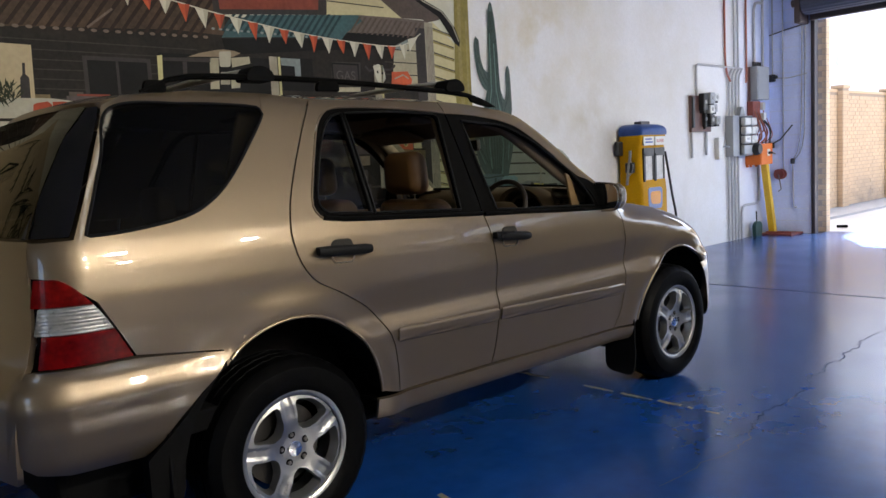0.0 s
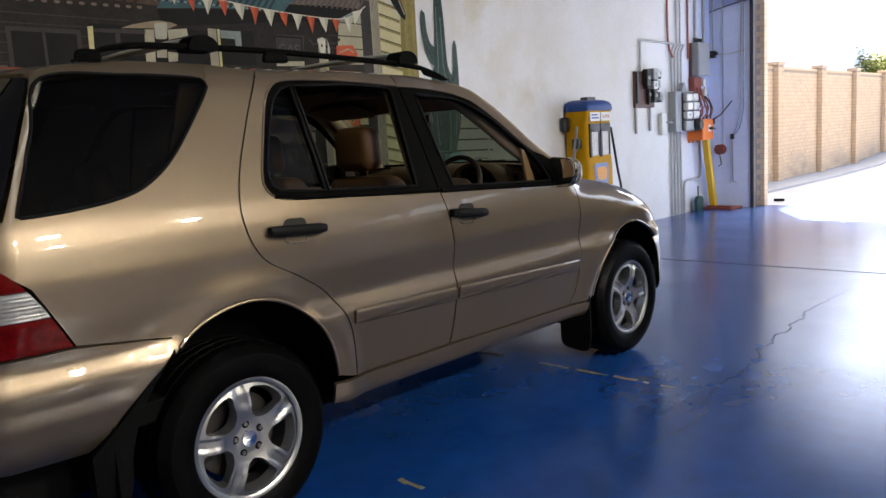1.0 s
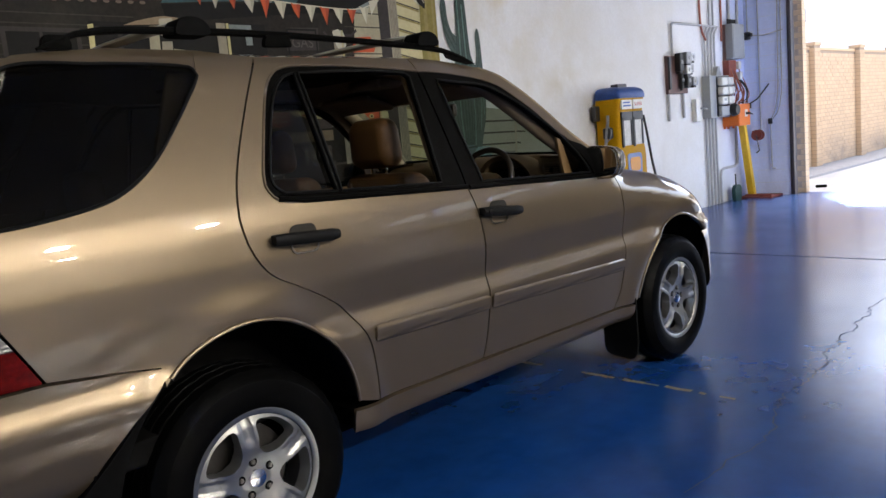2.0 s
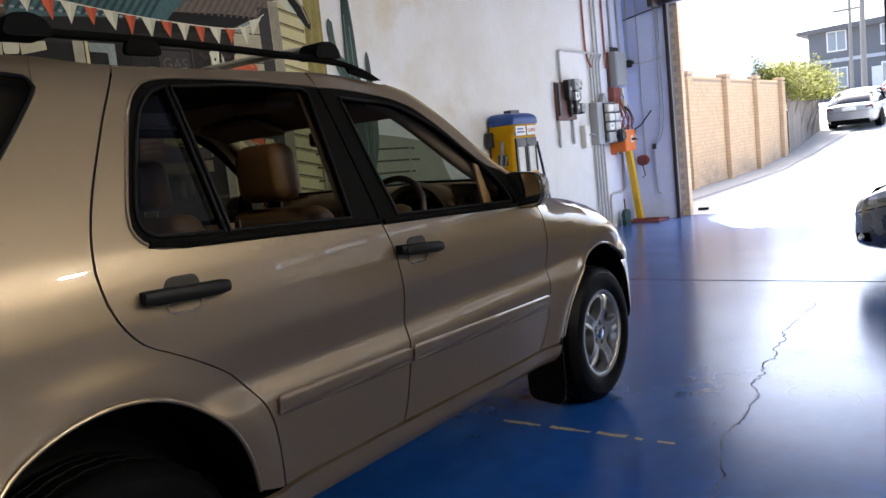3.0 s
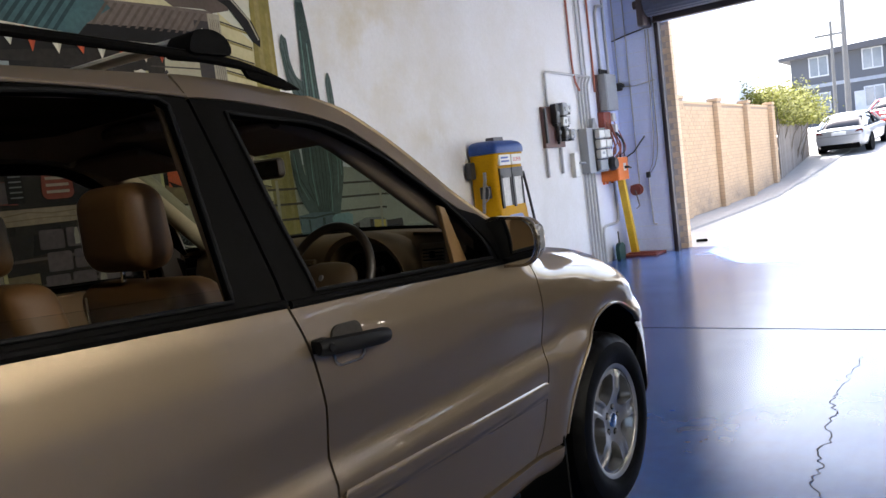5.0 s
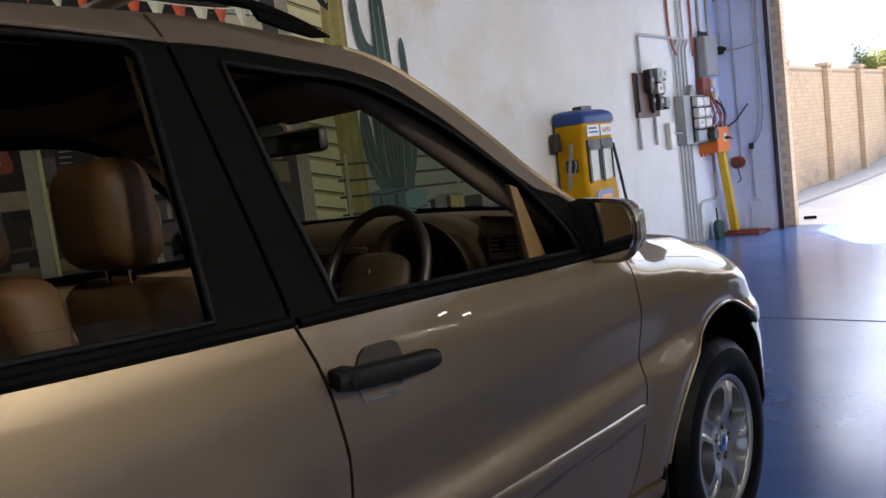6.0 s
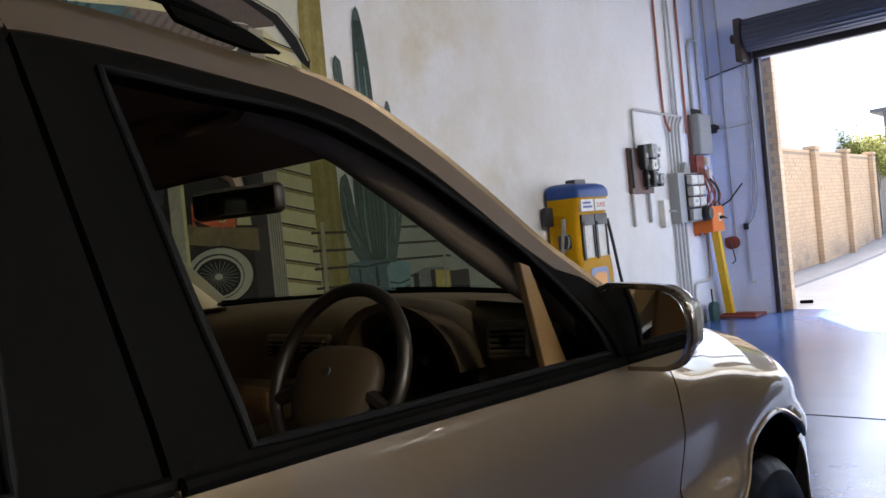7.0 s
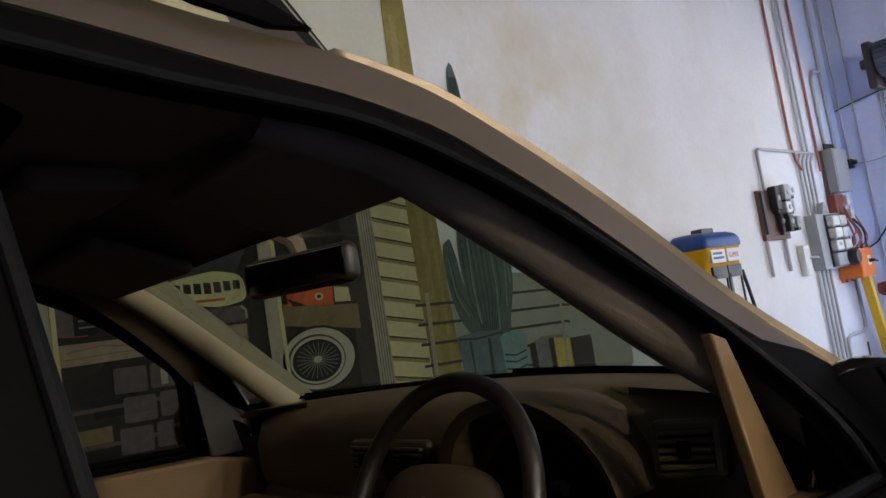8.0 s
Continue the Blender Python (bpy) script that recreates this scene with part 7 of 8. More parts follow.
mb = thing("meter_board", pose(XW, 8.71, 1.70), "dark brown meter board with black and grey meters on the wall", "meter board")
part("backboard", box((0.0, 0.0, 0.0), (0.045, 0.56, 0.52), 0.006), BROWN_BD, mb)
part("edge_box", box((0.045, 0.0, 0.06), (0.075, 0.05, 0.50), 0.006), BLACK_RUB, mb)
for z0, z1, y0, y1, d, mt in ((0.30, 0.55, 0.20, 0.31, 0.09, BLACK_RUB), (0.40, 0.56, 0.32, 0.46, 0.13, GREY_BOX), (0.44, 0.55, 0.47, 0.60, 0.12, PALE_METAL), (0.26, 0.38, 0.33, 0.46, 0.12, PALE_METAL), (0.28, 0.40, 0.47, 0.58, 0.10, GREY_BOX), (0.10, 0.24, 0.36, 0.48, 0.11, BLACK_RUB), (0.10, 0.22, 0.49, 0.61, 0.13, GREY_BOX), (0.07, 0.30, 0.29, 0.35, 0.06, BLACK_RUB)):
    mt_ = part("meter", box((0.045, y0, z0), (0.045 + d, y1, z1), 0.016, 3), mt, mb)
    part("meter_glass", lathe([(0.0, 0.01), (0.022, 0.008), (0.03, 0.0)], 14, pose(0.045 + d, (y0 + y1) / 2, (z0 + z1) / 2, 0, 90)), SILVER_DULL, mt_)
    part("terminal_block", box((0.05, y0 + 0.02, z0 - 0.03), (0.03 + d, y1 - 0.02, z0), 0.005, 1), BLACK_RUB, mt_)


def conduit(pts, r, mt, label, name="conduit"):
    t = part(name, tube(spline(pts, 0.08), r, 8), mt, None, label, True)
    return tagged(t, label, "pipe", "wall conduits")


XC = XW + 0.025
conduit([(XC, 8.90, 2.22), (XC, 8.90, 2.60), (XC, 8.905, 2.64), (XC, 8.95, 2.665), (XC, 9.02, 2.668), (XC, 10.25, 2.66)], 0.017, GREY_PIPE, "thin grey bent conduit above the meter board")
for y0, z0, z1 in ((8.74, 1.33, 1.70), (9.16, 1.36, 1.70)):
    conduit([(XC, y0, z0), (XC, y0, z1)], 0.020, GREY_PIPE, "short grey conduit stub below the meter board")
for k, y0 in enumerate((9.82, 9.92, 10.03, 10.14)):
    conduit([(XC, y0, 0.0), (XC, y0, 1.32)], 0.017, GREY_PIPE, "straight grey conduit rising from the floor")
    conduit([(XC, y0 + 0.05, 1.92), (XC, y0 + 0.05, 2.40), (XC, y0 + 0.07, 2.56), (XC, y0 + 0.17, 2.66)], 0.015, GREY_PIPE, "grey conduit bending towards the corner")
for y0, mt in ((9.76, RED_PIPE), (10.45, RED_PIPE)):
    conduit([(XC, y0, TOP), (XC, y0, 3.5), (XC, y0 + (0.02 if y0 < 10 else 0.0), 2.68), (XC + 0.02, y0 + (0.12 if y0 < 10 else -0.06), 2.45)], 0.016, mt, "long rust-red conduit from the ceiling")
for y0 in (10.05, 10.18):
    conduit([(XC, y0, TOP), (XC, y0, 2.66)], 0.014, GREY_PIPE, "long grey conduit from the ceiling")
conduit([(XC, 10.72, 2.78), (XC, 10.72, 3.6), (XC, 10.78, 3.70), (XC, 10.98, 3.72)], 0.022, GREY_PIPE, "grey pipe with a bend near the corner")
conduit([(XC, 10.24, 0.0), (XC, 10.24, 0.42), (XC, 10.27, 0.50), (XC, 10.35, 0.525), (XC, 10.75, 0.53), (XC, 10.82, 0.56), (XC, 10.84, 0.64), (XC, 10.84, 1.16)], 0.020, GREY_PIPE, "grey pipe elbowing along the wall near the floor")
conduit([(XC, 11.02, 2.7), (XC, 11.02, TOP)], 0.02, GREY_PIPE, "grey pipe in the corner")

sbx = thing("switch_box", pose(XW, 9.45, 1.28), "small white switch box on the wall", "switch")
part("box", box((0.0, 0.0, 0.0), (0.07, 0.15, 0.33), 0.01), WHITE_PL, sbx)
part("lever", tube([(0.07, 0.12, 0.19), (0.10, 0.20, 0.19), (0.10, 0.26, 0.18)], 0.012, 8), GREY_BOX, sbx)

sb = thing("switchboard", pose(XW, 9.78, 1.31), "grey switchboard with three rows of pale meter modules", "switchboard")
part("cabinet", box((0.0, 0.0, 0.0), (0.13, 0.64, 0.62), 0.008), GREY_BOX, sb)
part("black_frame", box((0.13, 0.20, 0.015), (0.142, 0.625, 0.605), 0.003), BLACK_RUB, sb)
rm = random.Random(14)
for k in range(3):
    for j in range(2):
        y0, z0 = 0.215 + 0.205 * j, 0.195 + 0.138 * k
        md = part("module", box((0.142, y0, z0), (0.215 + 0.02 * rm.random(), y0 + 0.19, z0 + 0.112), 0.016, 3), WHITE_PL if j == 0 else PALE_METAL, sb)
        part("module_lip", box((0.15, y0 + 0.012, z0 - 0.012), (0.205, y0 + 0.178, z0), 0.004, 1), GREY_BOX, md)
        part("module_dial", box((0.20, y0 + 0.05, z0 + 0.045), (0.2175, y0 + 0.14, z0 + 0.085), 0.002, 1), GREY_BOX, md)
part("terminal_cover", box((0.142, 0.215, 0.02), (0.20, 0.56, 0.165), 0.015, 3), GREY_BOX, sb)
part("round_switch", lathe([(0.0, 0.09), (0.075, 0.09), (0.095, 0.05), (0.095, 0.0)], 18, pose(0.20, 0.56, 0.095, 0, 90)), BLACK_RUB, sb)
part("breaker_top", slab([(0.28, 0.62), (0.46, 0.62), (0.40, 0.76), (0.35, 0.76)], "x", 0.02, 0.10, 0.008), GREY_BOX, sb)

gbx = thing("cable_box", pose(XW, 10.55, 2.18), "grey steel cable box near the corner", "cable box")
part("case", box((0.0, 0.0, 0.0), (0.15, 0.42, 0.52), 0.008), GREY_BOX, gbx)
part("lid", box((0.15, 0.02, 0.02), (0.158, 0.40, 0.50), 0.003), GREY_BOX, gbx)
for k in range(4):
    part("gland", tube([(0.05, 0.08 + 0.08 * k, 0.52), (0.05, 0.08 + 0.08 * k, 0.60)], 0.018, 8), BLACK_RUB, gbx)
part("shade_plate", box((0.0, -0.03, -0.05), (0.04, 0.0, 0.52), 0.004), BROWN_BD, gbx)

fbx = thing("fuse_box", pose(XW, 10.50, 1.80), "rusty red-brown fuse box with loose cables", "fuse box")
part("case", box((0.0, 0.0, 0.0), (0.10, 0.26, 0.36), 0.01), RUSTY, fbx)
for k, (y0, z0, mt) in enumerate(((0.26, 0.22, WHITE_PL), (0.30, 0.06, WHITE_PL), (0.10, -0.06, GREY_BOX))):
    part("fuse_holder", box((0.03, y0, z0), (0.14, y0 + 0.10, z0 + 0.12), 0.015, 2), mt, fbx)
rw_ = random.Random(3)
for k in range(11):
    y0 = 0.02 + 0.035 * k
    x1 = rw_.uniform(0.12, 0.22)
    part("cable", tube(spline([(0.08, y0, rw_.uniform(0.0, 0.3)), (x1, y0 + rw_.uniform(-0.05, 0.12), -0.08), (x1 + 0.02, y0 + rw_.uniform(-0.20, 0.10), rw_.uniform(-0.26, -0.16)), (0.08 + 0.016 * k, -0.02 + 0.03 * k, -0.30)], 0.05), rw_.choice((0.008, 0.010, 0.012)), 6), (RUSTY, RED_PIPE, BLACK_RUB, RUSTY)[k % 4], fbx, "", True)
for k in range(3):
    part("cable", tube(spline([(0.10, 0.04 + 0.06 * k, -0.02), (0.19, -0.12 - 0.05 * k, -0.12), (0.17, -0.22, -0.20 + 0.05 * k)], 0.05), 0.010, 6), RUSTY, fbx, "", True)

ob_ = thing("orange_box", pose(XW, 10.42, 1.155), "bright orange steel control box on the wall", "control box")
part("case", box((0.0, 0.0, 0.0), (0.26, 0.40, 0.33), 0.008), ORANGE, ob_)
part("cover", box((0.26, 0.012, 0.012), (0.267, 0.388, 0.318), 0.003), ORANGE, ob_)
plate = part("switch_plate", box((0.267, 0.20, 0.13), (0.271, 0.30, 0.24), 0.002), WHITE_PL, ob_, "pale switch plate")
part("handle", tube([(0.271, 0.25, 0.18), (0.32, 0.25, 0.18), (0.33, 0.34, 0.16)], [0.022, 0.018, 0.009], 8), BLACK_RUB, plate)
for y0 in (0.03, 0.15, 0.34):
    part("foot", box((0.0, y0, -0.035), (0.03, y0 + 0.03, 0.0)), ORANGE, ob_)
for k in range(5):
    part("cable_gland", tube([(0.06 + 0.035 * k, 0.10 + 0.05 * k, 0.33), (0.06 + 0.035 * k, 0.10 + 0.05 * k, 0.375)], 0.015, 8), BLACK_RUB, ob_)

yp = thing("yellow_post", pose(-2.13, 11.0, 0.0), "yellow square steel post leaning on the wall on a red base", "post")
part("shaft", slab([(-0.05, 0.03), (0.05, 0.03), (-0.235, 1.16), (-0.325, 1.16)], "x", -0.10, 0.0, 0.008), YEL_POST, yp)
part("base", box((-0.18, -0.20, 0.0), (0.34, 0.24, 0.03), 0.008), RUSTY, yp, "rusty red base plate")
part("base_rib", box((-0.12, -0.12, 0.03), (0.30, -0.07, 0.055), 0.006), RUSTY, yp)
part("side_strip", slab([(0.055, 0.03), (0.085, 0.03), (-0.205, 1.16), (-0.232, 1.16)], "x", -0.09, -0.03, 0.004), RUSTY, yp)

pan = thing("dust_pan", pose(-2.26, 10.55, 0.0), "dark green plastic dust pan standing by the wall", "dust pan")
part("scoop", slab(rounded([(-0.10, 0.0), (0.10, 0.0), (0.12, 0.20), (0.05, 0.25), (-0.05, 0.25), (-0.12, 0.20)], 0.03), "x", 0.0, 0.06, 0.015), mat("dark_green_plastic", (0.012, 0.05, 0.04), 0.45), pan)
part("grip", tube([(0.03, -0.02, 0.23), (0.03, -0.03, 0.42)], 0.011, 8), BLACK_RUB, pan)

# ---- chain, winch and cables on the door wall ----
YW = YD - 0.02
ch = thing("chain_hoist", pose(-1.80, YW, 0), "thin steel hand chain of the roller door", "chain")
part("chain", tube(spline([(-0.012, 0, 3.3), (-0.02, -0.01, 2.4), (-0.03, -0.015, 1.7), (-0.09, -0.015, 1.32), (-0.16, -0.01, 1.19)], 0.12), 0.008, 6), SILVER_DULL, ch)
part("chain", tube(spline([(0.035, 0, 3.3), (0.03, -0.01, 2.3), (0.02, -0.015, 1.6), (-0.05, -0.015, 1.30), (-0.15, -0.01, 1.18)], 0.12), 0.008, 6), SILVER_DULL, ch)
part("knot", box((-0.20, -0.03, 1.13), (-0.13, 0.0, 1.22), 0.02, 3), BLACK_RUB, ch)
part("rod", tube([(-0.165, -0.01, 1.16), (-0.155, -0.012, 0.46), (-0.15, -0.012, 0.43), (-0.10, -0.012, 0.425)], 0.011, 6), GREY_PIPE, ch)
wi = thing("hand_winch", pose(-2.15, YW, 0.95), "rusty hand winch with a crank on the wall", "winch")
part("drum", lathe([(0.0, 0.0), (0.085, 0.0), (0.085, 0.02), (0.05, 0.03), (0.05, 0.09), (0.085, 0.10), (0.085, 0.12), (0.0, 0.12)], 20, pose(0, 0, 0.02, 90)), RUSTY, wi)
part("mount", box((-0.12, -0.01, -0.04), (0.02, 0.02, 0.09), 0.01), RUSTY, wi)
part("crank", tube([(0.0, -0.13, 0.02), (0.03, -0.14, -0.10), (0.05, -0.14, -0.22), (0.0, -0.14, -0.26)], 0.010, 6), STEEL_DARK, wi)
lv = thing("black_lever", pose(-2.30, YW, 1.45), "black rod slanting out from the wall gear", "lever")
part("rod", tube([(0.0, -0.10, 0.0), (0.16, -0.06, 0.09), (0.34, -0.03, 0.31)], 0.011, 6), BLACK_RUB, lv)
part("mount", box((-0.05, -0.14, -0.05), (0.03, 0.02, 0.04), 0.01), BLACK_RUB, lv)
cb = thing("wall_cable", pose(-2.287, YW, 2.54), "black cable clamped across the wall", "cable")
part("clamp", box((-0.06, -0.06, -0.06), (0.05, 0.02, 0.06), 0.02, 3), BLACK_RUB, cb)
part("clamp", box((0.02, -0.08, -0.02), (0.09, 0.0, 0.04), 0.02, 3), BLACK_RUB, cb)
part("cable", tube(spline([(0.05, 0, 0.0), (0.25, 0.0, -0.02), (0.55, 0.0, 0.02)], 0.1), 0.008, 6), GREY_PIPE, cb)
c2_ = thing("wall_cable", pose(-2.30, YW, 3.25), "black cable clamped across the wall", "cable")
part("cable", tube(spline([(-0.04, 0.0, -0.02), (0.2, 0.0, 0.03), (0.52, 0.0, 0.08)], 0.1), 0.009, 6), STEEL_DARK, c2_)
for x0 in (-2.29, -2.12):
    t = conduit([(x0, YW, 2.6 if x0 < -2.2 else 1.0), (x0, YW, TOP)], 0.010, GREY_PIPE, "thin grey wire down the door wall")

# ---- parked saloons ----
def loft(bm, rings, close=True):
    for A, B in zip(rings, rings[1:]):
        for i in range(len(A)):
            bm.faces.new((A[i], A[(i + 1) % len(A)], B[(i + 1) % len(A)], B[i]))
    if close:
        bm.faces.new(rings[0][::-1])
        bm.faces.new(rings[-1])


ST = [(-2.27, .62, .36, .80), (-2.24, .74, .30, .90), (-2.18, .80, .26, .955), (-2.0, .85, .22, .975), (-1.4, .885, .20, .975), (-0.6, .89, .19, .955), (0.4, .89, .19, .93), (1.1, .885, .20, .915), (1.6, .865, .20, .865), (1.9, .83, .20, .80), (2.08, .785, .20, .745), (2.20, .72, .21, .695), (2.28, .63, .22, .65), (2.33, .50, .24, .61), (2.345, .34, .27, .57)]
STY = [r[0] for r in ST]


def hull(y, v, out=0.0):
    """A point of the saloon's body: y along, v the angle round the section in radians from its side upward."""
    w, z0, z1 = (float(np.interp(y, STY, [r[k] for r in ST])) for k in (1, 2, 3))
    c, s_ = math.cos(v), math.sin(v)
    x = w * math.copysign(abs(c) ** 0.38, c)
    z = (z0 + z1) / 2 + (z1 - z0) / 2 * math.copysign(abs(s_) ** 0.48, s_)
    waist = 0.018 * math.exp(-((z - 0.62) / 0.05) ** 2) * (1 if abs(c) > 0.3 else 0)
    return (x + math.copysign(out + waist, c), y + (out if y > 2.1 else (-out if y < -2.2 else 0.0)), z + out * s_)


def saloon(m, paint, label, group=""):
    """A four-door saloon 4.6 m long; x across, y forward from the middle, z up."""
    t = thing("parked_car", m, label, "car", group)
    bm = bmesh.new()
    ys_ = sorted(set(STY + [round(float(v), 3) for v in np.arange(-2.1, 2.3, 0.12)]))
    loft(bm, [[bm.verts.new(hull(y, 2 * math.pi * i / 56)) for i in range(56)] for y in ys_])
    body = part("body", bm, paint, t, "", True, 50)
    bm = bmesh.new()
    rings = []
    for y, w, z1 in ((-1.75, .74, .965), (-1.25, .66, 1.30), (-0.9, .62, 1.39), (-0.2, .61, 1.425), (0.3, .62, 1.38), (0.65, .67, 1.22), (1.1, .76, .915)):
        out = []
        for i in range(20):
            a = math.pi * i / 19
            c, s_ = math.cos(a), math.sin(a)
            k = 0.80 + (w - 0.80) * s_ ** 0.8
            out.append(bm.verts.new((k * math.copysign(abs(c) ** 0.5, c), y, .90 + (z1 - .90) * s_ ** 0.6)))
        rings.append(out)
    loft(bm, rings)
    part("glasshouse", bm, GLOSS_BLACK, t, "dark windows", True, 60)
    bm = bmesh.new()
    rings = []
    for y, w, z1 in ((-1.20, .60, 1.325), (-0.9, .60, 1.40), (-0.2, .60, 1.435), (0.25, .60, 1.40)):
        rings.append([bm.verts.new((w * math.cos(math.pi * i / 11), y, z1 - 0.055 + 0.06 * math.sin(math.pi * i / 11) ** 0.6)) for i in range(12)])
    loft(bm, rings)
    part("roof", bm, paint, t, "", True, 60)
    for sx in (1, -1):
        on = lambda y, v, o: Vector((sx * hull(y, v, o)[0], hull(y, v, o)[1], hull(y, v, o)[2]))
        part("rear_pillar", tube([(sx * 0.80, -1.78, 0.95), (sx * 0.66, -1.22, 1.30), (sx * 0.60, -0.85, 1.37)], [0.07, 0.06, 0.04], 8), paint, t, "", True)
        part("front_pillar", tube([(sx * 0.78, 1.06, 0.93), (sx * 0.66, 0.66, 1.22), (sx * 0.60, 0.28, 1.38)], [0.035, 0.03, 0.03], 8), paint, t, "", True)
        part("centre_pillar", tube([(sx * 0.81, -0.30, 0.93), (sx * 0.66, -0.28, 1.36)], 0.03, 8), BLACK_TRIM, t, "", True)
        tl = sheet("tail_light", [(sx * a_, b_) for a_, b_ in rounded([(0.44, 0.74), (0.74, 0.70), (0.80, 0.80), (0.765, 0.90), (0.60, 0.86)], 0.03)], lambda x, z: (x, -2.262 + 0.35 * max(0.0, abs(x) - 0.55) ** 1.4, z), LENS_RED, t, step=0.03, rim=0.02, label="red tail light", flip=sx > 0)
        sheet("clear_band", [(sx * a_, b_) for a_, b_ in [(0.58, 0.775), (0.76, 0.775), (0.77, 0.81), (0.57, 0.805)]], lambda x, z: (x, -2.268 + 0.35 * max(0.0, abs(x) - 0.55) ** 1.4, z), LENS_CLEAR, tl, step=0.03, rim=0.004, flip=sx > 0)
        eye = [(1.98 + 0.25 * math.cos(q) + 0.04 * math.sin(q), 0.60 + 0.25 * math.sin(q) - 0.10 * math.cos(q)) for q in (2 * math.pi * i / 24 for i in range(24))]
        hl_ = sheet("headlight", eye, lambda y, v: tuple(on(y, v, 0.006)), LENS_CLEAR, t, step=0.03, rim=0.02, label="oval clear headlight", flip=sx < 0)
        eye2 = [(1.98 + (a_ - 1.98) * 0.62, 0.60 + (b_ - 0.60) * 0.58) for a_, b_ in eye]
        sheet("reflector", eye2, lambda y, v: tuple(on(y, v, 0.011)), CHROME, hl_, step=0.03, rim=0.006, flip=sx < 0)
        fogp = rounded([(2.13, -0.36), (2.275, -0.37), (2.275, -0.10), (2.14, -0.08)], 0.02)
        fg = sheet("fog_recess", fogp, lambda y, v: tuple(on(y, v, 0.004)), BLACK_TRIM, t, step=0.03, rim=0.01, flip=sx < 0)
        c0 = on(2.215, -0.21, 0.008)
        part("fog_lamp", lathe([(0.0, 0.014), (0.025, 0.012), (0.04, 0.0)], 16, pose(c0.x, c0.y, c0.z, -80, 0, -50 * sx)), CHROME, fg)
        part("bumper_seam", tube([on(y, 0.18, 0.001) for y in (1.70, 1.85, 2.0, 2.12, 2.22, 2.29)], 0.005, 6), BLACK_TRIM, t)
        part("bonnet_seam", tube([on(y, v, 0.001) for y, v in ((1.1, 1.0), (1.4, 1.0), (1.7, 1.02), (2.0, 1.08), (2.18, 1.2))], 0.004, 6), BLACK_TRIM, t)
        part("door_seam", tube([on(0.95, v, 0.001) for v in (-0.75, -0.3, 0.0, 0.3, 0.75)], 0.004, 6), BLACK_TRIM, t)
        mi = bmesh.new()
        add_box(mi, (sx * 0.95 - 0.09, 0.62, 0.94), (sx * 0.95 + 0.09, 0.73, 1.06), 0.04, 4)
        part("mirror", mi, paint, t, "", True)
        for y in (-1.35, 1.38):
            wm = pose(sx * 0.80, y, 0.31, 0, 90 * sx)
            w_ = part("wheel", lathe([(0.20, 0.06), (0.215, 0.07), (0.28, 0.075), (0.30, 0.05), (0.31, 0.0), (0.31, -0.1), (0.28, -0.12)], 28, wm), RUBBER, t, "", True)
            rim_ = part("rim", lathe([(0.0, 0.05), (0.05, 0.055), (0.06, 0.02), (0.17, 0.005), (0.19, 0.055), (0.205, 0.062), (0.20, 0.0)], 28, wm), ALLOY, w_, "", True)
            for k in range(5):
                q = 2 * math.pi * k / 5
                part("spoke", tube([wm @ Vector((0.03 * math.cos(q), 0.03 * math.sin(q), 0.05)), wm @ Vector((0.19 * math.cos(q), 0.19 * math.sin(q), 0.045))], [0.026, 0.02], 6), ALLOY, rim_)
            part("arch", lathe([(0.0, 0.098), (0.345, 0.098), (0.37, 0.104), (0.35, 0.108), (0.325, 0.075)], 36, wm), WELL, t)
    gb_ = slab(rounded([(-0.30, 0.46), (0.30, 0.46), (0.38, 0.72), (-0.38, 0.72)], 0.03), "y", 2.25, 2.352, 0.01)
    for v in gb_.verts:
        v.co.y -= 0.62 * (v.co.z - 0.46)
    g_ = part("grille", gb_, BLACK_TRIM, t, "dark grille with chrome slats")
    for k in range(5):
        z_ = 0.485 + 0.045 * k
        part("slat", box((-0.34, 2.335 - 0.62 * (z_ - 0.46), z_), (0.34, 2.372 - 0.62 * (z_ - 0.46), z_ + 0.018), 0.004, 1), CHROME, g_)
    part("lower_intake", slab(rounded(rect(-0.34, 0.34, 0.285, 0.36), 0.02), "y", 2.26, 2.352, 0.006), BLACK_TRIM, t)
    part("rear_valance", box((-0.66, -2.285, 0.22), (0.66, -2.12, 0.42), 0.04, 3), BLACK_TRIM, t)
    part("boot_seam", tube([(-0.72, -2.27, 0.71), (0.0, -2.285, 0.70), (0.72, -2.27, 0.71)], 0.005, 6), BLACK_TRIM, t)
    part("plate_panel", box((-0.24, -2.295, 0.74), (0.24, -2.262, 0.85), 0.006), PANEL_W, t)
    part("plate_panel", box((-0.22, 2.352, 0.37), (0.22, 2.375, 0.46), 0.006), PANEL_W, t)
    return t


SILVER = mat("silver_metallic_paint", (0.27, 0.275, 0.265), 0.26, metal=0.75, var=0.03, fine=600, coat=1.0)
WHITE_CAR = mat("pale_silver_paint", (0.30, 0.305, 0.31), 0.35, metal=0.3, var=0.03, fine=600, coat=0.8)
RED_CAR = mat("red_car_paint", (0.35, 0.02, 0.02), 0.3, var=0.05, coat=0.8)
saloon(pose(3.93, 6.75, 0.0, 0, 0, 82), SILVER, "silver saloon car parked across the blue floor")
saloon(pose(-1.90, 33.9, lane(33.7), 4.2, 0, -5), WHITE_CAR, "pale silver saloon car parked up the lane", "cars up the lane")
saloon(pose(-0.9, 43.0, lane(43), 3.0, 0, -12), RED_CAR, "red saloon car parked behind another", "cars up the lane")
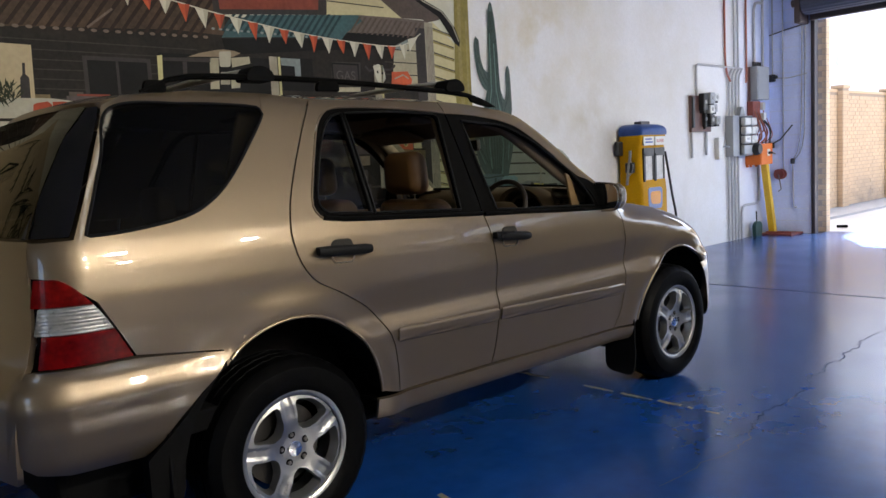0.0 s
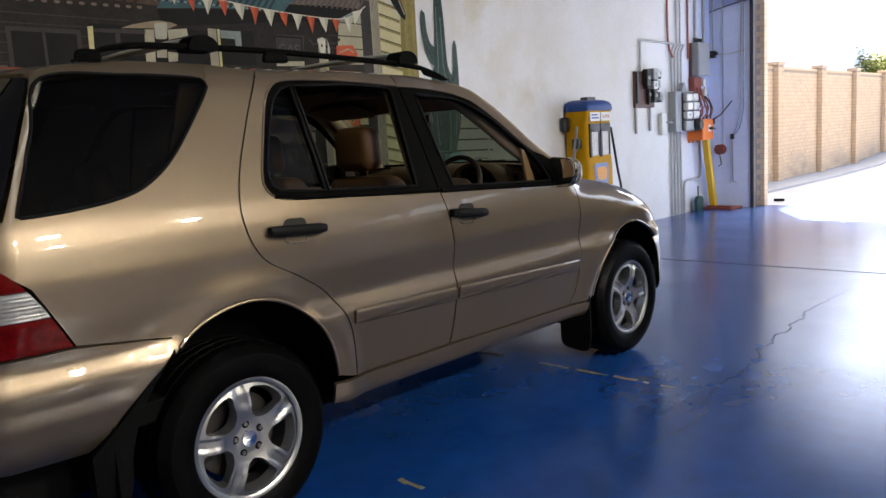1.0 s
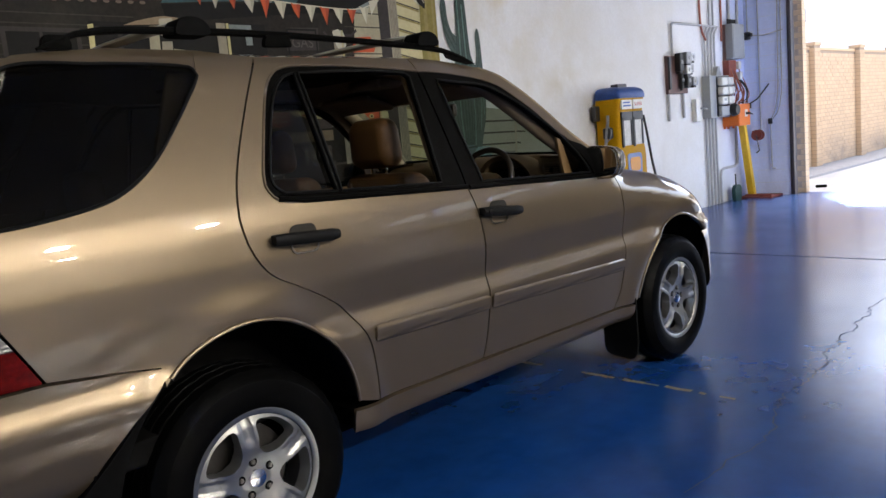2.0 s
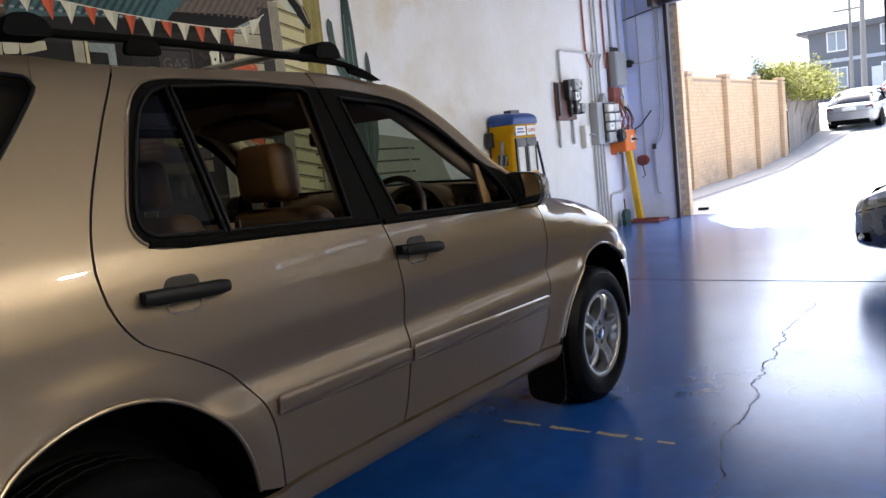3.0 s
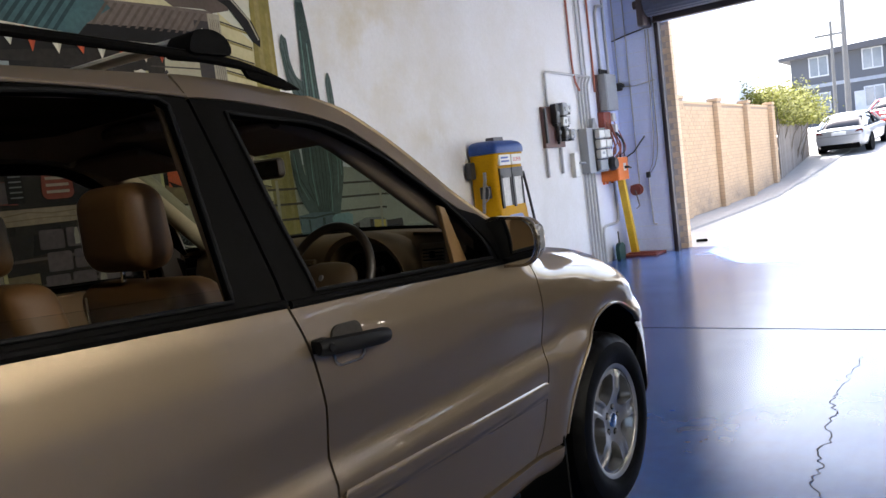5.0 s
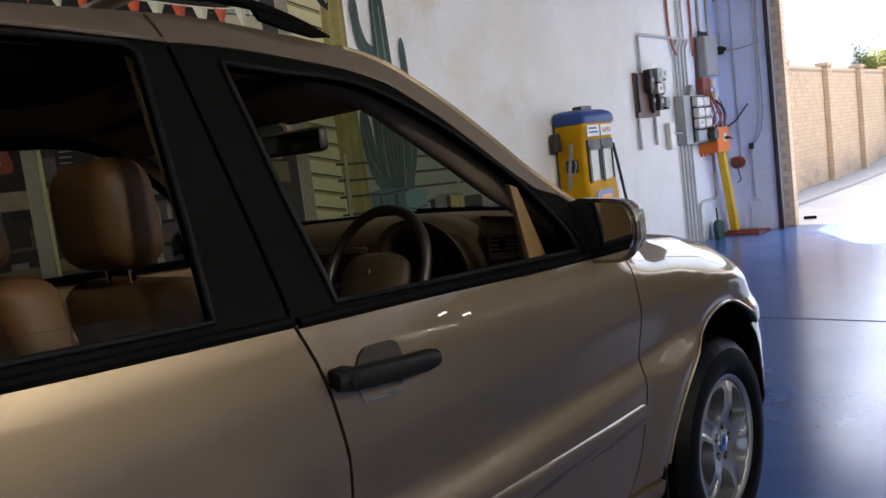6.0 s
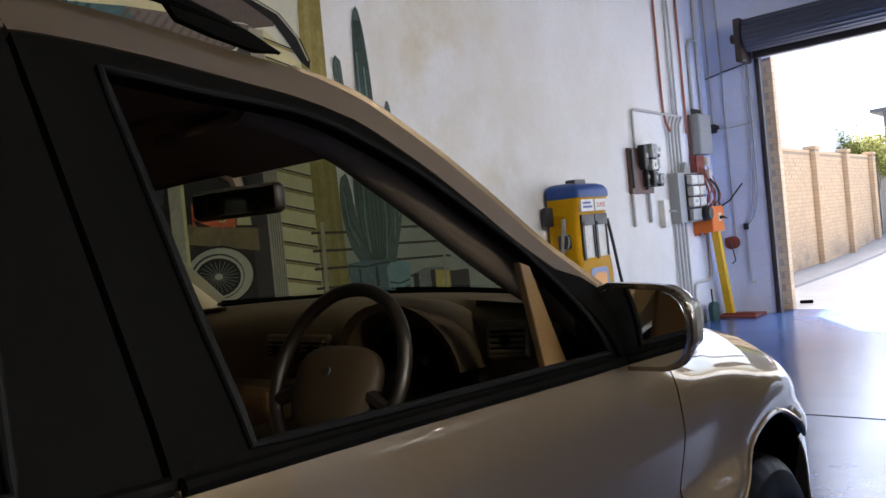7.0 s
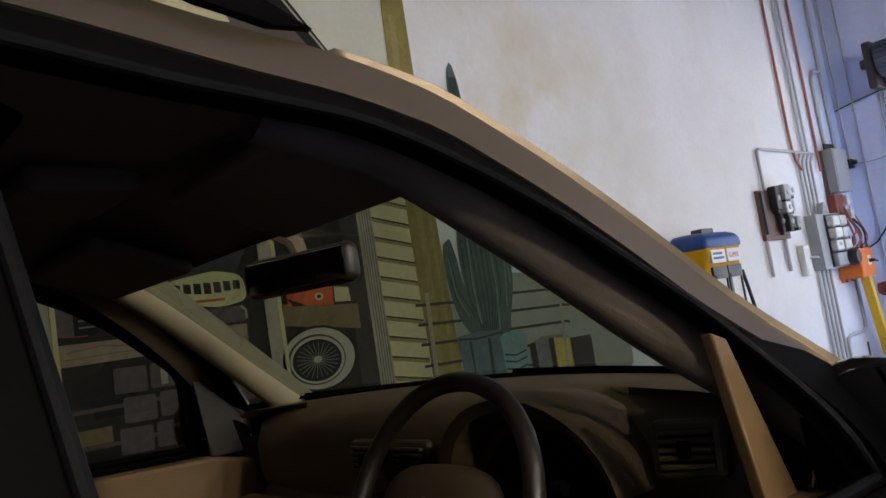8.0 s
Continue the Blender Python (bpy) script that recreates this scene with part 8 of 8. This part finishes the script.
saloon(pose(3.6, 40.0, lane(40), 3.0, 0, -60), WHITE_CAR, "white saloon car parked across the lane", "cars up the lane")

# ---- up the lane: timber fence, shrub, kerb, poles, grey house ----
TIMBER = mat("weathered_timber", (0.16, 0.135, 0.11), 0.85, var=0.25, scale=3, fine=50, bump=0.2, spread=0.2)
tf = thing("timber_fence", pose(-3.06, 26.05, lane(26) - 0.1), "weathered grey paling fence beyond the brick wall", "fence")
pal = None
rf = random.Random(9)
for k in range(56):
    if pal is None:
        pal = part("paling", box((-0.012, 0.0, 0.0), (0.012, 0.105, 2.0), 0.003, 1), TIMBER, tf)
        q = pal
    else:
        q = new("paling", pal.data)
        q.parent = tf
    q.location = (0.004 * rf.uniform(-1, 1) - 0.004 * k, 0.115 * k, lane(26.05 + 0.115 * k) - lane(26) + rf.uniform(-0.03, 0.03))
part("rail", tube([(-0.04, 0, 0.5), (-0.26, 6.4, 1.25)], 0.03, 4), TIMBER, tf)
KERB = mat("kerb_concrete", (0.20, 0.19, 0.175), 0.85, var=0.2, scale=3, fine=60, bump=0.2)
kb = bmesh.new()
ysk = [11.8, 14, 18, 22, 24, 25.5, 27, 29, 31, 33, 36, 40]
A = []
for y in ysk:
    x1 = FX + 0.75 + max(0, y - 25) * 0.05
    z = lane(y)
    A.append([kb.verts.new(p) for p in ((FX - 0.2 - max(0, y - 26) * 0.06, y, z + 0.05), (x1 - 0.12, y, z + 0.05), (x1, y, z + 0.03), (x1 + 0.03, y, z - 0.05))])
for r0, r1 in zip(A, A[1:]):
    for i in range(3):
        kb.faces.new((r0[i], r0[i + 1], r1[i + 1], r1[i]))
setting("pavement", kb, KERB, "narrow pale concrete strip along the foot of the fence", "pavement")

LEAF = mat("yellow_green_leaf", (0.14, 0.14, 0.022), 0.7, var=0.3, scale=2, fine=30, spec=0.1, island=0.45)
TWIG = mat("grey_twig", (0.16, 0.13, 0.10), 0.8, var=0.3, scale=5)
sh = thing("shrub", pose(-3.35, 28.0, lane(28)), "yellow-green shrub spilling over the timber fence", "shrub")
tw = bmesh.new()
rs_ = random.Random(21)
ends = []
for k in range(70):
    b0 = Vector((rs_.uniform(-0.5, 0.1), rs_.uniform(-2.4, 3.0), 0.0))
    top = b0 + Vector((rs_.uniform(-0.9, 0.9), rs_.uniform(-1.0, 1.0), rs_.uniform(1.9, 2.75)))
    mid = (b0 + top) / 2 + Vector((rs_.uniform(-0.2, 0.2), rs_.uniform(-0.2, 0.2), 0.2))
    add_tube(tw, [b0, mid, top], [0.03, 0.018, 0.006], 5)
    ends.append(top)
tagged(part("stem", tw, TWIG, sh), kind="stuff")
lf = bmesh.new()
for k in range(22000):
    e = rs_.choice(ends)
    d = Vector((rs_.gauss(0, 0.26), rs_.gauss(0, 0.30), rs_.gauss(-0.12, 0.22)))
    p = e + d
    if p.z < 1.55:
        continue
    a, s = rs_.uniform(0, 6.28), rs_.uniform(0.05, 0.11)
    u = Vector((math.cos(a), math.sin(a), rs_.uniform(-0.6, 0.6))).normalized()
    w = u.orthogonal().normalized() * s * 0.38
    vs_ = [lf.verts.new(q) for q in (p, p + u * s * 0.5 + w, p + u * s, p + u * s * 0.5 - w)]
    lf.faces.new(vs_)
tagged(part("foliage", lf, LEAF, sh), kind="stuff")

POLE = mat("pole_grey", (0.13, 0.125, 0.115), 0.8, var=0.15, scale=2)
for x, y, r, hh in ((-4.2, 52, 0.17, 10), (-5.3, 55, 0.12, 6.5)):
    pl = thing("power_pole", pose(x, y, lane(y)), "tall grey timber power pole beside the lane", "pole")
    part("shaft", tube([(0, 0, -0.2), (0.05, 0, hh)], [r, r * 0.75], 12), POLE, pl, "", True)
    part("cross_arm", box((-0.9, -0.06, hh - 0.9), (0.9, 0.06, hh - 0.75), 0.01), POLE, pl)

HOUSE = mat("grey_weatherboard", (0.075, 0.08, 0.09), 0.8, var=0.12, scale=1.5, fine=40, bump=0.1)
PANE = mat("pale_window", (0.16, 0.18, 0.20), 0.15, var=0.1)
ROOF_T = mat("dark_roof", (0.06, 0.06, 0.065), 0.8, var=0.2)
FRAME_W = mat("white_frame", (0.42, 0.43, 0.44), 0.5)
hs = thing("grey_house", pose(-9.0, 62, 2.2), "two-storey dark grey house with white-framed windows up the lane", "house")
part("wall", box((0.0, 0.0, 0.0), (22.0, 9.0, 5.0)), HOUSE, hs)
part("roof", slab([(-0.7, 4.95), (22.6, 4.95), (22.6, 5.2), (11, 5.6), (-0.7, 5.2)], "y", -0.6, 9.6), ROOF_T, hs)
part("floor_band", box((0.0, -0.08, 2.75), (22.0, -0.002, 3.0)), mat("band_grey", (0.25, 0.27, 0.30), 0.7), hs)
for k in range(6):
    for z0 in (0.9, 3.5):
        x0 = 1.2 + 3.4 * k
        wd = part("window", box((x0, -0.06, z0), (x0 + 1.3, -0.002, z0 + 1.45), 0.01), FRAME_W, hs)
        for j in range(2):
            part("pane", box((x0 + 0.09 + 0.60 * j, -0.075, z0 + 0.09), (x0 + 0.61 + 0.60 * j, -0.061, z0 + 1.36)), PANE, wd)
part("door", box((4.0, -0.07, 0.0), (4.95, -0.002, 2.1)), FRAME_W, hs)
brd = thing("fallen_block", pose(-1.56, 12.26, 0.0, 0, 0, 12), "small dark block lying on the pale pavement", "block")
part("block", box((-0.085, -0.03, 0.0), (0.085, 0.03, 0.045), 0.01), BLACK_TRIM, brd)
